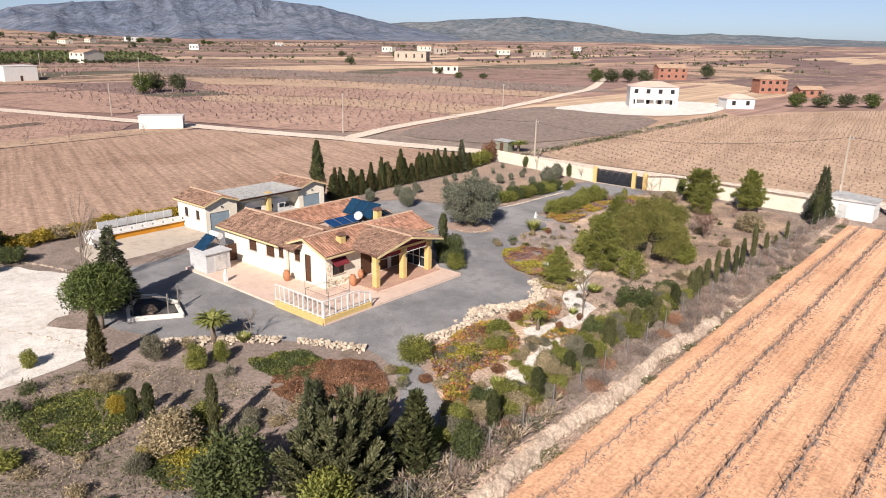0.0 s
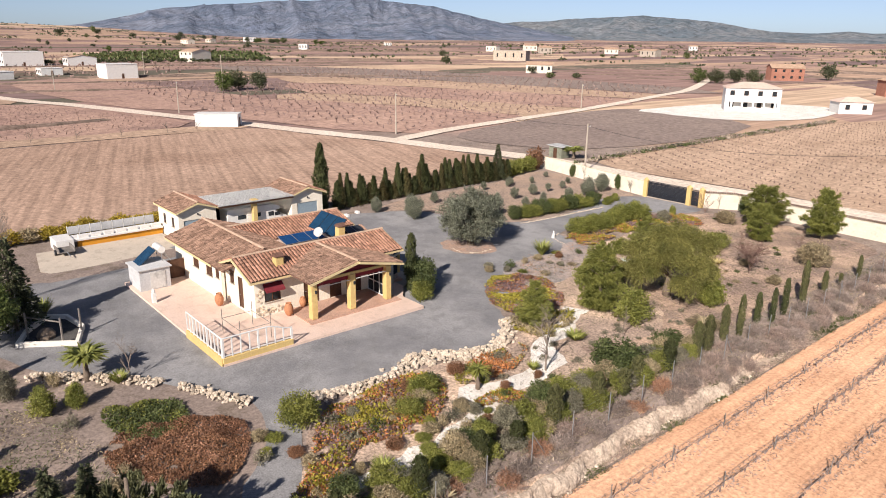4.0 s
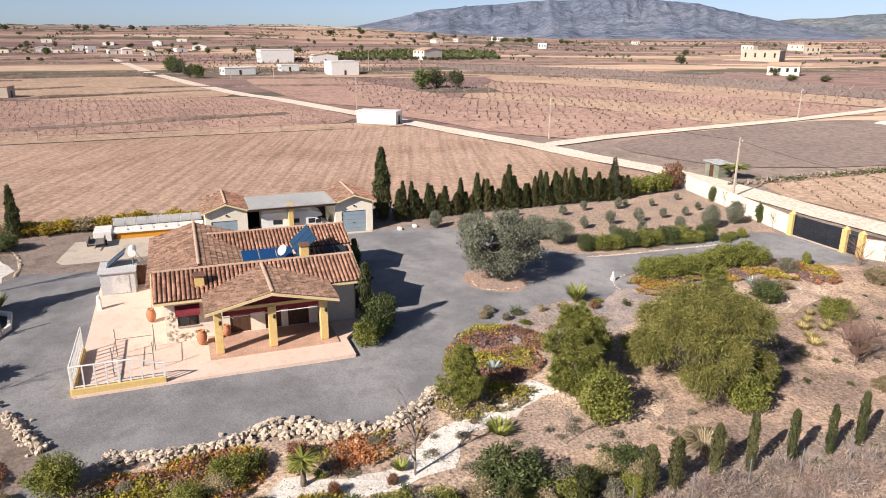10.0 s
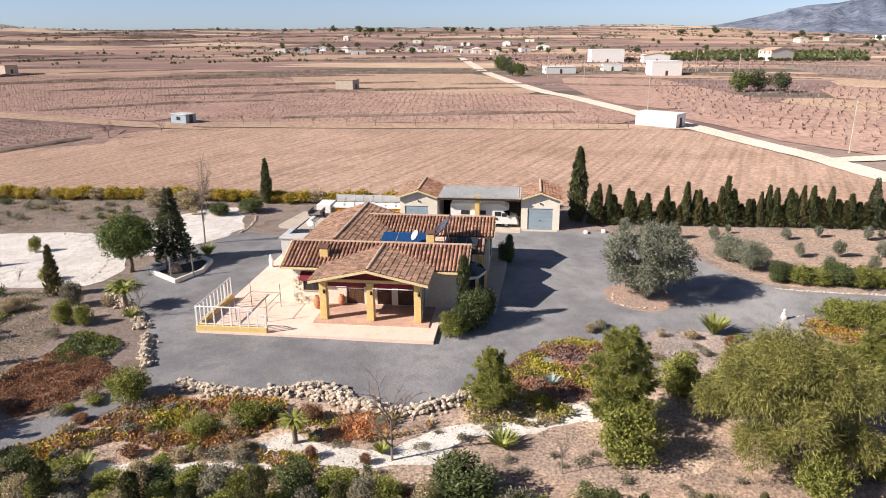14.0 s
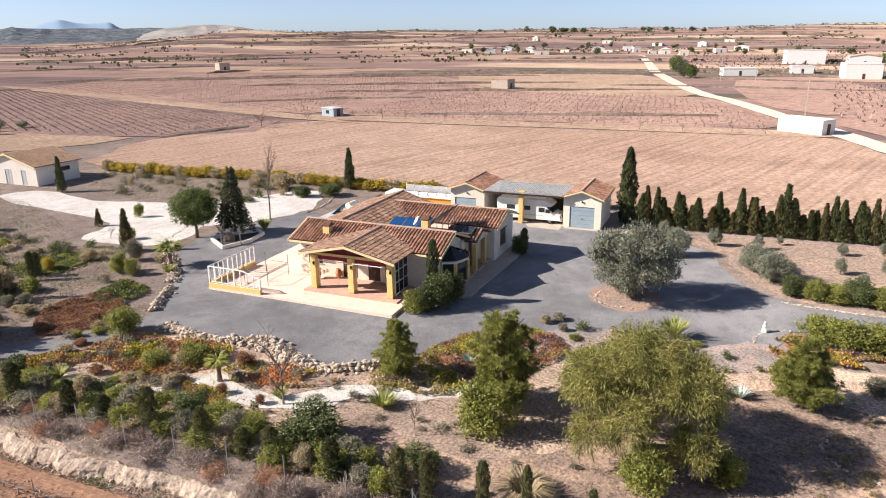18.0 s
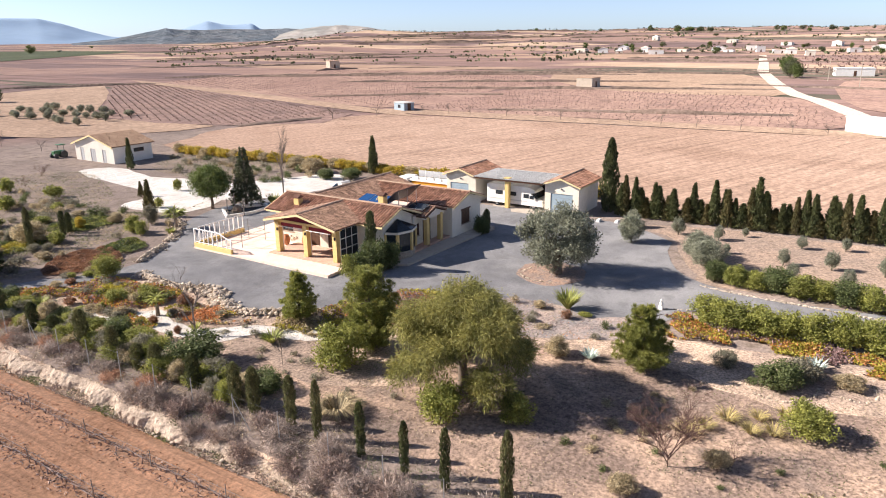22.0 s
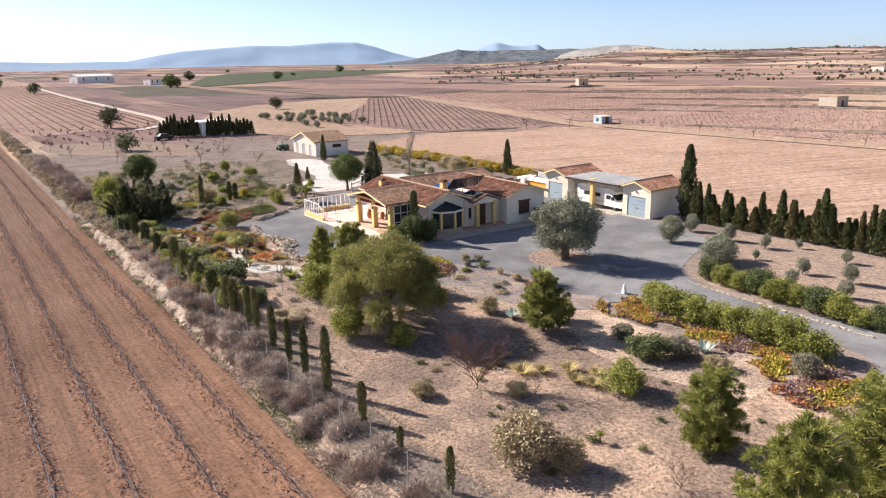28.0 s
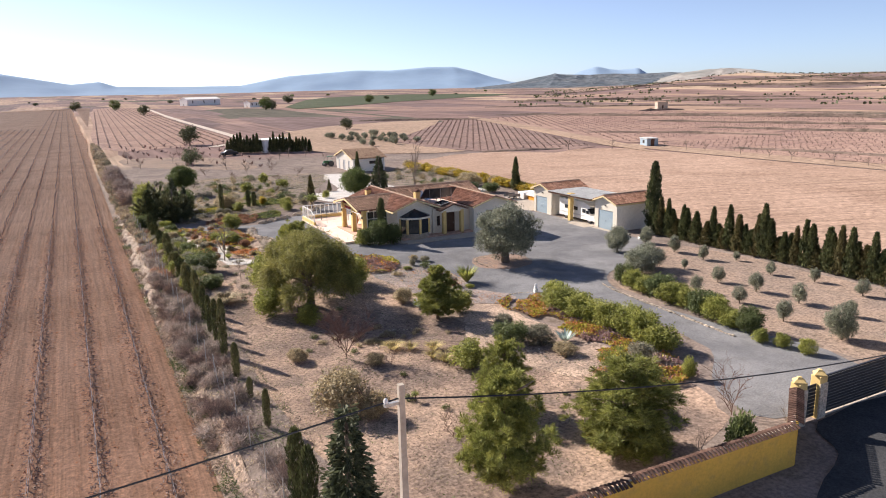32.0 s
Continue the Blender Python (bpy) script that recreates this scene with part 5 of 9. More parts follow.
rv = thing("motorhome", "white motorhome parked under the carport", "motorhome", at=pose(0.9, 0.75, 0))
BODY = [(44.2, -0.75), (44.2, 1.55), (44.4, 1.68), (49.2, 1.68), (50.15, 1.3), (50.25, 1.0), (49.6, 0.85), (50.3, 0.15), (51.0, -0.05), (51.15, -0.75)]
BODY = [(y - 0.2, z * 0.86 - 0.1) for y, z in BODY]
part("body", Geo().prism(BODY, -70.6, -68.5, "x"), M["white"], rv)
part("windscreen", Geo().prism([(49.45, 0.61), (50.05, 0.055), (50.13, 0.07), (49.56, 0.62)], -70.45, -68.65, "x"), M["glass"], rv)
for y0, y1, z0, z1 in ((45.1, 46.0, 0.2, 0.65), (46.9, 47.7, 0.2, 0.65), (48.6, 49.25, 0.08, 0.55), (49.35, 49.85, 0.03, 0.42)):
    part("side_window", Geo().box(-68.5, -68.47, y0, y1, z0, z1, 0.008), M["glass"], rv)
part("stripe", Geo().box(-68.5, -68.48, 44.1, 49.1, -0.35, -0.23), M["sheet"], rv, "grey side stripe")
part("entry_door", Geo().box(-68.5, -68.475, 46.15, 46.75, -0.7, 0.9, 0.01), M["white"], rv)
part("bumper", Geo().box(-70.5, -68.6, 50.85, 51.05, -0.85, -0.55, 0.04), M["sheet"], rv)
for y in (45.2, 49.8):
    for x in (-68.75, -70.35):
        w = new("wheel")
        w.parent = rv
        part("tyre", Geo().tube([(x - 0.12, y, -0.81), (x + 0.12, y, -0.81)], [0.35, 0.35], 18), M["black"], w)
        part("rim", Geo().tube([(x - 0.13, y, -0.81), (x + 0.13, y, -0.81)], [0.19, 0.19], 12), M["metal"], w)
for x in (-70.2, -68.9):
    part("headlight", Geo().box(x - 0.15, x + 0.15, 50.8, 50.92, -0.45, -0.27, 0.03), M["metal"], rv)
part("side_mirror", Geo().box(-68.4, -68.25, 49.75, 49.85, 0.1, 0.4, 0.02), M["black"], rv)

# raised planter terrace beside the garage
apron = solid("concrete_apron", Geo().prism([(-62.0, 28.6), (-63.2, 39.2), (-67.0, 39.3), (-72.0, 39.3), (-72.0, 27.5), (-66, 26.6)][::-1], -1.6, -1.06), M["concrete"], "pale concrete apron beside the garage", "pavement", "structure")
pw = thing("planter_wall", "raised white terrace edge with an orange wall below", "wall")
part("orange_wall", Geo().box(-72.3, -71.9, 31.2, 39.4, -1.5, -0.45, 0.02), M["orange"], pw, "orange painted lower wall")
part("ledge", Geo().box(-73.6, -71.7, 30.8, 39.4, -0.45, -0.25, 0.02), M["white"], pw)
for k in range(7):
    y = 31.3 + k * 1.17
    part("planter_box", Geo().box(-72.3, -71.9, y, y + 0.95, -0.25, 0.1, 0.02), M["white"], pw)
part("end_block", Geo().box(-74.0, -71.5, 29.2, 30.8, -1.5, -0.1, 0.03), M["white"], pw)
for k in range(8):
    y = 30.9 + k * 1.06
    part("fence_panel", Geo().box(-74.2, -74.12, y, y + 0.98, -0.3, 0.5, 0.01), M["hut_grey"], pw, "translucent grey screen panel")
    part("fence_post", Geo().box(-74.22, -74.1, y - 0.05, y, -0.45, 0.58), M["white"], pw)

# trailer on the apron
tr = thing("trailer", "small dark flat trailer parked on the apron", "trailer")
part("bed", Geo().box(-71.2, -69.2, 28.9, 30.3, -0.7, -0.62, 0.01), M["post"], tr)
for y0, y1 in ((28.9, 28.95), (30.25, 30.3)):
    part("side_board", Geo().box(-71.2, -69.2, y0, y1, -0.62, -0.25), M["post"], tr)
part("drawbar", Geo().tube([(-69.2, 29.6, -0.66), (-68.0, 29.6, -0.75)], [0.05, 0.04], 6), M["metal"], tr)
for y in (28.8, 30.4):
    w = new("wheel")
    w.parent = tr
    part("tyre", Geo().tube([(-70.2, y - 0.08, -0.8), (-70.2, y + 0.08, -0.8)], [0.26, 0.26], 14), M["black"], w)
    part("rim", Geo().tube([(-70.2, y - 0.09, -0.8), (-70.2, y + 0.09, -0.8)], [0.13, 0.13], 10), M["metal"], w)


# ---- plants ----
def leaf_mesh(name, pts, dirs, length, width, material, seed=0, jitter=0.35, face=None):
    """Many small diamond leaves: a point, the way each leaf grows, its length and width, and the way its blade faces."""
    rng = np.random.default_rng(seed)
    p, d = np.asarray(pts, float), np.asarray(dirs, float)
    n = len(p)
    d = d / (np.linalg.norm(d, axis=1, keepdims=True) + 1e-9)
    r = rng.normal(size=(n, 3))
    if face is not None:
        r = np.asarray(face, float) + r * 0.42
    s = np.cross(d, r)
    s /= np.linalg.norm(s, axis=1, keepdims=True) + 1e-9
    L = (length * rng.uniform(1 - jitter, 1 + jitter, n))[:, None]
    W = (width * rng.uniform(1 - jitter, 1 + jitter, n))[:, None]
    nr = np.cross(d, s)
    v = np.stack([p, p + d * L * 0.5 + s * W * 0.5 + nr * L * 0.08, p + d * L, p + d * L * 0.5 - s * W * 0.5 + nr * L * 0.08], axis=1).reshape(-1, 3)
    me = bpy.data.meshes.new(name)
    me.vertices.add(n * 4)
    me.vertices.foreach_set("co", v.ravel())
    me.loops.add(n * 4)
    me.loops.foreach_set("vertex_index", np.arange(n * 4))
    me.polygons.add(n)
    me.polygons.foreach_set("loop_start", np.arange(n) * 4)
    me.materials.append(material)
    me.update(calc_edges=True)
    return me


def on_clumps(centres, radii, n, rng, squash=0.85, shell=0.55):
    """Points in leaf clumps, and the way out of each clump."""
    c, r = np.asarray(centres, float), np.asarray(radii, float)
    w = r ** 2 / (r ** 2).sum()
    k = rng.choice(len(c), n, p=w)
    d = rng.normal(size=(n, 3))
    d /= np.linalg.norm(d, axis=1, keepdims=True)
    f = rng.uniform(shell, 1.0, n) ** 0.7
    off = d * (r[k] * f)[:, None] * np.array([1, 1, squash])
    return c[k] + off, d


def trunk_mesh(name, height, r, lean=0.05, limbs=0, spread=1.0, limb_from=0.45, seed=0, material=None):
    rnd = random.Random(seed)
    g = Geo()
    pts = [(0, 0, -0.15)]
    for i in range(1, 5):
        pts.append((lean * height * i / 4 * rnd.uniform(-1, 1), lean * height * i / 4 * rnd.uniform(-1, 1), height * i / 4))
    g.tube(pts, [r * 1.25, r, r * 0.85, r * 0.7, r * 0.45], 8)
    for i in range(limbs):
        a = 2.4 * i + rnd.uniform(-0.4, 0.4)
        z0 = height * rnd.uniform(limb_from, 0.9)
        up = rnd.uniform(0.3, 0.8)
        p1 = (math.cos(a) * spread * 0.5, math.sin(a) * spread * 0.5, z0 + up * spread * 0.6)
        p2 = (math.cos(a + 0.3) * spread, math.sin(a + 0.3) * spread, z0 + up * spread * 1.1)
        g.tube([(0, 0, z0), p1, p2], [r * 0.5, r * 0.32, r * 0.12], 6)
    return g.mesh(name, material or M["bark"], True)


def round_crown(name, w, h, z0, nclump, rclump, n, leaf, material, seed, taper=0.0, flat=1.0, droop=0.0, inner=0.45, lw=0.5, rag=0.5):
    """A crown of clumps spread through an egg-shaped space of width w from z0 up to z0 + h."""
    rng = np.random.default_rng(seed)
    cs, rs = [], []
    nclump = int(nclump * 1.7)
    rclump *= 0.8
    while len(cs) < nclump:
        d = rng.normal(size=3)
        d /= np.linalg.norm(d)
        f = rng.uniform(inner, 1.0) ** 0.6
        zz = 0.5 + 0.5 * d[2] * f
        s = 1.0 - taper * zz
        rr = rclump * rng.uniform(0.4, 1.45) * (1 - 0.35 * taper * zz)
        f *= 1 + rag * noise.noise((d[0] * 1.6, d[1] * 1.6, d[2] * 1.6 + seed))
        x, y = d[0] * f * s * (w / 2 - rr * 0.7), d[1] * f * s * (w / 2 - rr * 0.7)
        cs.append((x, y, z0 + rr * 0.6 + zz * (h - rr * 1.3)))
        rs.append(rr)
    p, out = on_clumps(cs, rs, n, rng, flat)
    d = out * 0.45 + rng.normal(size=out.shape) * 0.75
    stray = rng.random(n) < 0.12
    p[stray] += out[stray] * rclump * 0.4
    d[:, 2] += 0.15 - droop
    return leaf_mesh(name, p, d, leaf, leaf * lw, material, seed, face=out + np.array([0, 0, 0.25]))


def weeping_crown(name, lobes, curtains, per, leaf, material, seed, lw=0.3):
    """A weeping tree: domes hung with separate curtains of narrow leaves, dark gaps between them. Lobes: middle, radius, top."""
    rng = np.random.default_rng(seed)
    P, D = [], []
    tot = sum(l[2] ** 2 for l in lobes)
    for cx, cy, r, top in lobes:
        for _ in range(int(curtains * r ** 2 / tot)):
            a, e = rng.uniform(0, 6.283), math.asin(rng.uniform(0.0, 1.0))
            q = rng.uniform(0.7, 1.08)
            out = np.array([math.cos(a), math.sin(a), 0.0])
            p = np.array([cx, cy, top - r * 1.1 + math.sin(e) * r * 1.1 * q]) + out * math.cos(e) * r * q
            wide = rng.uniform(0.13, 0.26) * r ** 0.5
            drop = min(p[2] - 0.15, r * rng.uniform(0.35, 1.25))
            n = int(per * rng.uniform(0.5, 1.5))
            s = rng.uniform(0, 1, n) ** 0.8
            pos = p + out * (0.3 * r * (s * (1.3 - s)))[:, None] + np.array([0, 0, 1.0]) * (0.2 * np.sin(s * 3.1) - drop * s ** 1.6)[:, None] + rng.normal(size=(n, 3)) * np.array([wide, wide, wide * 0.6])
            P.append(pos)
            D.append(out * 0.45 + np.array([0, 0, -1.0]) * (s * 1.5 - 0.45)[:, None] + rng.normal(size=(n, 3)) * 0.45)
    return leaf_mesh(name, np.concatenate(P), np.concatenate(D), leaf, leaf * lw, material, seed)


def pine_crown(name, w, h, z0, levels, per, tufts, needles, leaf, material, seed, bulge=0.35, lw=0.22, power=0.62):
    """A pine: whorls of upturned boughs, each carrying tufts of needles towards its end, with gaps between the whorls."""
    rng = np.random.default_rng(seed)
    P, D = [], []
    for t in range(levels):
        k = (t + rng.uniform(-0.25, 0.25)) / levels
        k = min(max(k, 0.0), 0.99)
        z = z0 + (h * 0.9 - z0) * k
        prof = min(1.0, 0.62 + k / bulge * 0.38) * (1 - k) ** power
        m = max(3, int(per * (1 - 0.5 * k)))
        for i in range(m):
            a = 2 * math.pi * (i + rng.uniform(-0.35, 0.35)) / m + t * 1.3
            L = w / 2 * prof * rng.uniform(0.62, 1.15) + 0.1
            up = rng.uniform(0.12, 0.42) + 0.55 * k
            o, side = np.array([math.cos(a), math.sin(a), 0.0]), np.array([-math.sin(a), math.cos(a), 0.0])
            for _ in range(max(3, int(tufts * (1 - 0.45 * k)))):
                s = rng.uniform(0.12, 1.0) ** 0.65
                c = o * L * s + side * rng.normal() * 0.17 * L * (1.1 - 0.5 * s) + np.array([0, 0, z + up * L * s ** 1.5 + rng.normal() * 0.08])
                c[2] = max(c[2], 0.12)
                d = rng.normal(size=(needles, 3)) * 0.75 + o * 0.5 + np.array([0, 0, 0.75])
                d /= np.linalg.norm(d, axis=1, keepdims=True)
                P.append(c + d * rng.uniform(0.0, 0.1, needles)[:, None])
                D.append(d)
    return leaf_mesh(name, np.concatenate(P), np.concatenate(D), leaf, leaf * lw, material, seed)


def juniper_crown(name, w, h, limbs, sprays, needles, leaf, material, seed, lw=0.3):
    """A spreading juniper: ascending limbs from the base, feathered with sprays that point along them."""
    rng = np.random.default_rng(seed)
    P, D = [], []
    for i in range(limbs):
        a = 2.399 * i + rng.uniform(-0.4, 0.4)
        e = radians(12 + 70 * (i / limbs) ** 0.8 + rng.uniform(-8, 8))
        L = math.hypot(w / 2 * math.cos(e), h * math.sin(e)) * rng.uniform(0.7, 1.08)
        o = np.array([math.cos(a) * math.cos(e), math.sin(a) * math.cos(e), math.sin(e)])
        side = np.cross(o, [0, 0, 1.0])
        side /= np.linalg.norm(side)
        for _ in range(sprays):
            s = rng.uniform(0.12, 1.0) ** 0.75
            ll = rng.uniform(0.5, 0.95) * (1.15 - 0.55 * s)
            d0 = o + side * rng.normal() * 0.6 + np.array([0, 0, rng.uniform(-0.15, 0.4)])
            d0 /= np.linalg.norm(d0)
            c = o * L * s * 0.86 + np.array([0, 0, 0.1 - 0.1 * L * s * (1 - s)])
            f = rng.uniform(0, 1, needles)
            P.append(np.maximum(c + d0 * (ll * f)[:, None] + rng.normal(size=(needles, 3)) * 0.055, np.array([-99, -99, 0.04])))
            D.append(d0 + rng.normal(size=(needles, 3)) * 0.32)
    return leaf_mesh(name, np.concatenate(P), np.concatenate(D), leaf, leaf * lw, material, seed)


def column_crown(name, w, h, n, leaf, material, seed, tip=0.55, base=0.75, point=0.6):
    """A cypress: a narrow spire of upright sprays, blunt or pointed at the tip."""
    rng = np.random.default_rng(seed)
    z = rng.uniform(0, 1, n) ** 0.85
    prof = np.minimum(1.0, base + (1 - base) * z / 0.3) * np.clip((1 - z) / tip, 0, 1) ** point
    a = rng.uniform(0, 2 * math.pi, n)
    lump = 1 + 0.22 * np.sin(a * 3 + z * 17 + seed) + 0.15 * np.sin(a * 5 - z * 29)
    r = w / 2 * prof * rng.uniform(0.72, 1.0, n) * lump
    p = np.stack([np.cos(a) * r, np.sin(a) * r, z * h * 0.96], axis=1)
    d = np.stack([np.cos(a) * 0.35, np.sin(a) * 0.35, np.ones(n)], axis=1) + rng.normal(size=(n, 3)) * 0.25
    return leaf_mesh(name, p, d, leaf, leaf * 0.4, material, seed, face=np.stack([np.cos(a), np.sin(a), np.full(n, 0.2)], axis=1))


def tier_crown(name, w, h, z0, tiers, per, n_each, leaf, material, seed, droop=0.25, power=0.9):
    """A conifer: whorls of boughs that grow shorter towards the tip, each a flat spray of needles."""
    rng = np.random.default_rng(seed)
    P, D = [], []
    for t in range(tiers):
        k = t / tiers
        z = z0 + (h - z0) * k
        L = w / 2 * (1 - k) ** power + 0.06
        m = max(3, int(per * (1 - 0.55 * k)))
        for i in range(m):
            a = 2 * math.pi * (i + rng.uniform(-0.3, 0.3)) / m + t * 0.9
            ll = L * rng.uniform(0.7, 1.1)
            nn = max(4, int(n_each * (1 - 0.6 * k)))
            s = rng.uniform(0.12, 1.0, nn) ** 0.8
            side = rng.normal(size=nn) * 0.22 * ll * (1.05 - s * 0.7)
            ca, sa = math.cos(a), math.sin(a)
            P.append(np.stack([ca * s * ll - sa * side, sa * s * ll + ca * side, z + 0.16 * ll * np.sin(s * 2.6) - droop * ll * s ** 2 + rng.normal(size=nn) * 0.04 * w], axis=1))
            D.append(np.stack([ca - sa * side * 1.5 / ll, sa + ca * side * 1.5 / ll, np.full(nn, 0.05 - droop * 0.6)], axis=1) + rng.normal(size=(nn, 3)) * 0.3)
    return leaf_mesh(name, np.concatenate(P), np.concatenate(D), leaf, leaf * 0.42, material, seed)


def blades(name, n, length, width, material, seed, up=0.5, base=0.05, stem=0.0, arch=0.35):
    """A rosette of tapering blades, each arched in two pieces."""
    rnd = random.Random(seed)
    g = Geo()
    for i in range(n):
        a = 2.399 * i + rnd.uniform(-0.2, 0.2)
        e = math.asin(min(1, max(-0.2, up + (1 - up) * (1 - i / n) * rnd.uniform(0.5, 1.0) - (1 - up) * 0.35)))
        L, w = length * rnd.uniform(0.75, 1.1), width * rnd.uniform(0.8, 1.15)
        ca, sa = math.cos(a), math.sin(a)
        o = Vector((ca * base, sa * base, stem * rnd.uniform(0.75, 1.0)))
        d1 = Vector((ca * math.cos(e), sa * math.cos(e), math.sin(e)))
        e2 = e - arch
        d2 = Vector((ca * math.cos(e2), sa * math.cos(e2), math.sin(e2)))
        s = Vector((-sa, ca, 0)) * w / 2
        m1 = o + d1 * L * 0.5
        m2 = m1 + d2 * L * 0.5
        g.add([tuple(q) for q in (o - s * 0.7, o + s * 0.7, m1 + s, m1 - s, m2)], [(0, 1, 2, 3), (3, 2, 4)])
    return g.mesh(name, material)


def bare_mesh(name, height, r, seed, depth=4, spread=0.55, fork=3, first=0.35, material=None, width=0.0, burst=1.0):
    """A leafless tree of forking branches."""
    rnd = random.Random(seed)
    g = Geo()

    def grow(p, d, L, rad, k):
        mid = p + d * L * 0.5 + Vector((rnd.uniform(-1, 1), rnd.uniform(-1, 1), rnd.uniform(-0.3, 0.6))) * L * 0.07
        q = p + d * L
        g.tube([tuple(p), tuple(mid), tuple(q)], [rad, rad * 0.85, rad * 0.62], 6 if k > 2 else 4 if k > 0 else 3, k == depth)
        if k == 0:
            return
        for i in range(fork if k < depth else fork + 2):
            a = rnd.uniform(0, 6.28)
            t = rnd.uniform(0.35, 1.0) if i else 1.0
            side = Vector((math.cos(a), math.sin(a), rnd.uniform(-0.1, 0.35)))
            nd = (d * (1 - spread) + side * spread).normalized()
            grow(p + d * L * t, nd, L * rnd.uniform(0.55, 0.8) * (burst if k == depth else 1.0), rad * (0.7 if burst > 1 else 0.55), k - 1)

    grow(Vector((0, 0, -0.1)), Vector((0, 0, 1)), height * first, r, depth)
    top = max(v[2] for v in g.v)
    wide = max(math.hypot(v[0], v[1]) for v in g.v) * 2 / width if width else 1.0
    g.v = [(x / wide, y / wide, z * height / top) for x, y, z in g.v]
    return g.mesh(name, material or M["twig"])


PLANTS = {}
PEPPER = [[(0, 0, 1.7, 6.0), (1.5, 0.6, 1.35, 5.0), (-1.4, 0.9, 1.4, 5.3), (0.4, -1.6, 1.3, 4.7), (-0.9, -1.3, 1.15, 4.2), (1.9, -0.9, 1.0, 3.4), (-2.0, -0.4, 0.95, 3.2), (0.5, 1.9, 1.1, 3.8), (1.6, 1.7, 0.9, 2.6), (-1.7, 1.6, 0.9, 2.5), (-1.6, -1.9, 0.9, 2.4), (1.2, -2.1, 0.95, 2.6)],
          [(0, 0, 1.5, 5.8), (1.2, -0.9, 1.3, 5.2), (-1.5, -0.5, 1.3, 4.4), (0.1, 1.6, 1.3, 4.6), (1.9, 0.7, 1.0, 3.4), (-1.2, 1.5, 1.05, 3.5), (-0.4, -1.9, 1.05, 3.6)]]


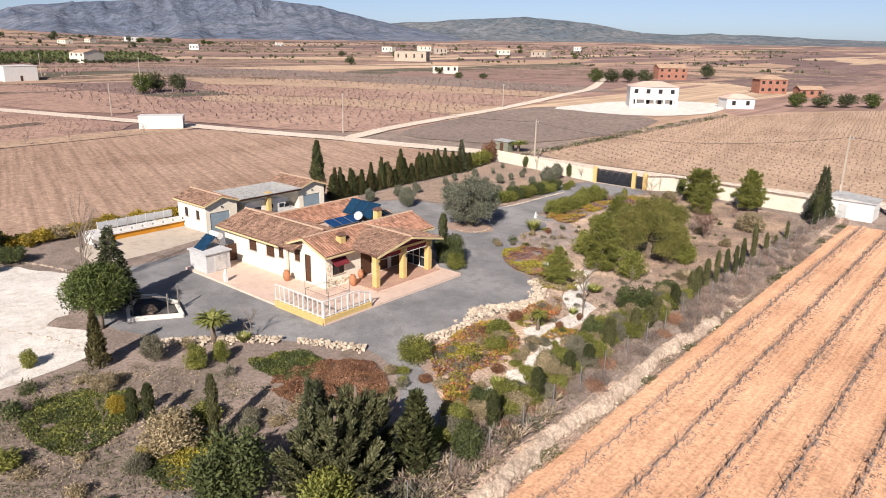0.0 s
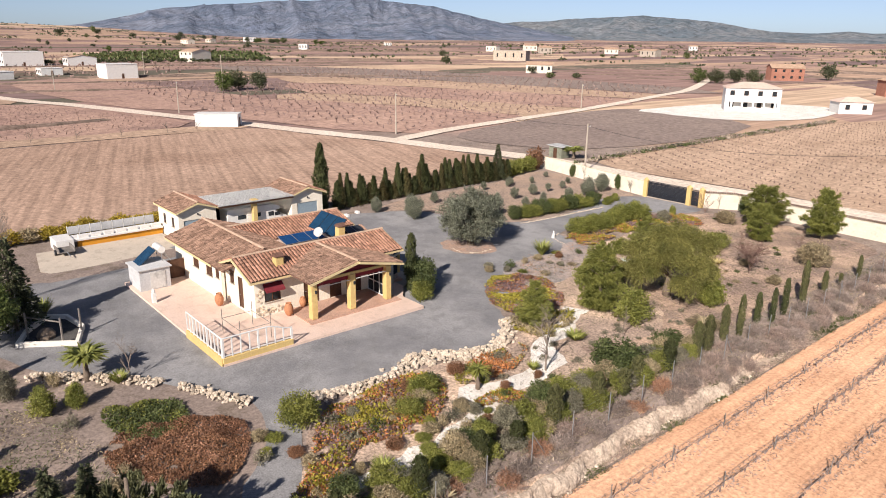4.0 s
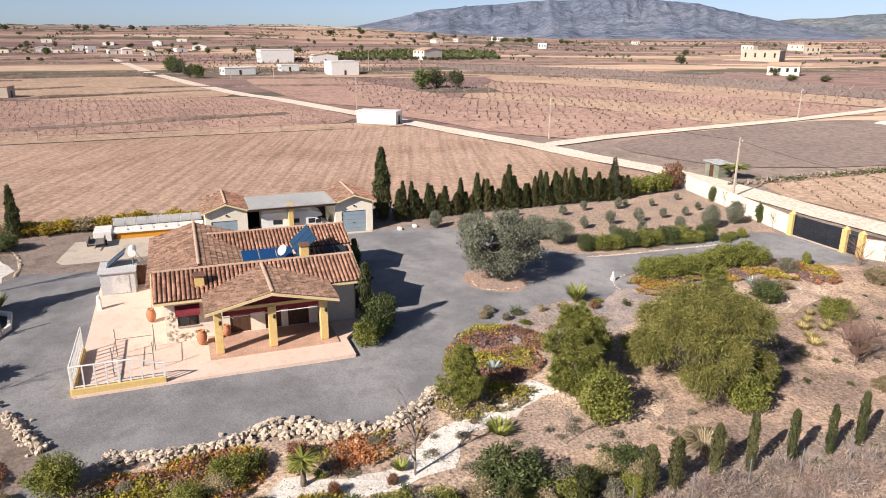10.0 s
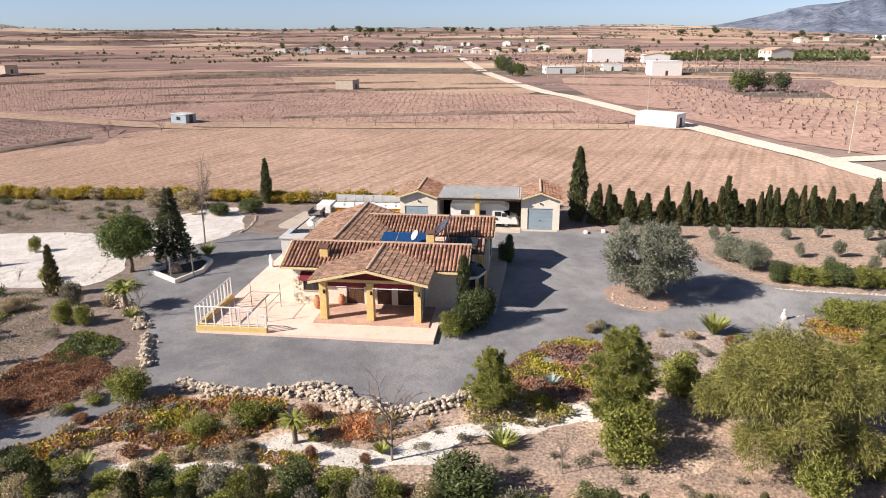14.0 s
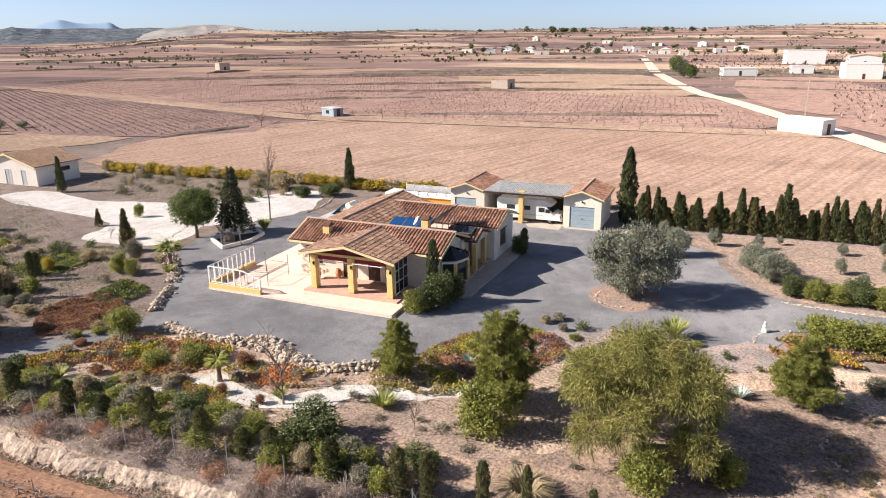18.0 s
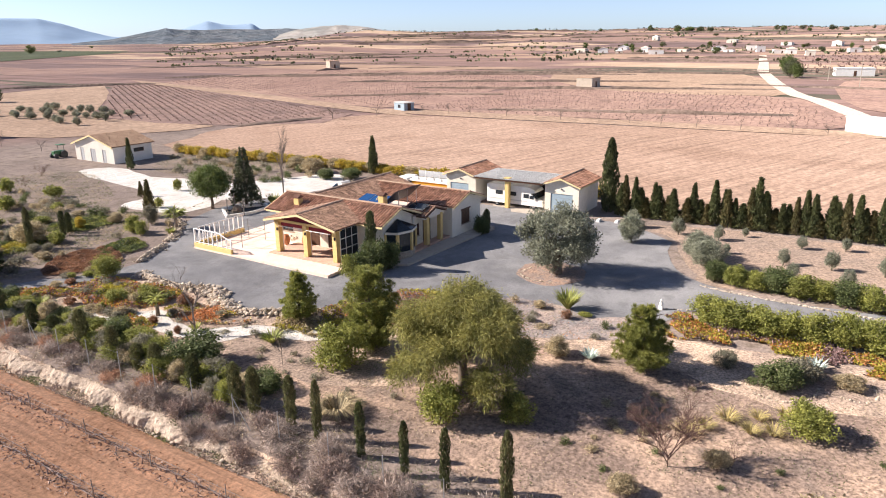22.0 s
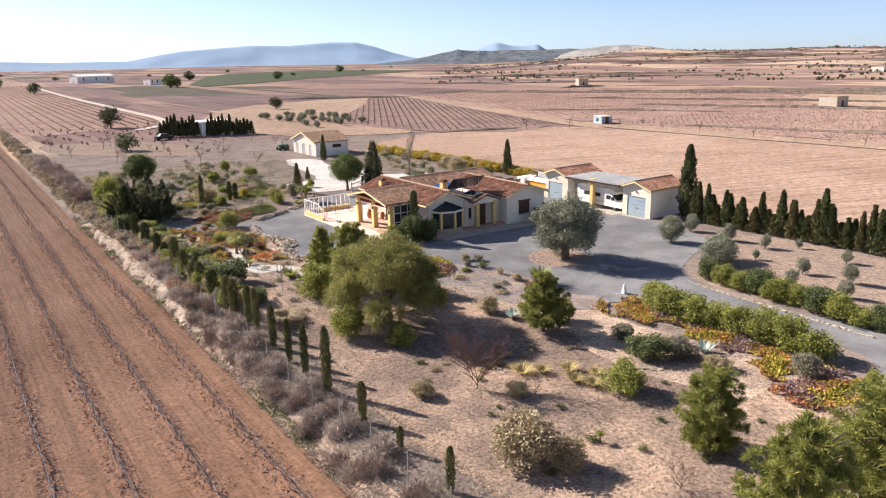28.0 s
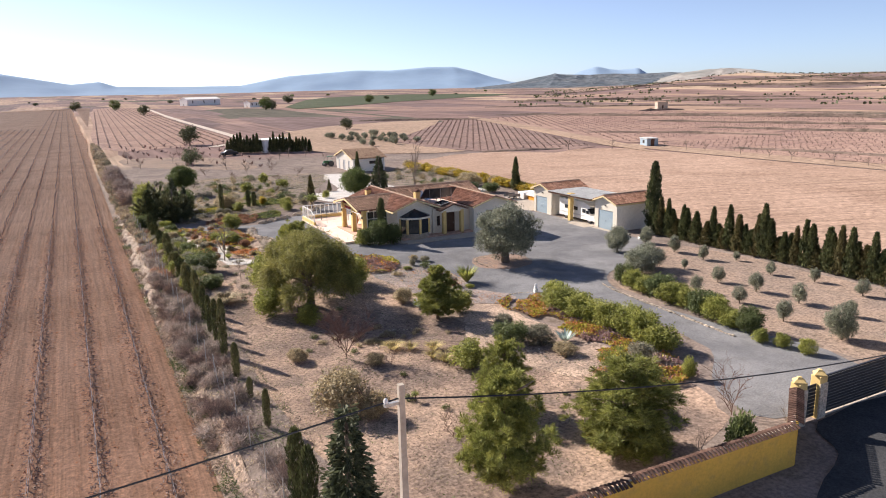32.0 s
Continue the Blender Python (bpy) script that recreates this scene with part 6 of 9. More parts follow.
def proto(kind, var):
    """Meshes of a plant, with the height and width that they are drawn at."""
    key = (kind, var)
    if key in PLANTS:
        return PLANTS[key]
    s = var * 13 + sum(map(ord, kind))
    if kind == "cypress":
        r = (3.0, 0.9, [("trunk", trunk_mesh("trunk", 0.5, 0.06, 0.0, seed=s)), ("crown", column_crown("crown", 0.9, 3.0, 2200, 0.2, M["cypress"] if var != 1 else M["cypress_brown"], s, 0.95, (0.85, 0.95, 0.75, 0.9)[var], (0.72, 0.9, 0.8, 0.75)[var]))])
    elif kind == "garden_cypress":
        r = (2.5, 0.7, [("trunk", trunk_mesh("trunk", 0.4, 0.05, 0.0, seed=s)), ("crown", column_crown("crown", 0.7, 2.5, 2400, 0.15, M["cypress_olive"] if var % 2 else M["cypress"], s, 0.2, 0.82, 0.45))])
    elif kind == "tall_cypress":
        r = (8.0, 1.9, [("trunk", trunk_mesh("trunk", 1.0, 0.14, 0.0, seed=s)), ("crown", column_crown("crown", 1.9, 8.0, 5200, 0.34, M["cypress"], s, 0.6))])
    elif kind == "fir":
        r = (6.5, 3.4, [("trunk", trunk_mesh("trunk", 6.0, 0.13, 0.0, seed=s)), ("crown", tier_crown("crown", 3.5, 6.5, 0.7, 19, 9, 70, 0.27, M["conifer"], s, 0.3))])
    elif kind == "cedar":
        r = (6.0, 6.0, [("trunk", trunk_mesh("trunk", 5.4, 0.2, 0.0, seed=s)), ("crown", juniper_crown("crown", 6.4, 6.0, 64, 15, 34, 0.3, M["silver_conifer"], s))])
    elif kind == "pine":
        r = (5.0, 3.4, [("trunk", trunk_mesh("trunk", 4.2, 0.11, 0.03, 6, 1.0, 0.3, s)), ("crown", pine_crown("crown", 3.7 if var else 4.1, 5.0, 0.3 if var else 0.55, 12, 11, 12, 62, 0.19, M["pine"], s, 0.35 if var else 0.15, 0.12, 0.62 if var else 0.85))])
    elif kind == "umbrella_pine":
        r = (4.8, 5.0, [("trunk", trunk_mesh("trunk", 2.6, 0.16, 0.03, 7, 1.5, 0.6, s)), ("crown", round_crown("crown", 5.0, 3.5, 1.3, 60, 0.72, 17000, 0.24, M["umbrella"], s, 0.15, 0.85, lw=0.3, rag=0.35))])
    elif kind == "old_olive":
        r = (5.6, 6.5, [("trunk", trunk_mesh("trunk", 2.0, 0.36, 0.06, 8, 1.9, 0.5, s)), ("crown", round_crown("crown", 6.7, 5.3, 0.45, 85, 0.72, 26000, 0.22, M["olive"], s, 0.08, 0.9, inner=0.45, lw=0.36, rag=0.3))])
    elif kind == "olive":
        r = (1.5, 1.3, [("trunk", trunk_mesh("trunk", 0.6, 0.05, 0.08, 4, 0.35, 0.5, s)), ("crown", round_crown("crown", 1.4, 1.4, 0.12, 34, 0.22, 3600, 0.12, M["olive"], s, 0.15, lw=0.28, droop=-0.4))])
    elif kind == "olive_bush":
        r = (2.7, 2.7, [("trunk", trunk_mesh("trunk", 0.9, 0.09, 0.08, 6, 0.8, 0.3, s)), ("crown", round_crown("crown", 2.7, 2.6, 0.05, 60, 0.42, 9500, 0.15, M["olive"], s, 0.25, lw=0.28, droop=-0.5))])
    elif kind == "pepper_tree":
        r = (6.0, 6.0, [("trunk", trunk_mesh("trunk", 2.6, 0.26, 0.06, 8, 1.8, 0.5, s)), ("crown", weeping_crown("crown", [(a * 1.12, b * 1.12, r * 0.86, t) for a, b, r, t in PEPPER[var % 2]], 470, 190, 0.24, M["pepper"], s, 0.13))])
    elif kind in ("shrub", "dark_shrub", "yellow_shrub", "grey_shrub", "dry_shrub", "red_shrub"):
        r = (1.8, 2.0, [("stem", trunk_mesh("stem", 0.7, 0.05, 0.1, 7, 0.6, 0.1, s)), ("crown", round_crown("crown", 2.0, 1.75, 0.02, 44, 0.34, (1400, 1400, 4800, 4800)[var % 4], (0.23, 0.23, 0.125, 0.125)[var % 4], M[kind], s, 0.15, lw=0.45))])
    elif kind == "low_shrub":
        r = (0.6, 1.1, [("crown", round_crown("crown", 1.1, 0.58, 0.0, 24, 0.2, 340, 0.16, (M["dry_shrub"], M["dark_shrub"], M["grey_shrub"])[var % 3], s, 0.1, lw=0.35))])
    elif kind == "poplar":
        r = (9.0, 3.0, [("branch_work", bare_mesh("branch_work", 9.0, 0.2, s, 5, 0.36, 3, 0.4, None, 3.4))])
    elif kind == "bare_tree":
        r = (4.8, 3.6, [("branch_work", bare_mesh("branch_work", 4.8, 0.1, s, 4, 0.5, 3, 0.42, None, 3.6))])
    elif kind == "bare_shrub":
        r = (3.6, 3.4, [("branch_work", bare_mesh("branch_work", 3.6, 0.034, s, 5 if var == 0 else 4, 0.5, 4 if var == 0 else 3, 0.14, M["red_twig"], 3.4, 3.2))])
    elif kind == "yucca":
        r = (1.3, 2.0, [("rosette", blades("rosette", 130, 1.15, 0.1, M["yucca"], s, 0.72, 0.08, 0.0, 0.2))])
    elif kind == "fan_palm":
        r = (2.6, 2.8, [("trunk", trunk_mesh("trunk", 1.2, 0.16, 0.02, seed=s)), ("frond_crown", blades("frond_crown", 130, 1.35, 0.2, M["yucca"], s, 0.55, 0.08, 1.2, 0.7))])
    elif kind == "spiky_palm":
        r = (2.0, 1.6, [("trunk", trunk_mesh("trunk", 1.2, 0.12, 0.02, seed=s)), ("rosette", blades("rosette", 90, 0.8, 0.09, M["shrub"], s, 0.1, 0.06, 1.3, 0.3))])
    elif kind == "fountain_grass":
        r = (1.4, 2.2, [("rosette", blades("rosette", 320, 1.35, 0.05, M["dry_shrub"], s, 0.7, 0.16, 0.0, 0.9))])
    elif kind == "bramble":
        r = (0.9, 2.2, [("stem_work", round_crown("stem_work", 2.2, 0.95, 0.0, 34, 0.34, 1500, 0.4, (M["bramble"], M["litter"], M["rust_brush"])[var], s, 0.1, lw=0.075, rag=0.7))])
    elif kind == "agave":
        r = (0.8, 1.3, [("rosette", blades("rosette", 40, 0.85, 0.15, M["agave"], s, 0.7, 0.08, 0.0, 0.1))])
    elif kind == "grass_tuft":
        r = (1.0, 1.2, [("rosette", blades("rosette", 130, 0.95, 0.035, M["straw"], s, 0.75, 0.14, 0.0, 0.6))])
    PLANTS[key] = r
    return r


PLANT_NO = [0]


def plant(kind, x, y, h, w, label, category, group="", var=None, sink=0.0):
    PLANT_NO[0] += 1
    k = PLANT_NO[0]
    var = k % 2 if var is None else var
    h0, w0, parts = proto(kind, var)
    s = Matrix.Diagonal((w / w0, w / w0, h / h0, 1))
    t = thing(kind, label, category, group, pose(x, y, gz(x, y) + 0.03 - sink, 0, 0, (k * 67) % 360) @ s)
    for name, me in parts:
        part(name, me, None, t)
    return t


R0 = random.Random(5)
# cypress hedge between grove and ploughed field
for k in range(45):
    y = 59.6 + k * 0.68
    if 65.7 < y < 66.4:
        continue
    h = R0.uniform(2.1, 4.3) + (1.9 if k in (20, 31) else 0.6 if k in (1, 8, 14, 27, 36) else 0)
    plant("cypress", -70.1 - 0.035 * (y - 60) + R0.uniform(-0.15, 0.15), y + R0.uniform(-0.2, 0.2), h, R0.uniform(1.1, 1.65), "dark green cypress in a tall boundary hedge", "cypress", "boundary cypress hedge", k % 3)
plant("tall_cypress", -70.9, 58.0, 8.1, 1.75, "tall dark green columnar cypress beside the garage", "cypress")
plant("cypress", -76.0, 21.8, 5.3, 1.5, "dark cypress at the edge of the ploughed field", "cypress")
plant("cypress", -43.3, 17.0, 4.0, 1.35, "dark cypress beside the white gravel court", "cypress")
plant("cypress", -62.5, -14.3, 4.7, 1.2, "slim cypress beside the guest house", "cypress")
plant("cypress", -49.6, 6.5, 1.9, 0.8, "short dark cypress beside the white track", "cypress")
plant("garden_cypress", -41.3, 48.5, 4.9, 0.75, "slim tall cypress beside the porch", "cypress", "", 0)
plant("garden_cypress", -55.8, 51.2, 2.4, 0.6, "small dark cypress by the house gable", "cypress", "", 0)
for x, y, h in ((-34.4, 15.8, 2.5), (-30.4, 17.3, 3.9), (-35.3, 15.3, 2.1)):
    plant("garden_cypress", x, y, h, 0.55, "thin upright cypress in the lower garden", "cypress", "lower garden cypresses")
for y, h, w in ((28.1, 2.4, 1.0), (32.5, 2.2, 1.1), (36.4, 1.9, 1.0), (38.9, 1.5, 1.0), (41.9, 2.4, 1.1), (45.4, 2.1, 1.0), (47.8, 1.6, 1.0), (49.3, 1.9, 1.0), (52.6, 2.1, 1.05), (55.9, 2.4, 0.95), (57.3, 2.5, 0.9),
                (59.7, 2.6, 0.75), (61.6, 3.0, 0.6), (64.2, 2.7, 0.6), (66.7, 2.6, 0.55), (68.8, 2.9, 0.6), (71.8, 3.7, 0.7), (75.8, 2.1, 0.6), (79.3, 1.2, 0.45), (83.3, 2.0, 0.5)):
    plant("garden_cypress", -20.25 + R0.uniform(-0.15, 0.15), y, h * 1.06, w * 0.66 if w > 0.8 else w * 0.68, "columnar cypress along the vineyard fence", "cypress", "fence cypresses", (2 if w >= 0.9 else 0) + int(y) % 2)
for y, h in ((91.7, 4.0), (93.5, 4.1)):
    plant("garden_cypress", -19.4, y, h, 0.62, "slim dark cypress near the boundary wall", "cypress", "fence cypresses", 0)
plant("fir", -20.0, 96.4, 6.8, 3.4, "dark conifer at the corner by the white shed", "conifer", "", 1)
plant("fir", -52.0, 22.3, 6.7, 3.5, "dark fir tree beside the gravel drive", "fir")
plant("fir", -71.0, 87.6, 5.3, 2.2, "pointed conifer in the boundary hedge", "conifer", "", 1)
# lower garden group under the first stretch of the flight
plant("cedar", -21.9, 18.4, 5.0, 5.4, "broad spreading olive-green juniper in the lower garden", "conifer", "", 0)
plant("cedar", -23.6, 21.2, 4.8, 4.8, "feathery spreading juniper in the lower garden", "conifer", "", 1)
plant("cypress", -20.6, 22.4, 4.6, 2.4, "dark conifer in the lower garden group", "conifer", "", 2)
plant("shrub", -20.4, 16.6, 3.4, 3.4, "yellow-green bush in front of the conifers", "shrub", "", 2)
plant("dark_shrub", -25.4, 15.0, 3.6, 4.0, "dense dark green shrub beside the conifers", "shrub", "", 3)
plant("dark_shrub", -19.6, 25.2, 2.2, 2.0, "dark green shrub by the fence", "shrub", "", 2)
plant("fir", -24.0, 18.7, 5.6, 2.3, "dark pointed conifer in the lower garden group", "conifer", "", 0)
plant("fir", -25.2, 20.2, 4.5, 2.0, "dark pointed conifer in the lower garden group", "conifer", "", 1)
plant("umbrella_pine", -28.4, -4.9, 4.9, 5.0, "round dense green tree in the western garden", "tree")
plant("shrub", -21.6, 7.0, 4.2, 3.8, "tall yellow-green bush at the fence end", "shrub", "", 3)
plant("umbrella_pine", -49.2, 19.9, 4.9, 5.1, "round-headed umbrella pine on a bare trunk", "pine tree")
plant("poplar", -57.7, 22.4, 9.0, 3.0, "tall leafless poplar at the drive edge", "bare tree")
plant("bare_tree", -39.7, 26.0, 3.1, 1.9, "leafless young tree beside the drive", "bare tree")
plant("bare_tree", -25.1, 46.6, 4.9, 3.9, "leafless grey tree beside the white path", "bare tree", "", 0)
plant("bare_tree", -25.0, 54.5, 2.5, 1.2, "thin leafless sapling in the rockery", "bare tree", "", 1)
plant("bare_tree", -35.9, 13.9, 2.4, 1.2, "staked leafless sapling in the green mat", "bare tree", "", 0)
plant("bare_shrub", -27.0, 76.5, 3.9, 4.6, "leafless reddish shrub in the dry garden", "bare shrub", "", 0)
plant("bare_shrub", -46.0, 12.0, 1.5, 1.2, "leafless low shrub at the court edge", "bare shrub", "", 1)
plant("fan_palm", -41.2, 24.0, 3.3, 3.2, "low fan palm in a stone-edged bed", "palm")
plant("yucca", -39.6, 25.3, 1.2, 1.4, "green spiky yucca beside the palm", "yucca")
plant("yucca", -54.0, 24.4, 1.9, 1.9, "bright spiky yucca by the pond", "yucca")
plant("spiky_palm", -26.0, 41.6, 2.2, 1.8, "dark spiky palm in the rockery", "palm")
plant("yucca", -25.6, 46.0, 0.9, 1.1, "bright yellow-green agave beside the bare tree", "agave")
plant("yucca", -26.9, 51.7, 1.1, 1.9, "green yucca beside the white path", "yucca")
plant("yucca", -22.9, 32.4, 1.1, 1.5, "green yucca beside the white path", "yucca")
plant("yucca", -42.2, 65.3, 2.2, 2.4, "green yucca clump beside the drive", "yucca")
plant("fountain_grass", -22.4, 60.9, 1.7, 2.6, "dry tan fountain grass beside the fence", "grass")
plant("agave", -40.8, 81.2, 0.95, 1.4, "blue-green agave beside the shrubs", "agave")
plant("agave", -35.6, 69.5, 0.8, 1.3, "grey agave on bare soil", "agave")
plant("agave", -33.3, 54.3, 0.8, 1.1, "blue agave in the iceplant bed", "agave")
plant("spiky_palm", -28.1, 84.4, 0.8, 0.6, "tiny young palm on bare soil", "palm")
plant("pine", -30.2, 51.0, 3.9, 2.6, "small bright green pine beside the drive", "pine tree", "garden pines", 0)
plant("pine", -29.5, 57.6, 5.7, 4.2, "bushy green pine in the rockery", "pine tree", "garden pines", 1)
plant("pine", -35.6, 72.6, 4.5, 3.5, "young pine with a slim bare trunk", "pine tree", "garden pines", 0)
plant("pine", -31.7, 87.8, 4.3, 3.5, "bushy young pine near the gate", "pine tree", "gate pines", 1)
plant("pine", -27.8, 94.0, 6.0, 4.2, "tall green pine beside the boundary wall", "pine tree", "gate pines", 0)
plant("pine", -34.4, 94.2, 5.0, 5.8, "broad green pine beside the boundary wall", "pine tree", "gate pines", 1)
plant("pepper_tree", -28.2, 65.0, 6.2, 7.0, "large weeping yellow-green pepper tree", "pepper tree", "", 0)
plant("old_olive", -48.5, 61.7, 5.7, 6.6, "big old grey-green olive tree in a ring of earth", "olive tree")
for x, y, h, w, lb in ((-60.5, 63.9, 2.8, 2.7, "olive_bush"), (-58.4, 70.4, 2.5, 3.3, "olive_bush"), (-56.3, 71.6, 2.6, 3.5, "olive_bush"), (-56.5, 90.3, 2.6, 2.4, "olive_bush"), (-57.0, 94.0, 2.7, 2.2, "olive_bush"), (-65.8, 62.3, 1.9, 1.6, "olive_bush")):
    plant(lb, x, y, h, w, "bushy grey-green olive at the grove edge", "olive tree", "grove olives")
for x, y, h in ((-65.1, 67.0, 1.7), (-61.1, 72.2, 0.9), (-65.1, 70.7, 1.4), (-56.4, 78.0, 1.4), (-60.1, 76.9, 1.4), (-67.4, 72.6, 0.9), (-56.9, 81.8, 1.4), (-60.5, 80.4, 1.6), (-65.8, 77.6, 1.2), (-56.3, 86.1, 1.6), (-60.7, 84.1, 1.6), (-66.9, 81.0, 1.2),
                (-66.5, 85.4, 1.4), (-61.3, 87.8, 1.2), (-67.4, 87.0, 0.9), (-66.4, 90.0, 1.0), (-68.1, 95.0, 0.9), (-63.1, 94.1, 1.0), (-61.5, 91.0, 1.1)):
    plant("olive", x, y, h * 1.05, h * 0.74, "young olive tree in the grove", "olive tree", "grove olives")
# clipped hedges along the drive
for k in range(8):
    plant("shrub", -44.8 - 0.02 * (k - 2) ** 2 + R0.uniform(-0.35, 0.35), 74.3 + k * 1.62, R0.uniform(1.9, 2.9), R0.uniform(2.4, 3.4), "leafy green oleander in the drive hedge", "shrub", "drive hedge", 2 + k % 2)
for k in range(10):
    plant("shrub" if k % 3 else "dark_shrub", -53.2 + 0.07 * k + R0.uniform(-0.25, 0.25), 72.9 + k * 1.5, R0.uniform(1.4, 2.3), R0.uniform(2.0, 2.9), "leafy green shrub in the grove hedge", "shrub", "grove hedge", 2 + k % 2)
for x, y, h in ((-51.6, 87.9, 1.0), (-52.1, 89.2, 0.95), (-52.4, 90.8, 1.1)):
    plant("shrub", x, y, h, 1.25, "small yellow-green shrub beside the drive", "shrub", "drive edge shrubs", 2)
# yellow boundary hedge
for k in range(44):
    y = -21 + k * 1.75
    if y > 57:
        break
    plant("yellow_shrub" if k % 4 else "dry_shrub", -76.6 + R0.uniform(-0.3, 0.3), y, R0.uniform(1.3, 1.8), R0.uniform(2.2, 2.7), "yellowing shrub in the field boundary hedge", "shrub", "field boundary hedge")
for k in range(5):
    plant("shrub", -71.8 - 0.35 * k, 90.2 + k * 1.7, 2.4, 2.6, "bright green laurel in the corner hedge", "shrub", "corner hedge")
plant("red_shrub", -73.6, 98.6, 3.6, 3.0, "red-brown leafy bush at the wall corner", "shrub")
S = [("shrub", -33.3, 61.2, 2.6, 2.9, "rounded olive-green shrub behind the pines"), ("shrub", -28.9, 31.3, 2.1, 2.5, "rounded dark green shrub beside the drive"), ("shrub", -26.4, 57.7, 2.9, 3.2, "rounded green shrub in the rockery"), ("shrub", -24.8, 65.7, 2.5, 2.5, "round leafy shrub under the pepper tree"),
     ("shrub", -26.9, 68.9, 1.7, 2.1, "low green shrub on bare soil"), ("shrub", -37.8, 71.9, 1.9, 2.2, "green shrub beside the young pine"), ("dry_shrub", -35.1, 67.6, 1.2, 1.7, "dry brown shrub on bare soil"),
     ("dry_shrub", -24.2, 83.4, 2.4, 3.4, "large dry brown shrub near the fence"), ("dry_shrub", -24.1, 75.3, 0.9, 1.5, "low dry tuft of shrub"), ("dark_shrub", -37.4, 79.6, 1.6, 2.6, "low dark green shrub in a stone ring"),
     ("grey_shrub", -39.1, 80.7, 1.4, 2.3, "grey-leaved shrub beside the agave"), ("grey_shrub", -38.8, 76.6, 1.0, 1.7, "small grey shrub on pale soil"), ("shrub", -33.0, 81.6, 1.8, 2.7, "low green shrub among straw grass"),
     ("dry_shrub", -39.4, 83.0, 0.8, 1.8, "low dry shrub in a stone ring"), ("grey_shrub", -42.4, 86.6, 1.4, 1.9, "grey-green shrub beside the drive hedge"), ("shrub", -43.3, 89.7, 1.4, 0.9, "slim green shrub beside the drive"),
     ("dark_shrub", -22.5, 50.2, 2.1, 3.7, "broad dark shrub beside the fence"), ("dark_shrub", -39.9, 48.5, 2.0, 2.0, "dark green bush beside the porch"), ("shrub", -39.2, 48.0, 1.8, 2.0, "olive-green bush beside the porch"),
     ("dark_shrub", -42.0, 49.6, 2.5, 2.3, "dark green bush in front of the bay window"), ("dark_shrub", -40.6, 49.3, 3.0, 2.7, "dense dark bush beside the porch"), ("dark_shrub", -55.2, 51.0, 2.0, 1.7, "dark bush by the house gable"),
     ("shrub", -38.4, 21.0, 1.8, 1.7, "bright green shrub in the stone bed"), ("grey_shrub", -41.4, 19.7, 2.0, 1.8, "grey-green young olive shrub"), ("shrub", -38.2, 22.7, 1.6, 1.3, "green shrub beside the drive"),
     ("grey_shrub", -30.7, 13.2, 1.1, 1.4, "small grey shrub on bare soil"), ("dry_shrub", -40.0, 15.9, 1.1, 1.8, "dry brown shrub at the court edge"), ("dry_shrub", -31.4, 15.4, 2.2, 3.2, "large dry brown shrub in the lower garden"),
     ("yellow_shrub", -36.6, 15.0, 1.4, 1.2, "yellow-green shrub by the green mat"), ("dark_shrub", -71.5, 21.4, 1.7, 3.2, "dark shrub beside the cypress"), ("dark_shrub", -69.6, 18.6, 1.5, 2.8, "dark shrub at the court edge"),
     ("dry_shrub", -72.5, 13.5, 2.2, 3.8, "leafless brown bush at the court edge"), ("dry_shrub", -73.5, 9.5, 1.8, 3.2, "brown bush by the field boundary"), ("shrub", -26.2, 36.6, 1.1, 1.8, "olive-green shrub in the rockery"),
     ("shrub", -27.4, 38.6, 1.3, 2.2, "olive-green shrub in the rockery"), ("red_shrub", -28.2, 41.8, 0.9, 1.4, "rust-red low shrub by the stones"), ("dry_shrub", -26.8, 38.0, 0.8, 1.6, "dry brown shrub in the rockery"),
     ("dry_shrub", -28.2, 78.4, 0.8, 1.4, "dry brown low shrub"), ("dry_shrub", -25.4, 85.0, 1.5, 2.0, "dry bush with bare stems"), ("dry_shrub", -37.5, 91.5, 1.6, 2.4, "dry leafless bush beside the gate"),
     ("bare_shrub", -29.0, 79.0, 1.2, 1.6, "leafless low shrub on bare soil"), ("bare_shrub", -41.6, 94.2, 3.0, 3.6, "leafless reddish bush by the gate"), ("bare_shrub", -28.0, 89.0, 1.8, 2.2, "leafless thin shrub near the fence"), ("bare_shrub", -25.3, 84.6, 2.0, 2.2, "leafless thin shrub near the fence")]
for k, (kind, x, y, h, w, lb) in enumerate(S):
    plant(kind, x, y, h, w, lb, "shrub", "", 2 + k % 2)
# fence-side shrubs above the bank
for k in range(25):
    y = 25 + k * 1.3 + R0.uniform(-0.5, 0.5)
    plant(("shrub", "grey_shrub", "shrub", "dry_shrub", "dark_shrub")[k % 5], -21.7 + R0.uniform(-0.6, 0.5), y, R0.uniform(0.9, 1.7), R0.uniform(1.6, 2.5), "leafy green shrub along the vineyard fence", "shrub", "fence shrubs", 2 + k % 2)
for k, (x, y) in enumerate(((-31.2, 77.2), (-31.8, 79.2), (-32.5, 78.0), (-33.4, 79.3), (-30.2, 76.6), (-32.2, 80.2), (-34.2, 80.4))):
    plant("grass_tuft", x, y, R0.uniform(0.7, 1.0), R0.uniform(0.8, 1.3), "tuft of straw-yellow ornamental grass", "grass", "straw grasses")
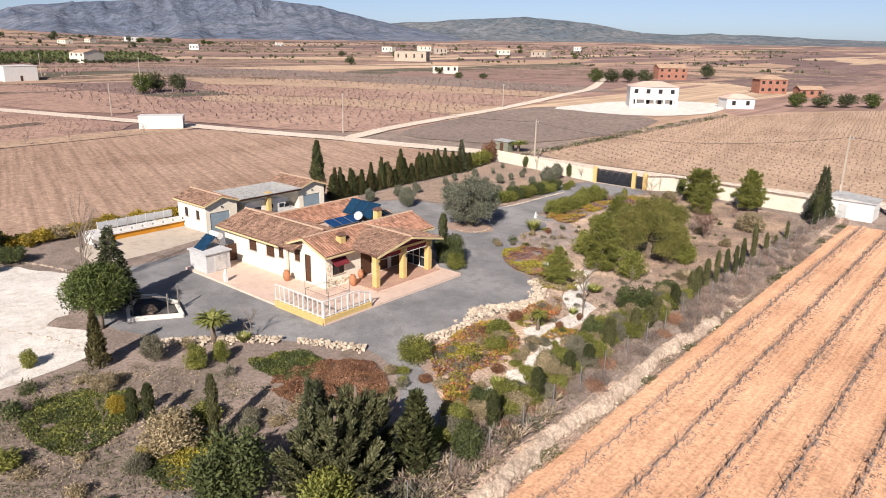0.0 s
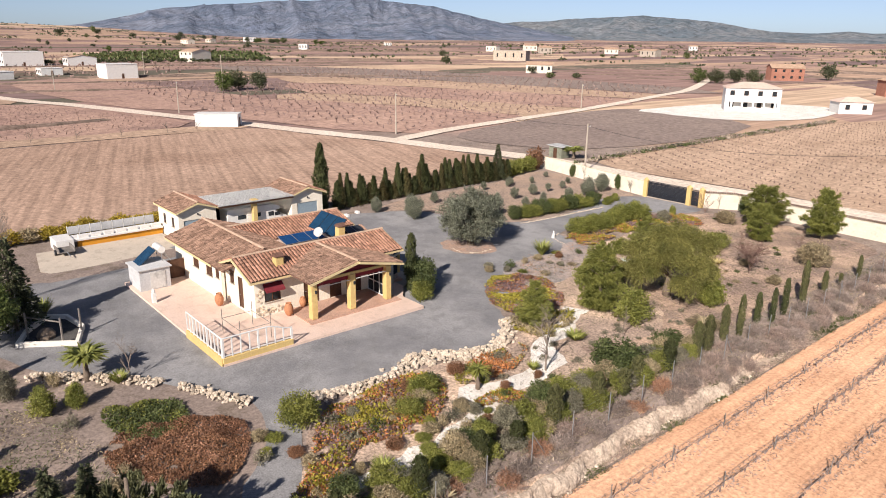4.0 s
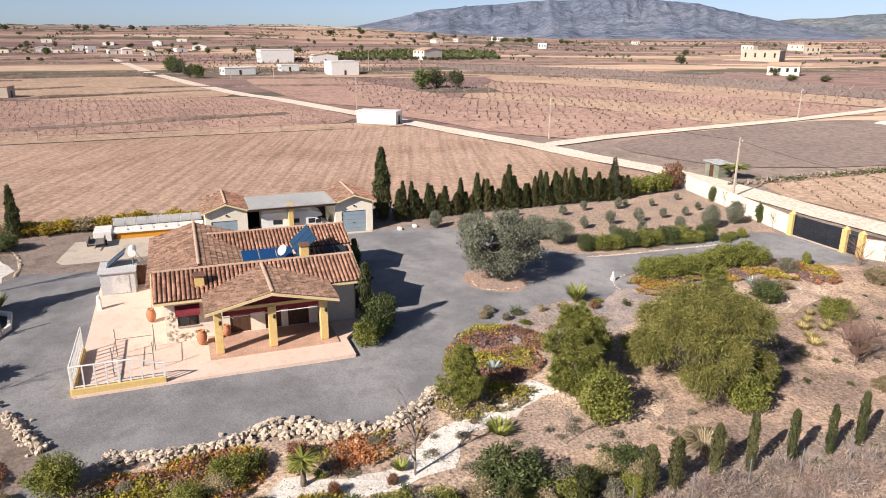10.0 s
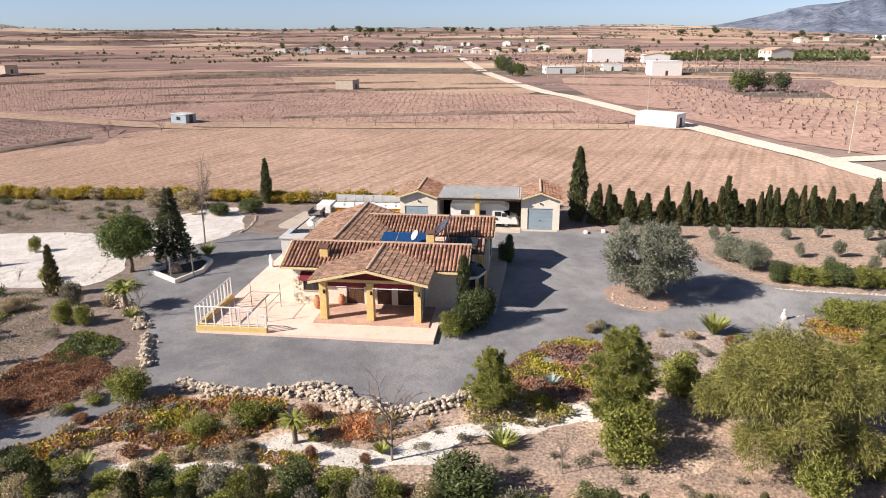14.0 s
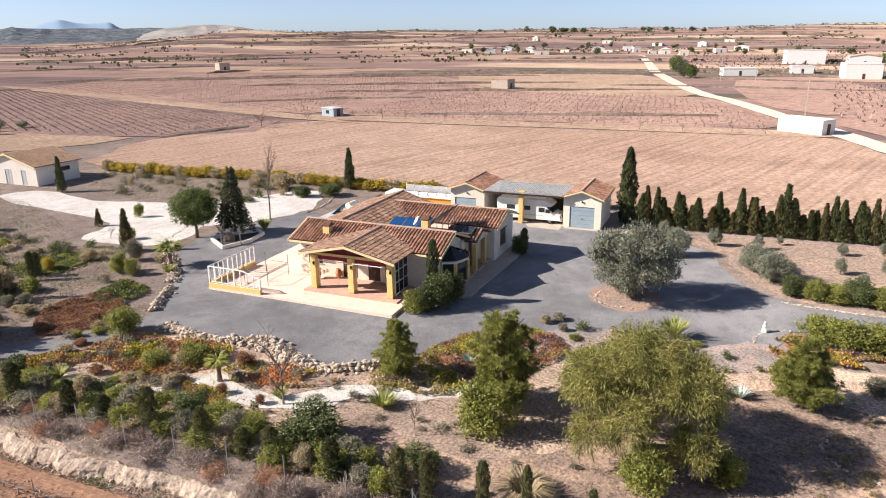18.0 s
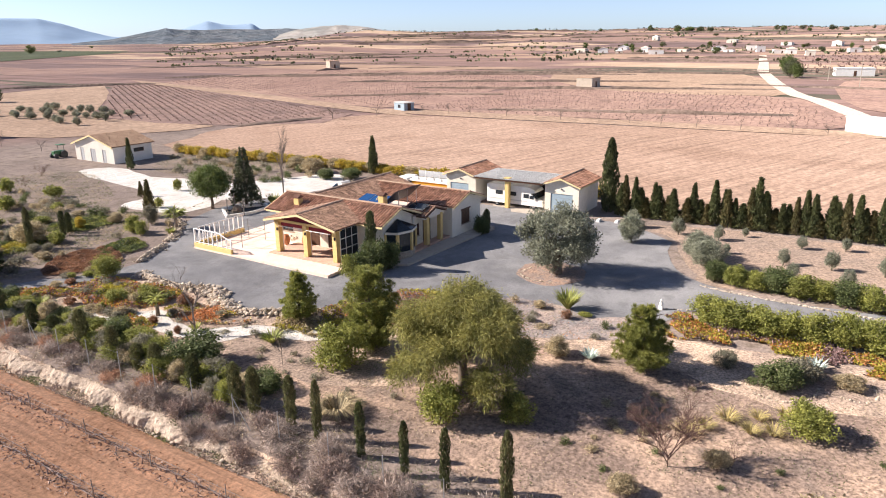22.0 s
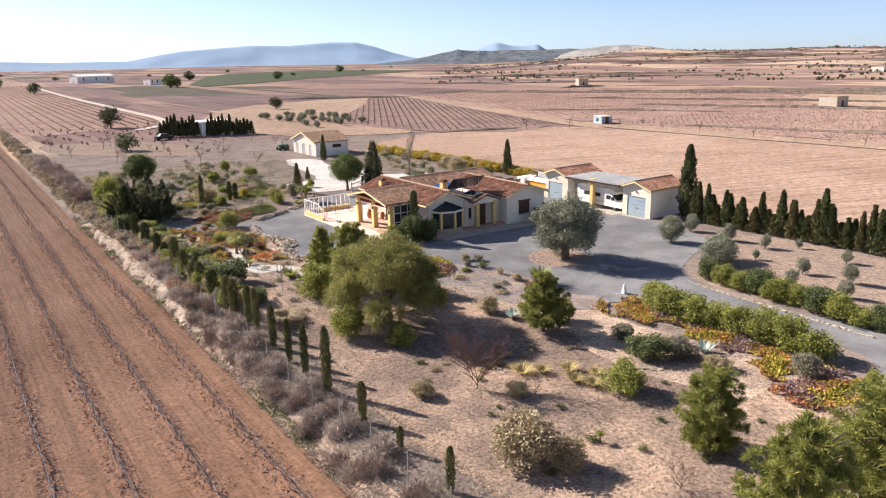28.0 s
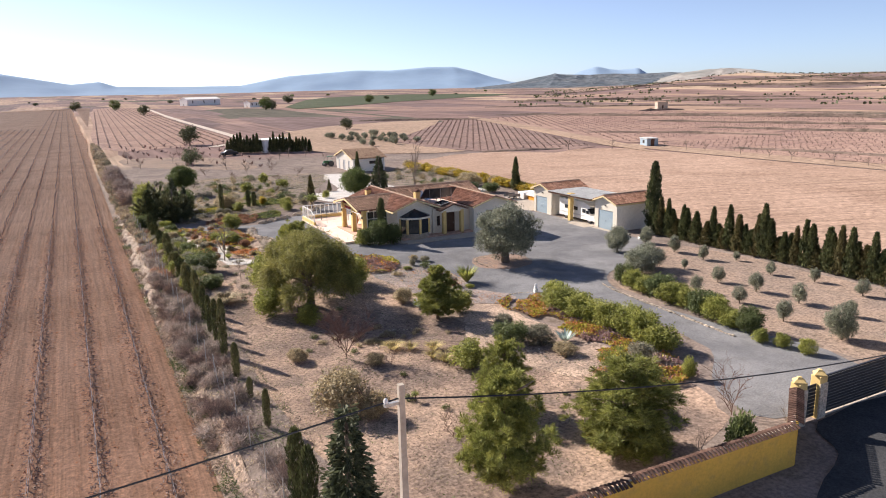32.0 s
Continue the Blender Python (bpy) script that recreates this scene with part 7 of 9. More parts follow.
# small clumps and tufts on the bare soil
for k in range(60):
    x, y = ((-31 + R0.gauss(0, 1.6), 74.2 + R0.gauss(0, 1.2)), (R0.uniform(-40, -24), R0.uniform(66, 93)), (R0.uniform(-28, -22.5), R0.uniform(47, 63)))[k % 3]
    plant("low_shrub", x, y, R0.uniform(0.15, 0.35), R0.uniform(0.4, 0.9), "small dry clump on bare soil", "shrub", "soil clumps", k % 6)
# low mixed plants of the rockery and the lower garden
for k in range(64):
    x, y = (R0.uniform(-29.0, -22.4), R0.uniform(28, 51)) if k % 4 else (R0.uniform(-42.5, -37.5), R0.uniform(57, 71))
    plant(("low_shrub", "red_shrub", "shrub", "low_shrub", "grey_shrub", "dry_shrub", "low_shrub")[k % 7], x, y, R0.uniform(0.25, 0.7), R0.uniform(0.6, 1.3), "low mixed plant among the rockery stones" if k % 4 else "low plant on the stony bed beside the drive", "shrub", "rockery plants", k % 4 if k % 7 in (1, 2, 4, 5) else k % 6)
for k in range(34):
    x, y = R0.uniform(-42, -23.5), R0.uniform(9, 24)
    if inside(x, y, [(-34, 10.5), (-41.5, 10.5), (-41.5, 16.6), (-34, 16.6)]) or inside(x, y, [(-46, 8), (-42.5, 8), (-42.5, 20), (-46, 20)]):
        continue
    plant(("low_shrub", "dry_shrub", "low_shrub", "grey_shrub")[k % 4], x, y, R0.uniform(0.3, 0.9), R0.uniform(0.7, 1.6), "low dry shrub of the lower garden", "shrub", "lower garden shrubs", k % 4)
# low plants of the lower and western garden
n = 0
while n < 150:
    x, y = R0.uniform(-74, -23), R0.uniform(-22, 16)
    if -63 < x < -44 and -24 < y < 24 or (x > -40 and y > 8) or (-72 < x < -62 and y < -12):
        continue
    n += 1
    plant("low_shrub", x, y, R0.uniform(0.4, 1.1), R0.uniform(0.8, 1.8), "low shrub of the dry western garden", "shrub", "western garden shrubs", n % 6)
for x, y, h, w in ((-52.0, -20.0, 2.2, 3.4), (-46.5, -14.0, 1.6, 2.6), (-40.0, -20.5, 2.0, 3.0), (-36.0, -30.0, 2.2, 3.2), (-50.0, -33.0, 2.4, 3.6), (-42.0, 1.5, 1.2, 2.0), (-31.0, -12.0, 1.5, 2.4)):
    plant("bare_shrub", x, y, h, w, "leafless mauve-grey bush in the western garden", "bare shrub", "western garden bushes", 1)
for x, y, h, w in ((-37.9, -1.8, 1.7, 2.2), (-43.4, -12.6, 1.9, 1.8), (-44.5, -3.5, 1.6, 2.4), (-32.4, 18.0, 1.2, 1.8), (-54.0, 7.7, 1.6, 1.2), (-33, 5.5, 1.1, 2.2), (-40.5, 4.2, 1.0, 1.6), (-46.5, 14.0, 1.2, 1.2), (-36.0, 9.0, 0.9, 2.0)):
    plant("shrub", x, y, h, w, "green shrub in the western garden", "shrub", "western garden shrubs")


# ---- ground cover ----
def cover(name, outline, mats, per, leaf, height, label, seed, lumps=0.9, lw=0.6, gap=-0.9):
    """A low uneven mat of small leaves over a patch of ground; one object for each colour of leaf."""
    rng = np.random.default_rng(seed)
    edge = curve_round(outline, 4)
    xs, ys = [p.x for p in edge], [p.y for p in edge]
    area = (max(xs) - min(xs)) * (max(ys) - min(ys))
    out = [([], []) for _ in mats]
    for _ in range(int(area * per * (3.0 if per > 50 else 1.7))):
        x, y = rng.uniform(min(xs), max(xs)), rng.uniform(min(ys), max(ys))
        if not inside(x, y, edge):
            continue
        v = noise.noise((x * lumps, y * lumps, seed * 1.7))
        if v < -0.5 or noise.noise((x * 0.55, y * 0.55, seed + 7.3)) < gap - 0.1 * rng.random():
            continue
        k = int(min(len(mats) - 1, max(0, (0.5 + 1.25 * noise.noise((x * 0.42, y * 0.42, seed + 40.0)) + rng.normal() * 0.2) * len(mats))))
        out[k][0].append((x, y, gz(x, y) + 0.05 + max(0.0, 0.35 + v) * height * rng.uniform(0.5, 1.0)))
        out[k][1].append((rng.normal() * 0.8, rng.normal() * 0.8, 0.45))
    for k, m in enumerate(mats):
        if out[k][0]:
            ob = new(name, leaf_mesh(name, out[k][0], out[k][1], leaf, leaf * lw, M[m], seed + k))
            tagged(ob, label, "ground cover", "", "stuff")


ICE = ["iceplant_green", "iceplant_rust", "iceplant_green", "iceplant_purple"]
cover("iceplant", [(-22.8, 27), (-25.0, 29.6), (-28.4, 32.2), (-29.6, 35), (-29.6, 39.5), (-27.6, 40.2), (-25.6, 38.6), (-24.6, 35.5), (-25.2, 32.5), (-22.6, 30)], ["iceplant_green", "iceplant_rust", "iceplant_purple", "iceplant_green"], 90, 0.19, 0.5, "rust and green iceplant carpet in the rockery", 3, gap=-0.42)
cover("iceplant", [(-31.6, 51.6), (-35.6, 51.9), (-38.6, 54.4), (-39.4, 57), (-37.6, 59.4), (-34.6, 58.6), (-31.8, 56.0)], ["iceplant_purple", "iceplant_rust", "iceplant_purple", "iceplant_green", "iceplant_green"], 90, 0.16, 0.4, "rust-red and green iceplant carpet beside the drive", 4, gap=-0.5)
cover("iceplant", [(-41.3, 71.8), (-44.6, 71.6), (-44.6, 78), (-44.4, 83), (-44.6, 87.5), (-42.4, 90.2), (-39.2, 89.2), (-39.0, 86.0), (-41.2, 84.5), (-42.0, 80), (-41.6, 75.5)], ICE, 95, 0.19, 0.4, "green, rust and purple iceplant along the hedge", 5, gap=-0.16)
cover("iceplant", [(-39.0, 86.4), (-42.2, 87.0), (-44.2, 89.4), (-41.8, 90.4), (-38.8, 89.0)], ["iceplant_purple", "iceplant_rust", "iceplant_purple"], 80, 0.17, 0.35, "dull purple iceplant bed near the gate", 6, gap=-0.16)
cover("green_mat", [(-34.2, 12.2), (-36.5, 10.8), (-40.2, 11.2), (-41.2, 14.2), (-38.6, 16.4), (-35.6, 15.8)], ["dark_shrub", "shrub", "dark_shrub"], 150, 0.14, 0.35, "dense dark green ground cover mat", 7)
cover("green_mat", [(-32.4, 14.0), (-28.4, 13.4), (-27.6, 16.8), (-31.6, 17.4)], ["iceplant_green", "dark_shrub"], 110, 0.15, 0.4, "green ground cover under the dry shrub", 8)
cover("green_mat", [(-36.6, 23.6), (-32.8, 23.8), (-32.4, 26.6), (-35.6, 27.0)], ["dark_shrub", "dark_shrub", "shrub"], 140, 0.15, 0.4, "dark green ground cover behind the stones", 9)
cover("rust_bed", [(-33.6, 23.4), (-30.6, 22.4), (-27.2, 24.8), (-27.0, 26.8), (-29.8, 28.9), (-32.4, 28.2)], ["red_shrub", "rust_brush", "red_shrub", "red_shrub"], 190, 0.12, 0.35, "dense rust-brown low bed beside the drive", 10)
cover("iceplant", [(-24.9, 40.2), (-23.4, 41.2), (-23.6, 44.6), (-24.6, 44.8)], ICE, 70, 0.17, 0.3, "patchy iceplant beside the white path", 11, gap=-0.16)
cover("iceplant", [(-27.0, 41.0), (-28.8, 43), (-28.6, 48), (-27.6, 47.4), (-26.2, 44.4)], ["iceplant_green", "dry_shrub", "iceplant_rust"], 60, 0.17, 0.35, "green and rust iceplant between path and stones", 12, gap=-0.16)
cover("iceplant", [(-32.4, 50.2), (-31.0, 54.8), (-29.2, 54.6), (-28.6, 50.0)], ["iceplant_green", "dry_shrub"], 70, 0.18, 0.4, "green iceplant round the small pine", 13, gap=-0.16)
sheet("bank_face", [(-17.15, 22), (-17.2, 50), (-17.1, 97), (-18.15, 97), (-18.3, 70), (-18.1, 45), (-18.3, 22)], M["pale_soil"], "pale cut face of the field bank", "bank", 0.03, 0.3, 0.15, 6, seed=33)
cover("bank_scrub", [(-18.0, 22), (-17.9, 96), (-21.4, 96), (-21.6, 60), (-21.4, 22)], ["dry_scrub", "dry_shrub", "dry_scrub", "bramble", "litter", "dark_shrub"], 40, 0.24, 0.3, "dry grey-brown scrub along the bank", 14, 0.6, 0.12)
cover("bank_scrub", [(-18.0, -120), (-17.9, 21), (-20.6, 21), (-20.4, -40), (-20.0, -120)], ["dry_scrub", "dry_shrub", "litter", "grey_shrub"], 51, 0.5, 0.9, "dry scrub along the far field bank", 34, 0.3, 0.2)
cover("bank_weeds", [(-17.75, 14), (-17.7, 96), (-16.8, 96), (-16.95, 60), (-16.7, 14)], ["litter", "dry_scrub", "bramble", "dark_shrub"], 64, 0.17, 0.14, "weeds at the foot of the field bank", 35, 0.8, 0.25)
cover("litter", [(-24, 56), (-21.8, 70), (-22, 90), (-30, 95), (-40, 93), (-41, 86), (-37, 66), (-31, 60)], ["dry_shrub", "litter", "dark_shrub"], 14, 0.12, 0.05, "dry leaf litter and weeds on the soil", 15, 0.5, 0.3)
cover("litter", [(-24, -22), (-24, 14), (-34, 14), (-44, 8), (-52, -4), (-56, -22)], ["dry_shrub", "grey_shrub", "dark_shrub"], 12, 0.17, 0.14, "dry weeds of the western garden", 16, 0.35, 0.3)
cover("litter", [(-62, 10), (-66, 8), (-76, 14), (-76, -15), (-66, -14), (-62, -4)], ["dry_shrub", "grey_shrub", "dark_shrub"], 12, 0.17, 0.14, "dry weeds of the western garden", 17, 0.35, 0.3)
cover("litter", [(-24, 8), (-24, 24), (-30, 23), (-38, 21), (-44, 15), (-40, 8)], ["dry_shrub", "grey_shrub", "dark_shrub"], 30, 0.16, 0.16, "dry weeds of the lower garden", 18, 0.4, 0.3)
cover("litter", [(-24, 30), (-22, 36), (-22, 48), (-28, 52), (-26, 62), (-36, 66), (-41, 60), (-33, 55), (-29, 50)], ["dry_shrub", "grey_shrub", "dark_shrub"], 12, 0.13, 0.12, "dry weeds among the rockery soil", 19, 0.7, 0.3)
cover("litter", [(-38, 59), (-42.4, 63), (-41.2, 67.6), (-43, 70.4), (-40, 72), (-37, 66)], ["iceplant_rust", "dry_shrub", "iceplant_purple"], 10, 0.15, 0.25, "rusty tufts on the gravel bed", 20, 0.9, 0.3)


# ---- stones ----
STONES = []
for k in range(7):
    b = bmesh.new()
    bmesh.ops.create_icosphere(b, subdivisions=1, radius=0.5)
    r = random.Random(100 + k)
    for v in b.verts:
        v.co *= r.uniform(0.6, 1.2)
        v.co = (max(-0.4, min(0.42, v.co.x)), max(-0.36, min(0.34, v.co.y)), max(-0.3, min(0.26, v.co.z)))
    me = bpy.data.meshes.new("stone")
    b.to_mesh(me)
    b.free()
    me.materials.append(M["stone"])
    STONES.append(me)


def stone_line(name, pts, per_m, size, spread, tall, label, seed, category="stone edging"):
    """Rubble heaped along a line, each stone a piece of its own."""
    r = random.Random(seed)
    t = thing(name, label, category)
    c = curve_round(pts, 6, False)
    total = sum((b - a).length for a, b in zip(c, c[1:]))
    n = min(300, int(total * per_m * 1.7))
    size *= 0.76
    for k in range(n):
        s = total * (k + r.random()) / n
        for a, b in zip(c, c[1:]):
            if s <= (b - a).length:
                p = a.lerp(b, s / (b - a).length)
                break
            s -= (b - a).length
        off = r.gauss(0, spread * 0.5)
        nrm = Vector((-(b - a).y, (b - a).x)).normalized()
        p = p + nrm * off
        z = gz(p.x, p.y) + tall * max(0.0, 1 - abs(off) / (spread + 0.01)) * r.random()
        sz = size * r.uniform(0.55, 1.4)
        o = new("stone", r.choice(STONES))
        o.parent = t
        o.matrix_basis = pose(p.x, p.y, z + sz * 0.2, r.uniform(-25, 25), r.uniform(-25, 25), r.uniform(0, 360)) @ Matrix.Diagonal((sz, sz * r.uniform(0.7, 1.1), sz * r.uniform(0.7, 1.0), 1))
    return t


stone_line("stone_wall", [(-30.9, 33.0), (-30.3, 35.5), (-30.2, 38.0), (-30.9, 40.2)], 24, 0.42, 0.55, 0.35, "low dry wall of pale limestone rubble along the drive", 1)
stone_line("stone_wall", [(-30.9, 40.2), (-31.0, 41.6), (-29.8, 43.6), (-29.2, 45.4)], 30, 0.5, 0.8, 0.4, "heap of large pale stones along the drive", 2)
stone_line("stone_wall", [(-29.2, 45.4), (-29.6, 47.4), (-31.2, 49.4), (-32.0, 50.2)], 26, 0.42, 0.65, 0.35, "curved band of pale rubble along the drive", 3)
stone_line("stone_wall", [(-32.6, 30.3), (-34.4, 29.2), (-36.9, 27.9)], 30, 0.36, 0.4, 0.35, "low rubble wall along the drive edge", 4)
stone_line("stone_wall", [(-37.9, 27.2), (-40.0, 25.4), (-42.2, 23.2), (-43.6, 21.4)], 20, 0.42, 0.5, 0.35, "rubble edging of the palm bed", 5)
stone_line("stone_edging", [(-62, 24), (-66, 23.8), (-71, 22.2), (-74, 19)], 3.2, 0.34, 0.1, 0.0, "row of white stones at the court edge", 6)
stone_line("stone_edging", [(-51.6, 72.2), (-51.2, 74.5), (-51.0, 80), (-51.0, 86.5)], 6.0, 0.3, 0.06, 0.0, "white stone edging of the grove hedge", 7)
stone_line("stone_edging", [(-43.4, 70.2), (-45.4, 70.8), (-46.4, 72.6)], 4, 0.22, 0.15, 0.0, "pale stones at the drive bend", 8)
stone_line("stone_edging", [(-36.2, 78.6), (-35.9, 80.0), (-36.8, 81.2), (-38.4, 81.6)], 4, 0.26, 0.08, 0.0, "stone ring round a shrub", 10)
stone_line("stone_edging", [(-38.3, 81.9), (-37.9, 83.4), (-38.8, 84.4), (-40.4, 84.0)], 4, 0.24, 0.08, 0.0, "stone ring round a dry shrub", 11)
stone_line("stone_edging", [(-29.4, 76), (-30.0, 74.2), (-31.6, 73.2), (-33.4, 74.0)], 3.2, 0.26, 0.12, 0.0, "broken line of pale stones in the soil", 12)
stone_line("stone_edging", [(-24.1, 39.6), (-23.3, 39.2), (-23.2, 38.3), (-24.1, 38.0), (-24.7, 38.8), (-24.1, 39.6)], 7, 0.2, 0.04, 0.0, "small ring of white stones on the path", 13)


def bank_edge(y):
    return VINE_EDGE - 0.2 - 0.25 * math.sin(y * 0.45) - 0.12 * math.sin(y * 1.7)


def cut_bank(y0, y1):
    """The crumbling pale earth face where the field was cut below the garden fence."""
    g = Geo()
    n, rows = int((y1 - y0) / 0.14), 10
    for j in range(n + 1):
        y = y0 + (y1 - y0) * j / n
        ends = smooth01(y0, y0 + 4, y) * (1 - smooth01(y1 - 22, y1 - 4, y))
        top = (0.72 + 0.24 * noise.noise((y * 0.28, 3.0, 1.0)) + 0.12 * noise.noise((y * 1.3, 5.0, 1.0))) * ends
        for i in range(rows + 1):
            f = i / rows
            back = 0.95 * f ** 1.5 + 0.28 * noise.noise((y * 0.9, f * 1.6, 2.0)) + 0.13 * noise.noise((y * 3.1, f * 4.0, 7.0)) + 0.07 * abs(noise.noise((y * 6.0, f * 7.0, 9.0)))
            lift = top * math.sin(min(1.0, f * 1.25) * 1.5708) - (0.4 * (f - 0.86) / 0.14 if f > 0.86 else 0.0)
            g.v.append((bank_edge(y) + 0.42 - back, y + 0.06 * noise.noise((y * 4.0, f * 5.0, 3.0)), -2.02 + lift))
    w = rows + 1
    g.f = [(j * w + i, (j + 1) * w + i, (j + 1) * w + i + 1, j * w + i + 1) for j in range(n) for i in range(rows)]
    return solid("field_bank", g, M["bank_earth"], "crumbling pale earth bank below the garden fence", "bank", "structure")


cut_bank(12.0, 72.0)
r_bank = random.Random(405)
for k in range(60):
    y = 15 + 46 * r_bank.random()
    w = r_bank.uniform(0.16, 0.36)
    o = new("stone", r_bank.choice(STONES))
    o.matrix_basis = pose(bank_edge(y) + r_bank.uniform(0.3, 0.6), y, -1.93, r_bank.uniform(-20, 20), r_bank.uniform(-20, 20), r_bank.uniform(0, 360)) @ Matrix.Diagonal((w, w * 0.8, w * 0.7, 1))
    tagged(o, "pale stone fallen at the foot of the earth bank", "stone", "bank stones")
for k in range(66):
    y = 8 + k * 1.36 + R0.uniform(-0.4, 0.4)
    rust = 26 < y < 42 or 46 < y < 52
    if y > 43 and k % 3 == 0:
        continue
    plant("bramble", bank_edge(y) - R0.uniform(0.75, 1.9), y, R0.uniform(0.5, 0.9) if y > 48 else R0.uniform(0.35, 0.75), R0.uniform(1.2, 2.0), "rust-brown dry brush above the field bank" if rust and k % 2 else "grey leafless brambles above the field bank", "brush", "bank brush", 2 if rust and k % 2 else k % 2, 0.1)
r_scrub = random.Random(77)
for k in range(22):
    y = 30 + k * 1.25 + r_scrub.uniform(-0.4, 0.4)
    plant(("shrub", "dry_shrub", "shrub", "grey_shrub")[k % 4], -20.4 + r_scrub.uniform(-0.35, 0.25), y, r_scrub.uniform(0.8, 1.5), r_scrub.uniform(1.3, 2.0), "olive-green scrubby bush grown into the wire fence", "shrub", "fence shrubs", 2 + k % 2)
for k in range(26):
    y = 50 + k * 1.3 + r_scrub.uniform(-0.5, 0.5)
    plant("bramble", bank_edge(y) - r_scrub.uniform(-0.1, 0.8), y, r_scrub.uniform(0.4, 0.8), r_scrub.uniform(1.2, 1.9), "grey leafless brambles above the field bank", "brush", "bank brush", k % 2, 0.1)
for k in range(24):
    y = -52 + k * 2.4 + R0.uniform(-0.6, 0.6)
    plant("bramble", -18.9 - R0.uniform(0.0, 1.6), y, R0.uniform(0.9, 1.9), R0.uniform(2.2, 3.6), "grey leafless brambles along the far field bank", "brush", "bank brush", k % 2, 0.1)
stone_line("stone_edging", [(-46.6 - 2.1, 59.4), (-47.0, 59.2), (-46.0, 60.4), (-46.2, 62.4)], 4, 0.26, 0.08, 0.0, "stones round the old olive", 16)
stone_line("stone_edging", [(-60.5, 6), (-58.5, 12), (-52, 16), (-47, 17.6)], 2.0, 0.26, 0.15, 0.0, "scattered stones along the white court", 17)
POND = [(-49.0, 21.8), (-46.9, 24.9), (-49.6, 25.9), (-52.2, 25.5), (-53.0, 24.4), (-51.0, 22.7)]
sheet("pond_bed", POND, M["dark_gravel"], "dark gravel bed of the dry pond", "ground", 0.045, 0.6, 0.05, 1, seed=31)
pond = thing("pond_wall", "low whitewashed wall round a dry garden pond", "wall")
for p, q in zip(POND, POND[1:] + POND[:1]):
    u = Vector((q[0] - p[0], q[1] - p[1]))
    g = Geo().box(-0.1, u.length + 0.1, -0.13, 0.13, -0.2, 0.34, 0.03, pose(p[0], p[1], gz(*p), 0, 0, math.degrees(math.atan2(u.y, u.x))))
    part("wall_side", g, M["white_house"], pond)
solid("pond_rock", Geo().lathe([(0.55, -0.1), (0.62, 0.25), (0.42, 0.62), (0.12, 0.75)], 7, (-49.4, 23.6, gz(-49.4, 23.6))), M["bark"], "dark rough rock standing in the dry pond", "rock")
pf = thing("pergola_frame", "dark wooden post frame beside the pond", "frame")
for x, y in ((-47.6, 24.2), (-48.6, 25.6), (-50.0, 22.6)):
    part("post", Geo().tube([(x, y, gz(x, y)), (x, y, gz(x, y) + 1.9)], [0.08, 0.065], 6), M["post"], pf)
part("crossbar", Geo().tube([(-47.6, 24.2, gz(-47.6, 24.2) + 1.6), (-50.0, 22.6, gz(-50, 22.6) + 1.6)], [0.05, 0.05], 5), M["post"], pf)
solid("garden_ornament", Geo().box(-45.75, -45.45, 70.75, 71.05, -1.35, -0.95, 0.02).lathe([(0.08, 0), (0.16, 0.12), (0.06, 0.28), (0.1, 0.36), (0.02, 0.5)], 10, (-45.6, 70.9, -0.95)), M["white"], "small pale stone garden ornament on a plinth", "ornament")
for x, y in ((-66.4, 58.6), (-66.9, 60.4)):
    solid("stone_block", Geo().box(x - 0.35, x + 0.35, y - 0.2, y + 0.2, -1.3, -0.9, 0.06), M["white"], "pale stone block beside the garage", "stone", group="stone blocks")

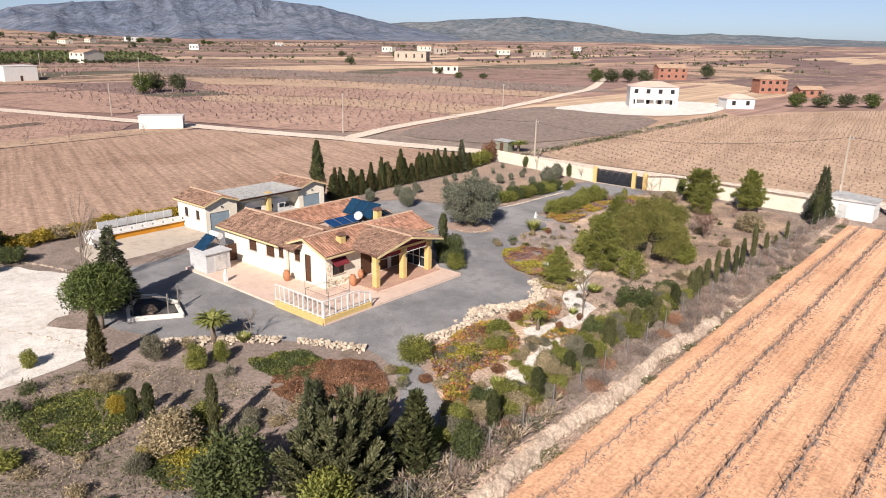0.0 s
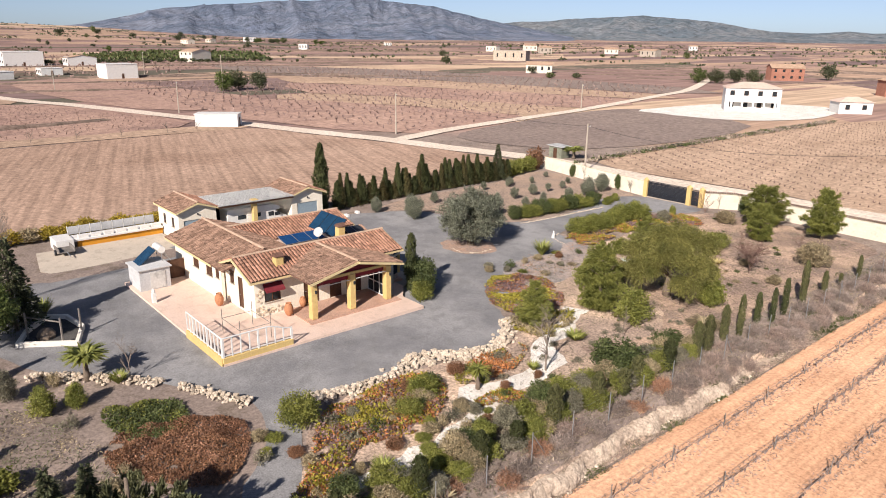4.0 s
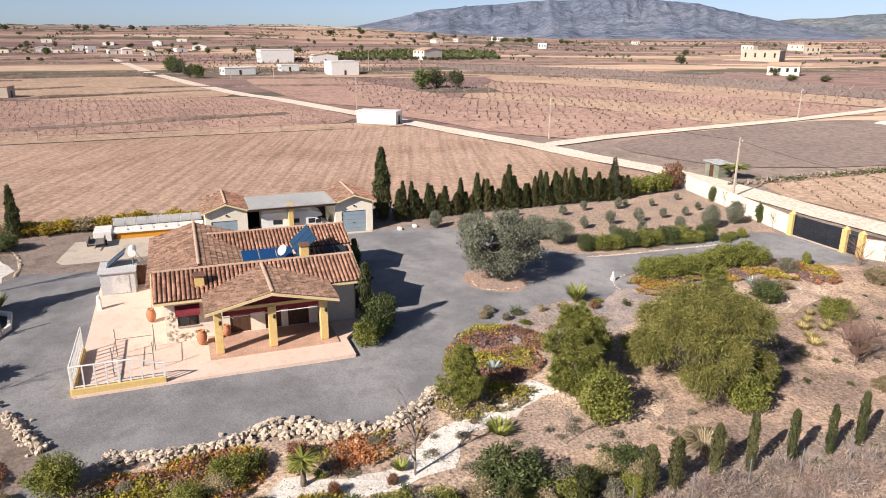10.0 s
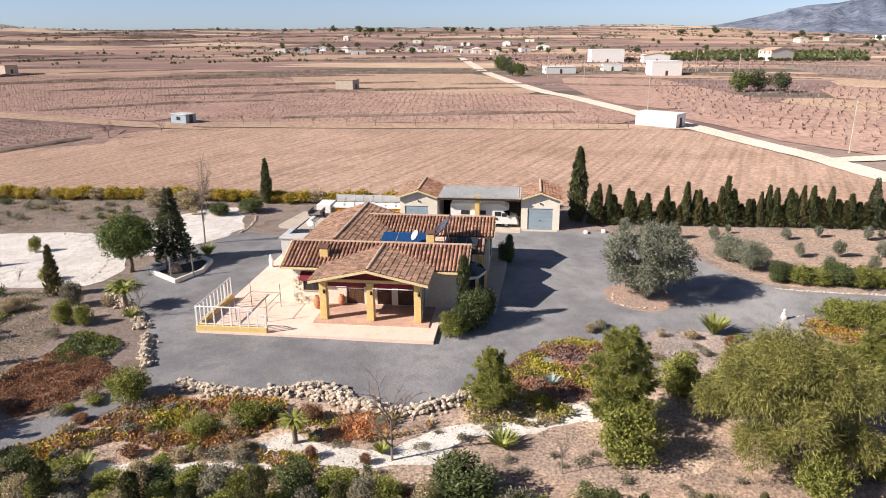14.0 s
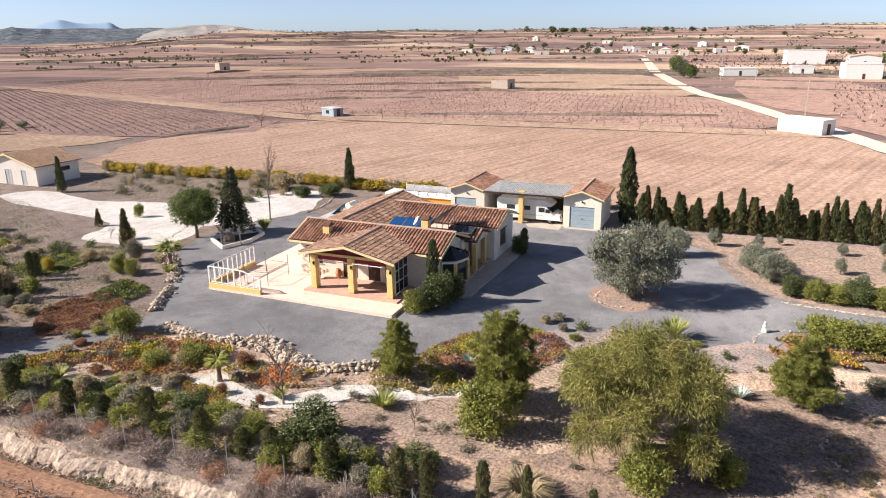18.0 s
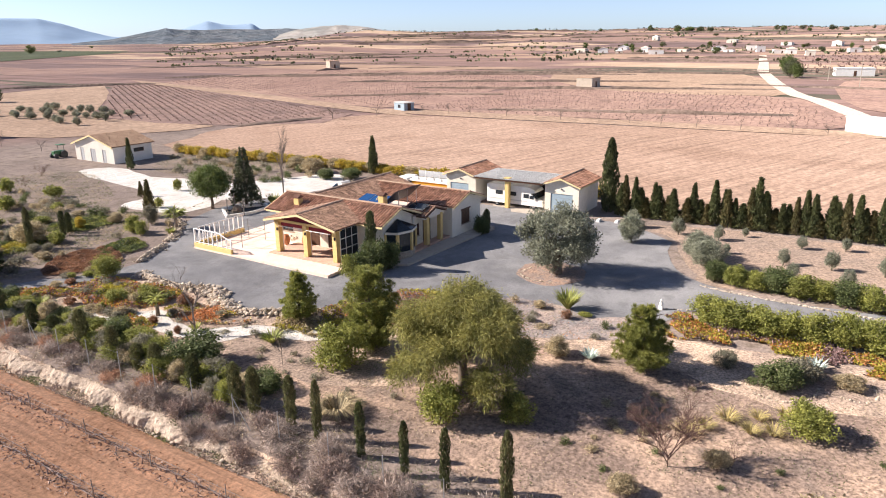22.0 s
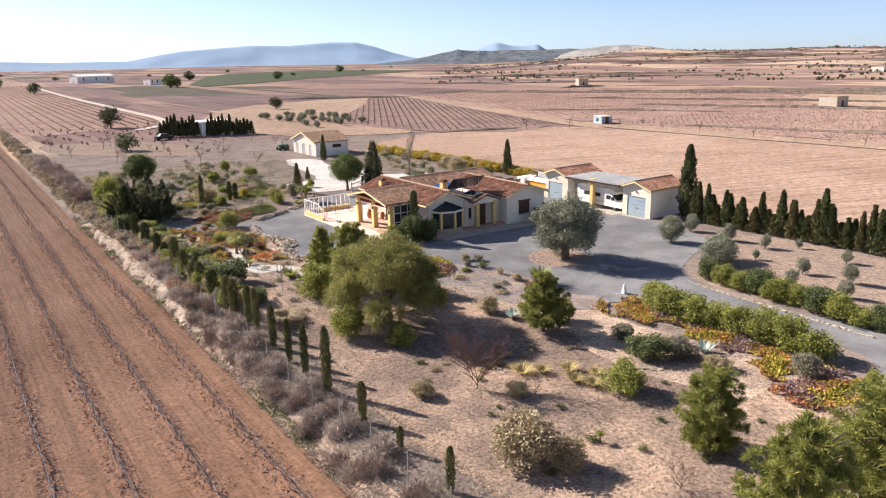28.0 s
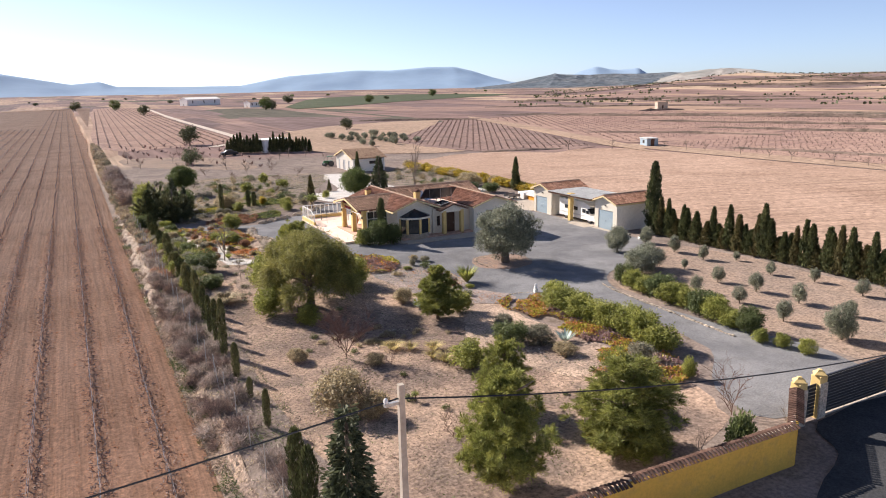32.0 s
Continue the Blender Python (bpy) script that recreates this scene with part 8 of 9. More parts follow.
# ---- vineyard ----
def vine_row(x, y0, y1, spacing, near):
    r = random.Random(int(x * 100) + 7)
    t = thing("vine_row", "row of pruned bare vines on wires between posts", "vine row", "vineyard rows")
    g = Geo()
    y = y0
    while y < y1:
        z = gz(x, y) + 0.02
        xx = x + r.uniform(-0.08, 0.08)
        h = r.uniform(0.42, 0.6)
        if near:
            g.tube([(xx, y, z - 0.05), (xx + r.uniform(-0.08, 0.08), y + r.uniform(-0.08, 0.08), z + h * 0.5), (xx, y, z + h)], [0.045, 0.04, 0.04], 5)
            for s in (-1, 1):
                e = (xx + r.uniform(-0.06, 0.06), y + s * r.uniform(0.35, 0.6), z + h + r.uniform(-0.02, 0.08))
                g.tube([(xx, y, z + h), e], [0.035, 0.02], 4, False)
                for q in range(3):
                    f = r.uniform(0.2, 1.0)
                    b = (xx + (e[0] - xx) * f, y + (e[1] - y) * f, z + h + (e[2] - z - h) * f)
                    g.tube([b, (b[0] + r.uniform(-0.2, 0.2), b[1] + r.uniform(-0.12, 0.12), b[2] + r.uniform(0.1, 0.35))], [0.013, 0.006], 3, False)
        else:
            g.tube([(xx, y, z - 0.05), (xx, y, z + h)], [0.06, 0.06], 3, False)
            g.tube([(xx, y - spacing * 0.45, z + h), (xx, y, z + h + 0.12), (xx, y + spacing * 0.45, z + h)], [0.05, 0.07, 0.05], 3, False)
        y += spacing * r.uniform(0.85, 1.15)
    if near:
        rng = np.random.default_rng(int(x * 10) + 900)
        k = int((y1 - y0) * 60)
        py = rng.uniform(y0, y1, k)
        px = x + rng.normal(size=k) * 0.24
        lt = part("pruning_litter", leaf_mesh("pruning_litter", np.stack([px, py, -1.84 + 0.03 * np.sin(py * 0.3) + rng.uniform(0, 0.06, k)], axis=1), np.stack([rng.normal(size=k), rng.normal(size=k), rng.uniform(0, 0.35, k)], axis=1), 0.26, 0.05, M["litter"], int(x * 10) + 950), None, t, "grey pruned twigs under the row")
        lt["kind"] = "stuff"
    v = part("vines", g, M["vinewood"], t, "crooked dark vine stocks")
    v["kind"] = "stuff"
    if near:
        y = y0
        while y < y1:
            z = gz(x, y)
            part("post", Geo().tube([(x, y, z - 0.1), (x + r.uniform(-0.06, 0.06), y, z + r.uniform(1.05, 1.3))], [0.03, 0.025], 5), M["post"], t)
            y += 5.2
        for h in (0.6, 0.95):
            part("wire", Geo().tube([(x, y0 + (y1 - y0) * k / 20, gz(x, y0 + (y1 - y0) * k / 20) + h) for k in range(21)], [0.008] * 21, 3, False), M["metal"], t)


for k in range(19):
    x = -15.1 + 2.86 * k
    if k < 6:
        vine_row(x, 14, 97, 1.15, True)
        vine_row(x, -90, 13, 1.6, False)
        vine_row(x, -290, -92, 4.0, False)
        vine_row(x, -730, -294, 9.0, False)
    else:
        vine_row(x, -90, 97, 2.0, False)
        vine_row(x, -290, -92, 4.0, False)

# chain-link fence on top of the bank
fe = thing("wire_fence", "thin wire mesh fence on metal posts above the bank", "fence")
FY = [20 + 3.1 * k for k in range(26)]
for y in FY:
    part("post", Geo().tube([(-18.9, y, gz(-18.9, y) - 0.1), (-18.9, y, gz(-18.9, y) + 1.75)], [0.028, 0.028], 6), M["metal"], fe)
for h in (0.1, 0.6, 1.1, 1.65):
    part("wire", Geo().tube([(-18.9, y, gz(-18.9, y) + h) for y in FY], [0.0035] * len(FY), 3, False), M["metal"], fe)
for y in FY[::6]:
    part("brace", Geo().tube([(-18.9, y, gz(-18.9, y) + 1.6), (-18.9, y + 1.1, gz(-18.9, y) + 0.0)], [0.022, 0.022], 5), M["metal"], fe)


# ---- boundary wall and gate ----
M["wall_ochre"] = mat("strong_ochre_wall_paint", (0.74, 0.47, 0.09), (0.66, 0.41, 0.08), 0.5, 8.0, 0.85, 0.2, dark=(0.5, 0.32, 0.1), spots=0.4, fc=0.15)
M["coping"] = mat("dark_tile_coping", (0.10, 0.062, 0.05), (0.15, 0.09, 0.07), 1.0, 12.0, 0.9, 0.3, island=0.3)


def boundary(a, b, h=1.95, tiled=True):
    """A stretch of rendered wall: cream towards the garden, ochre outside, tile coping."""
    a, b = Vector(a), Vector(b)
    u = b - a
    L = u.length
    z = (gz(a.x, a.y) + gz(b.x, b.y)) / 2
    m = pose(a.x, a.y, z, 0, 0, math.degrees(math.atan2(u.y, u.x)))
    t = thing("boundary_wall", "rendered boundary wall with a dark tile coping", "wall", "boundary walls")
    part("inner_face", Geo().box(0, L, 0.0, 0.12, -0.5, h, 0.0, m) if u.x < 0 else Geo().box(0, L, -0.12, 0.0, -0.5, h, 0.0, m), M["wall_cream"], t, "cream garden face")
    part("outer_face", Geo().box(0, L, -0.12, 0.0, -0.5, h - 0.004, 0.0, m) if u.x < 0 else Geo().box(0, L, 0.0, 0.12, -0.5, h - 0.004, 0.0, m), M["wall_ochre"], t, "ochre outer face")
    if tiled:
        for s in (-1, 1):
            p0, p1, e0 = m @ Vector((0, 0, h + 0.16)), m @ Vector((L, 0, h + 0.16)), m @ Vector((0, s * 0.26, h + 0.02))
            r = part("coping_tiles", tiles(p0, p1, e0, 0.2, 0.3, 3), M["coping"], t)
            r["kind"] = "stuff"
    return t


for a, b in (((-74.2, 100.6), (-63.0, 98.5)), ((-63.0, 98.5), (-51.9, 96.5)), ((-43.2, 96.6), (-40.0, 98.9)), ((-40.0, 98.9), (-30.5, 98.7)), ((-30.5, 98.7), (-21.5, 98.5))):
    boundary(a, b, tiled=a[0] > -50)
for x, y in ((-51.6, 96.4), (-45.2, 96.4), (-43.5, 96.5)):
    t = thing("gate_pillar", "ochre gate pillar faced with stone", "pillar", "gate pillars")
    part("shaft", Geo().box(x - 0.28, x + 0.28, y - 0.28, y + 0.28, -1.7, 0.95, 0.03), M["ochre"], t)
    part("stone_facing", Geo().box(x - 0.3, x + 0.3, y + 0.24, y + 0.34, -1.7, 0.6, 0.03), M["stone"], t, "rough stone facing")
    part("pillar_cap", Geo().lathe([(0.4, 0.95), (0.4, 1.03), (0.2, 1.15), (0.12, 1.25), (0.0, 1.27)], 4, (x, y, 0)), M["ochre"], t)
gt = thing("sliding_gate", "black metal sliding gate, closed", "gate")
for k in range(12):
    part("slat", Geo().box(-51.3, -45.5, 96.45, 96.49, -1.2 + k * 0.165, -1.06 + k * 0.165, 0.0), M["black"], gt)
for x in (-51.3, -49.4, -47.4, -45.55):
    part("upright", Geo().box(x, x + 0.07, 96.4, 96.45, -1.22, 0.82), M["black"], gt)
part("top_bar", Geo().box(-51.3, -45.48, 96.4, 96.5, 0.8, 0.87), M["black"], gt)
part("track", Geo().box(-51.5, -45.4, 96.3, 96.6, -1.5, -1.26), M["concrete"], gt, "pale gate track")
pg = thing("pedestrian_gate", "narrow black metal gate beside the drive gate", "gate")
for k in range(9):
    part("slat", Geo().box(-44.9, -43.8, 96.45, 96.49, -1.2 + k * 0.2, -1.03 + k * 0.2), M["black"], pg)
sheet("gate_apron", [(-52, 97), (-44.6, 97), (-42.5, 99.4), (-38, 101.5), (-38, 104), (-56, 103.2), (-55, 99.5)], mat("dark_asphalt", (0.05, 0.052, 0.056), (0.07, 0.07, 0.072), 0.5, 9.0, 0.9, 0.3), "dark asphalt apron outside the gate", "pavement", 0.06, 1.0, 0.2, seed=41)
for k, x in enumerate((-66, -63.5, -59.5, -56.5, -54, -41.6, -38.4, -35.8)):
    plant("bare_tree" if k % 3 else "dark_shrub", x, 96.0 + 0.19 * abs(x + 52) if x < -52 else 97.4, R0.uniform(1.6, 2.6), R0.uniform(1.0, 1.6), "young climber against the boundary wall", "climber", "wall climbers")

# small green shed and a palm outside the corner
gs = thing("green_shed", "small pale green shed outside the boundary wall", "shed")
M["shed_green"] = mat("faded_green_boards", (0.26, 0.265, 0.20), (0.21, 0.22, 0.165), 1.0, 9.0, 0.85, 0.2)
part("wall", Geo().box(-80.4, -77.6, 109.6, 111.8, -1.3, 0.75, 0.02), M["shed_green"], gs)
part("roof", Geo().prism([(-80.7, 0.85), (-77.3, 0.72), (-77.3, 0.8), (-80.7, 0.95)], 109.3, 112.1, "y"), M["sheet"], gs)
part("door", Geo().box(-79.4, -78.6, 109.56, 109.6, -1.2, 0.5, 0.01), M["wood"], gs)
plant("fan_palm", -76.4, 111.5, 3.4, 5.2, "spreading palm beside the green shed", "palm")

# white shed and ruin beside the vineyard corner
ws = thing("white_shed", "low white shed beside the vineyard corner", "shed")
part("wall", Geo().box(-19.6, -14.6, 99.4, 103.4, -2.4, 0.75, 0.03), M["white"], ws)
part("roof", Geo().prism([(-19.8, 0.75), (-14.4, 0.75), (-14.4, 0.85), (-19.8, 1.25)], 99.2, 103.6, "y"), M["sheet"], ws)
part("door", Geo().box(-18.6, -17.6, 99.36, 99.4, -1.5, 0.3, 0.01), M["sheet"], ws)
wr = thing("white_wall_ruin", "tall white wall stubs behind the shed", "wall")
for x, h in ((-13.6, 3.2), (-10.5, 3.6)):
    part("pier", Geo().box(x, x + 0.5, 104.2, 104.7, -2.2, h - 1.4, 0.03), M["white"], wr)
part("panel", Geo().box(-13.1, -6.0, 104.3, 104.6, -2.2, 0.6, 0.03), M["white"], wr)


def pole(x, y, h, lean=0.0, label="tall concrete power pole"):
    t = thing("power_pole", label, "pole", "power poles")
    z = gz(x, y)
    part("shaft", Geo().add([(x + sx * r + (lean if zz > 0 else 0), y + sy * r, z + zz) for zz, r in ((-0.2, 0.12), (h, 0.07)) for sx, sy in ((-1, -1), (1, -1), (1, 1), (-1, 1))],
         [(0, 1, 5, 4), (1, 2, 6, 5), (2, 3, 7, 6), (3, 0, 4, 7), (4, 5, 6, 7)]), M["concrete"], t)
    part("crossarm", Geo().box(x - 0.05, x + 0.45, y - 0.05, y + 0.05, z + h - 0.5, z + h - 0.42), M["metal"], t)
    part("insulator", Geo().lathe([(0.03, 0), (0.07, 0.04), (0.05, 0.12), (0.0, 0.16)], 8, (x + 0.4, y, z + h - 0.42)), M["white"], t)
    return t


def cable(name, a, b, sag, label):
    a, b = Vector(a), Vector(b)
    pts = []
    for k in range(25):
        f = k / 24
        p = a.lerp(b, f)
        pts.append((p.x, p.y, p.z - sag * 4 * f * (1 - f)))
    return solid(name, Geo().tube(pts, [0.022] * 25, 4), M["black"], label, "cable", group="overhead cables")


pole(-19.3, 102.7, 10.2)
pole(-67.0, 102.8, 7.6)
pole(-119.0, 105.0, 8.6)
cable("overhead_cable", (-19.2, 102.7, 8.3), (-67.0, 102.8, 6.0), 2.0, "thin black overhead power cable")
cable("overhead_cable", (-19.2, 102.7, 8.3), (24, 103, 8.0), 0.9, "thin black overhead power cable")
cable("overhead_cable", (-67.0, 102.8, 6.0), (-119.0, 105.0, 7.0), 1.0, "thin black overhead power cable")
for x, y, h in ((-180, 82, 8), (-262, 72, 9), (-235, 118, 12), (-300, 60, 9), (-127, 176, 7), (-350, 130, 10)):
    pole(x, y, h, label="distant slim power pole")

# ---- fields and roads ----
sheet("ploughed_field", [(-77.6, -22), (-77.6, 57.4), (-73.0, 59), (-74.0, 80), (-75.4, 95), (-79, 102.2), (-87, 100.8), (-98, 99), (-113, 95.4), (-130, 89.4), (-144, 83.5), (-143.5, 60), (-141.5, 20), (-140, -12), (-134.5, -26), (-103, -38), (-90, -34)], M["plough"], "large bare ploughed tan field", "field", 0.08, 5.0, 0.5, 3, 51)
sheet("grass_strip", [(-142.2, -26), (-142.5, 20), (-144.5, 60), (-145.5, 84), (-153, 77), (-151.5, 30), (-150.5, -24)], M["tan"], "strip of dry tan grass", "field", 0.10, 5.0, 0.8, 3, 52)
sheet("vineyard_west", [(-151.5, -22), (-152.2, 30), (-153.5, 72), (-172, 75.5), (-212, 62), (-222, 50), (-226, -5), (-218, -28), (-192, -30), (-160, -28)], M["mauve"], "dormant brown vineyard", "field", 0.12, 6.0, 0.6, 2, 53)
sheet("vineyard_southwest", [(-106, -42), (-136, -31), (-184, -178), (-174, -186), (-112, -97), (-101, -80)], M["dark_mauve"], "dormant dark brown vineyard", "field", 0.10, 6.0, 0.6, 2, 54)
sheet("vineyard_far_west", [(-150, -32), (-216, -34), (-228, -12), (-300, -60), (-306, -180), (-198, -186)], M["mauve"], "dormant brown vineyard", "field", 0.11, 8.0, 0.8, 2, 55)
sheet("stubble_field", [(-190, -192), (-140, -32), (-146, -28), (-196, -190)], M["tan"], "pale earth track between vineyards", "field", 0.16, 5.0, 0.8, 2, 56)
sheet("stubble_field", [(-228, -4), (-224, 52), (-250, 50), (-330, 26), (-310, -54)], M["tan"], "pale tan stubble field", "field", 0.14, 8.0, 1.0, 2, 57)
sheet("tan_field", [(-84, -52), (-70, -72), (-76, -128), (-112, -180), (-172, -190), (-111, -99), (-99, -80), (-104, -44)], M["tan"], "bare tan field beyond the guest house", "field", 0.09, 6.0, 0.8, 2, 58)
sheet("red_earth_plot", [(-26, -56), (-46, -38), (-50, -52), (-44, -70), (-24, -78)], M["grove_soil"], "small plot of bare earth", "field", 0.04, 4.0, 0.8, 3, 59)
sheet("vineyard_south", [(-19, -118), (-37, -106), (-60, -118), (-63, -207), (-67, -369), (-79, -660), (-38, -700), (-24, -300)], M["mauve"], "dormant vineyard in long rows beyond the garden", "field", 0.07, 10.0, 0.6, 2, 64)
sheet("green_field", [(-178, -445), (-330, -590), (-466, -700), (-658, -880), (-635, -1200), (-396, -1040), (-230, -640)], M["green_field"], "distant dull green field", "field", 0.3, 30.0, 4.0, 2, 60)
sheet("dark_field", [(-107.5, 112), (-114.5, 124), (-119, 148), (-122, 174), (-118, 190), (-104, 193), (-79, 180), (-75.8, 146), (-82, 121), (-93, 113)], M["fallow"], "dark grey fallow field", "field", 0.10, 6.0, 0.6, 2, 61)
sheet("vineyard_north", [(-72.3, 112), (-72.3, 144), (-69.5, 199), (-41, 262), (70, 330), (90, 150), (-14, 114), (-40, 112.2), (-55, 110.4)], M["vine_soil"], "pale north vineyard in rows", "field", 0.09, 6.0, 0.6, 2, 62)
sheet("villa_court", [(-116.1, 189.1), (-110.0, 229.5), (-87.9, 242.7), (-76.0, 214.5), (-81.5, 192.9), (-92.5, 185.1), (-106.3, 184.9)], M["white_gravel"], "white gravel court of a villa", "drive", 0.14, 5.0, 0.8, 3, 63)
for k, (p, m) in enumerate((([(-117, 108), (-125, 150), (-160, 140), (-200, 118), (-178, 86), (-150, 93)], "mauve"), ([(-125.5, 152), (-129, 176), (-176, 160), (-214, 138), (-201, 120), (-160, 142)], "tan"), ([(-129.5, 178), (-138, 214), (-220, 186), (-262, 158), (-215, 140), (-176, 162)], "mauve"),
                           ([(-139, 218), (-146, 240), (-260, 214), (-300, 180), (-263, 160), (-221, 188)], "tan"), ([(-147, 244), (-156, 280), (-330, 260), (-420, 190), (-302, 182), (-261, 217)], "fallow"), ([(-182, 86), (-202, 116), (-240, 112), (-330, 96), (-300, 66), (-220, 70)], "mauve"))):
    sheet("orchard_strip", p, M[m], "strip of dormant orchard land", "field", 0.12, 8.0, 0.8, 2, 70 + k)
strip("dirt_road", [(-592, -8), (-430, 18), (-346, 31), (-243, 54), (-213, 65), (-174, 78), (-148, 87), (-129, 92.8), (-113, 98), (-98, 101.4), (-87, 104.5), (-77, 106.2), (-60, 106.6), (-40, 108.2), (-20, 110), (30, 116)], 5.0, M["road"], "pale dirt road past the plot", 0.17, 2.4, 81, 0.5)
strip("dirt_road", [(-111, 98.6), (-117, 118), (-121.5, 146), (-126, 177), (-140, 233), (-152, 275), (-200, 380)], 3.8, M["road"], "pale dirt road towards the villa", 0.19, 2.4, 82, 0.5)
strip("dirt_track", [(-50, -100), (-63, -124), (-66, -205), (-70, -369), (-82, -640)], 3.2, M["road"], "pale dirt track beside the far vineyard", 0.16, 2.6, 83, 0.5)


def stumps(name, outline, ang, row, gap, h, material, label, seed, w=0.5):
    """Dormant vines or small orchard trees in rows."""
    rng = np.random.default_rng(seed)
    ca, sa = math.cos(radians(ang)), math.sin(radians(ang))
    P, D = [], []
    xs, ys = [p[0] for p in outline], [p[1] for p in outline]
    cx, cy = sum(xs) / len(xs), sum(ys) / len(ys)
    ext = max(max(xs) - min(xs), max(ys) - min(ys))
    n, m = int(ext / row), int(ext / gap)
    for i in range(-n, n + 1):
        for j in range(-m, m + 1):
            a, b = i * row, j * gap + rng.uniform(-0.25, 0.25) * gap
            x, y = cx + b * ca - a * sa, cy + b * sa + a * ca
            if not inside(x, y, outline) or rng.random() < 0.08:
                continue
            z = gz(x, y) + 0.1
            for _ in range(3):
                P.append((x, y, z))
                D.append((rng.normal() * 0.6, rng.normal() * 0.6, 1.0))
    ob = new(name, leaf_mesh(name, P, D, h, h * w, material, seed))
    return tagged(ob, label, "vines", "", "stuff")


VT = mat("dormant_vine_twigs", (0.19, 0.13, 0.11), (0.26, 0.18, 0.15), 0.3, 5.0, 0.95, 0.0, island=0.3)
OT = mat("dormant_orchard_twigs", (0.27, 0.19, 0.165), (0.34, 0.245, 0.21), 0.3, 5.0, 0.95, 0.0, island=0.3)
stumps("dormant_vines", [(-152, -22), (-153.5, 72), (-172, 75), (-222, 50), (-226, -5), (-216, -28)], 96, 2.7, 1.7, 0.6, VT, "rows of dormant brown vines", 1, 0.17)
stumps("dormant_vines", [(-106, -42), (-136, -31), (-184, -178), (-174, -186), (-112, -97), (-101, -80)], 60, 1.9, 1.25, 0.55, VT, "rows of dormant dark vines", 2, 0.2)
stumps("dormant_vines", [(-150, -34), (-216, -36), (-228, -14), (-300, -62), (-306, -180), (-198, -186)], 62, 3.0, 2.2, 0.7, VT, "rows of dormant brown vines", 3, 0.18)
stumps("dormant_vines", [(-71.5, 112.5), (-71.5, 144), (-69, 198), (-41, 260), (40, 300), (40, 128), (-14, 115), (-40, 113), (-55, 111.4)], 150, 2.9, 1.15, 0.42, VT, "rows of dormant vines on pale soil", 4, 0.3)
stumps("dormant_orchard", [(-118, 110), (-138, 214), (-262, 158), (-300, 100), (-182, 87)], 66, 5.5, 2.6, 0.9, OT, "rows of leafless orchard trees", 5, 0.4)
stumps("dormant_orchard", [(-140, 218), (-156, 280), (-330, 260), (-420, 190), (-302, 180)], 66, 7.0, 3.5, 1.0, OT, "rows of leafless orchard trees", 6, 0.4)
stumps("dormant_orchard", [(-25, -60), (-48, -36), (-62, -66), (-58, -118), (-24, -110)], 100, 6.0, 5.5, 1.1, OT, "leafless young orchard trees", 7, 0.4)
cover("bank_scrub", [(-73.6, 110.5), (-72.0, 111.5), (-71.8, 144), (-69.4, 198), (-71.6, 199), (-74.6, 146)], ["dry_scrub", "bramble", "dark_shrub"], 9, 0.6, 0.5, "dry scrub between vineyard and fallow field", 36, 0.4, 0.3)
VROW = Geo()
for k in range(24):
    pts = [(-19.5 - 3.0 * k - 0.03 * 7 * q, -104 - 7.0 * q) for q in range(86)]
    pts = [p for p in pts if inside(p[0], p[1], [(-19, -118), (-37, -106), (-60, -118), (-63, -207), (-67, -369), (-79, -660), (-38, -700), (-24, -300)])]
    for p, q in zip(pts, pts[1:]):
        VROW.tube([(p[0], p[1], gz(*p) + 0.2), ((p[0] + q[0]) / 2, (p[1] + q[1]) / 2, gz(*p) + 0.4), (q[0], q[1], gz(*q) + 0.2)], [0.17, 0.22, 0.17], 4, False)
solid("dormant_vines", VROW, VT, "long rows of dormant vines beyond the garden", "vines", "stuff")
stumps("dormant_orchard", [(-340, 40), (-600, 20), (-620, 200), (-480, 260), (-330, 130)], 100, 9.0, 7.0, 1.4, OT, "distant leafless orchard rows", 9, 0.5)
for k in range(13):
    plant("bare_tree", -146.5 + R0.uniform(-1.5, 1.0), -18 + k * 7.6 + R0.uniform(-1.5, 1.5), R0.uniform(1.8, 3.0), R0.uniform(2.2, 3.4), "small leafless almond tree at the field edge", "bare tree", "field edge almonds")
plant("bare_tree", -125, -28, 3.6, 5.0, "spreading leafless almond tree", "bare tree")
plant("bare_tree", -134, -22, 3.2, 4.0, "spreading leafless almond tree", "bare tree")

for k in range(26):
    plant("olive", -90 - 7.5 * (k % 3) + R0.uniform(-1.2, 1.2), -112 + 4.9 * (k // 3) + R0.uniform(-1.0, 1.0), R0.uniform(1.6, 2.6), R0.uniform(1.8, 2.8), "grey-green olive of a small far grove", "olive tree", "far grove olives")
stumps("citrus_orchard", [(-480, 140), (-600, 160), (-690, 250), (-640, 330), (-478, 262)], 82, 11.0, 3.2, 2.6, M["dark_shrub"], "belt of dark green citrus trees", 11, 0.8)


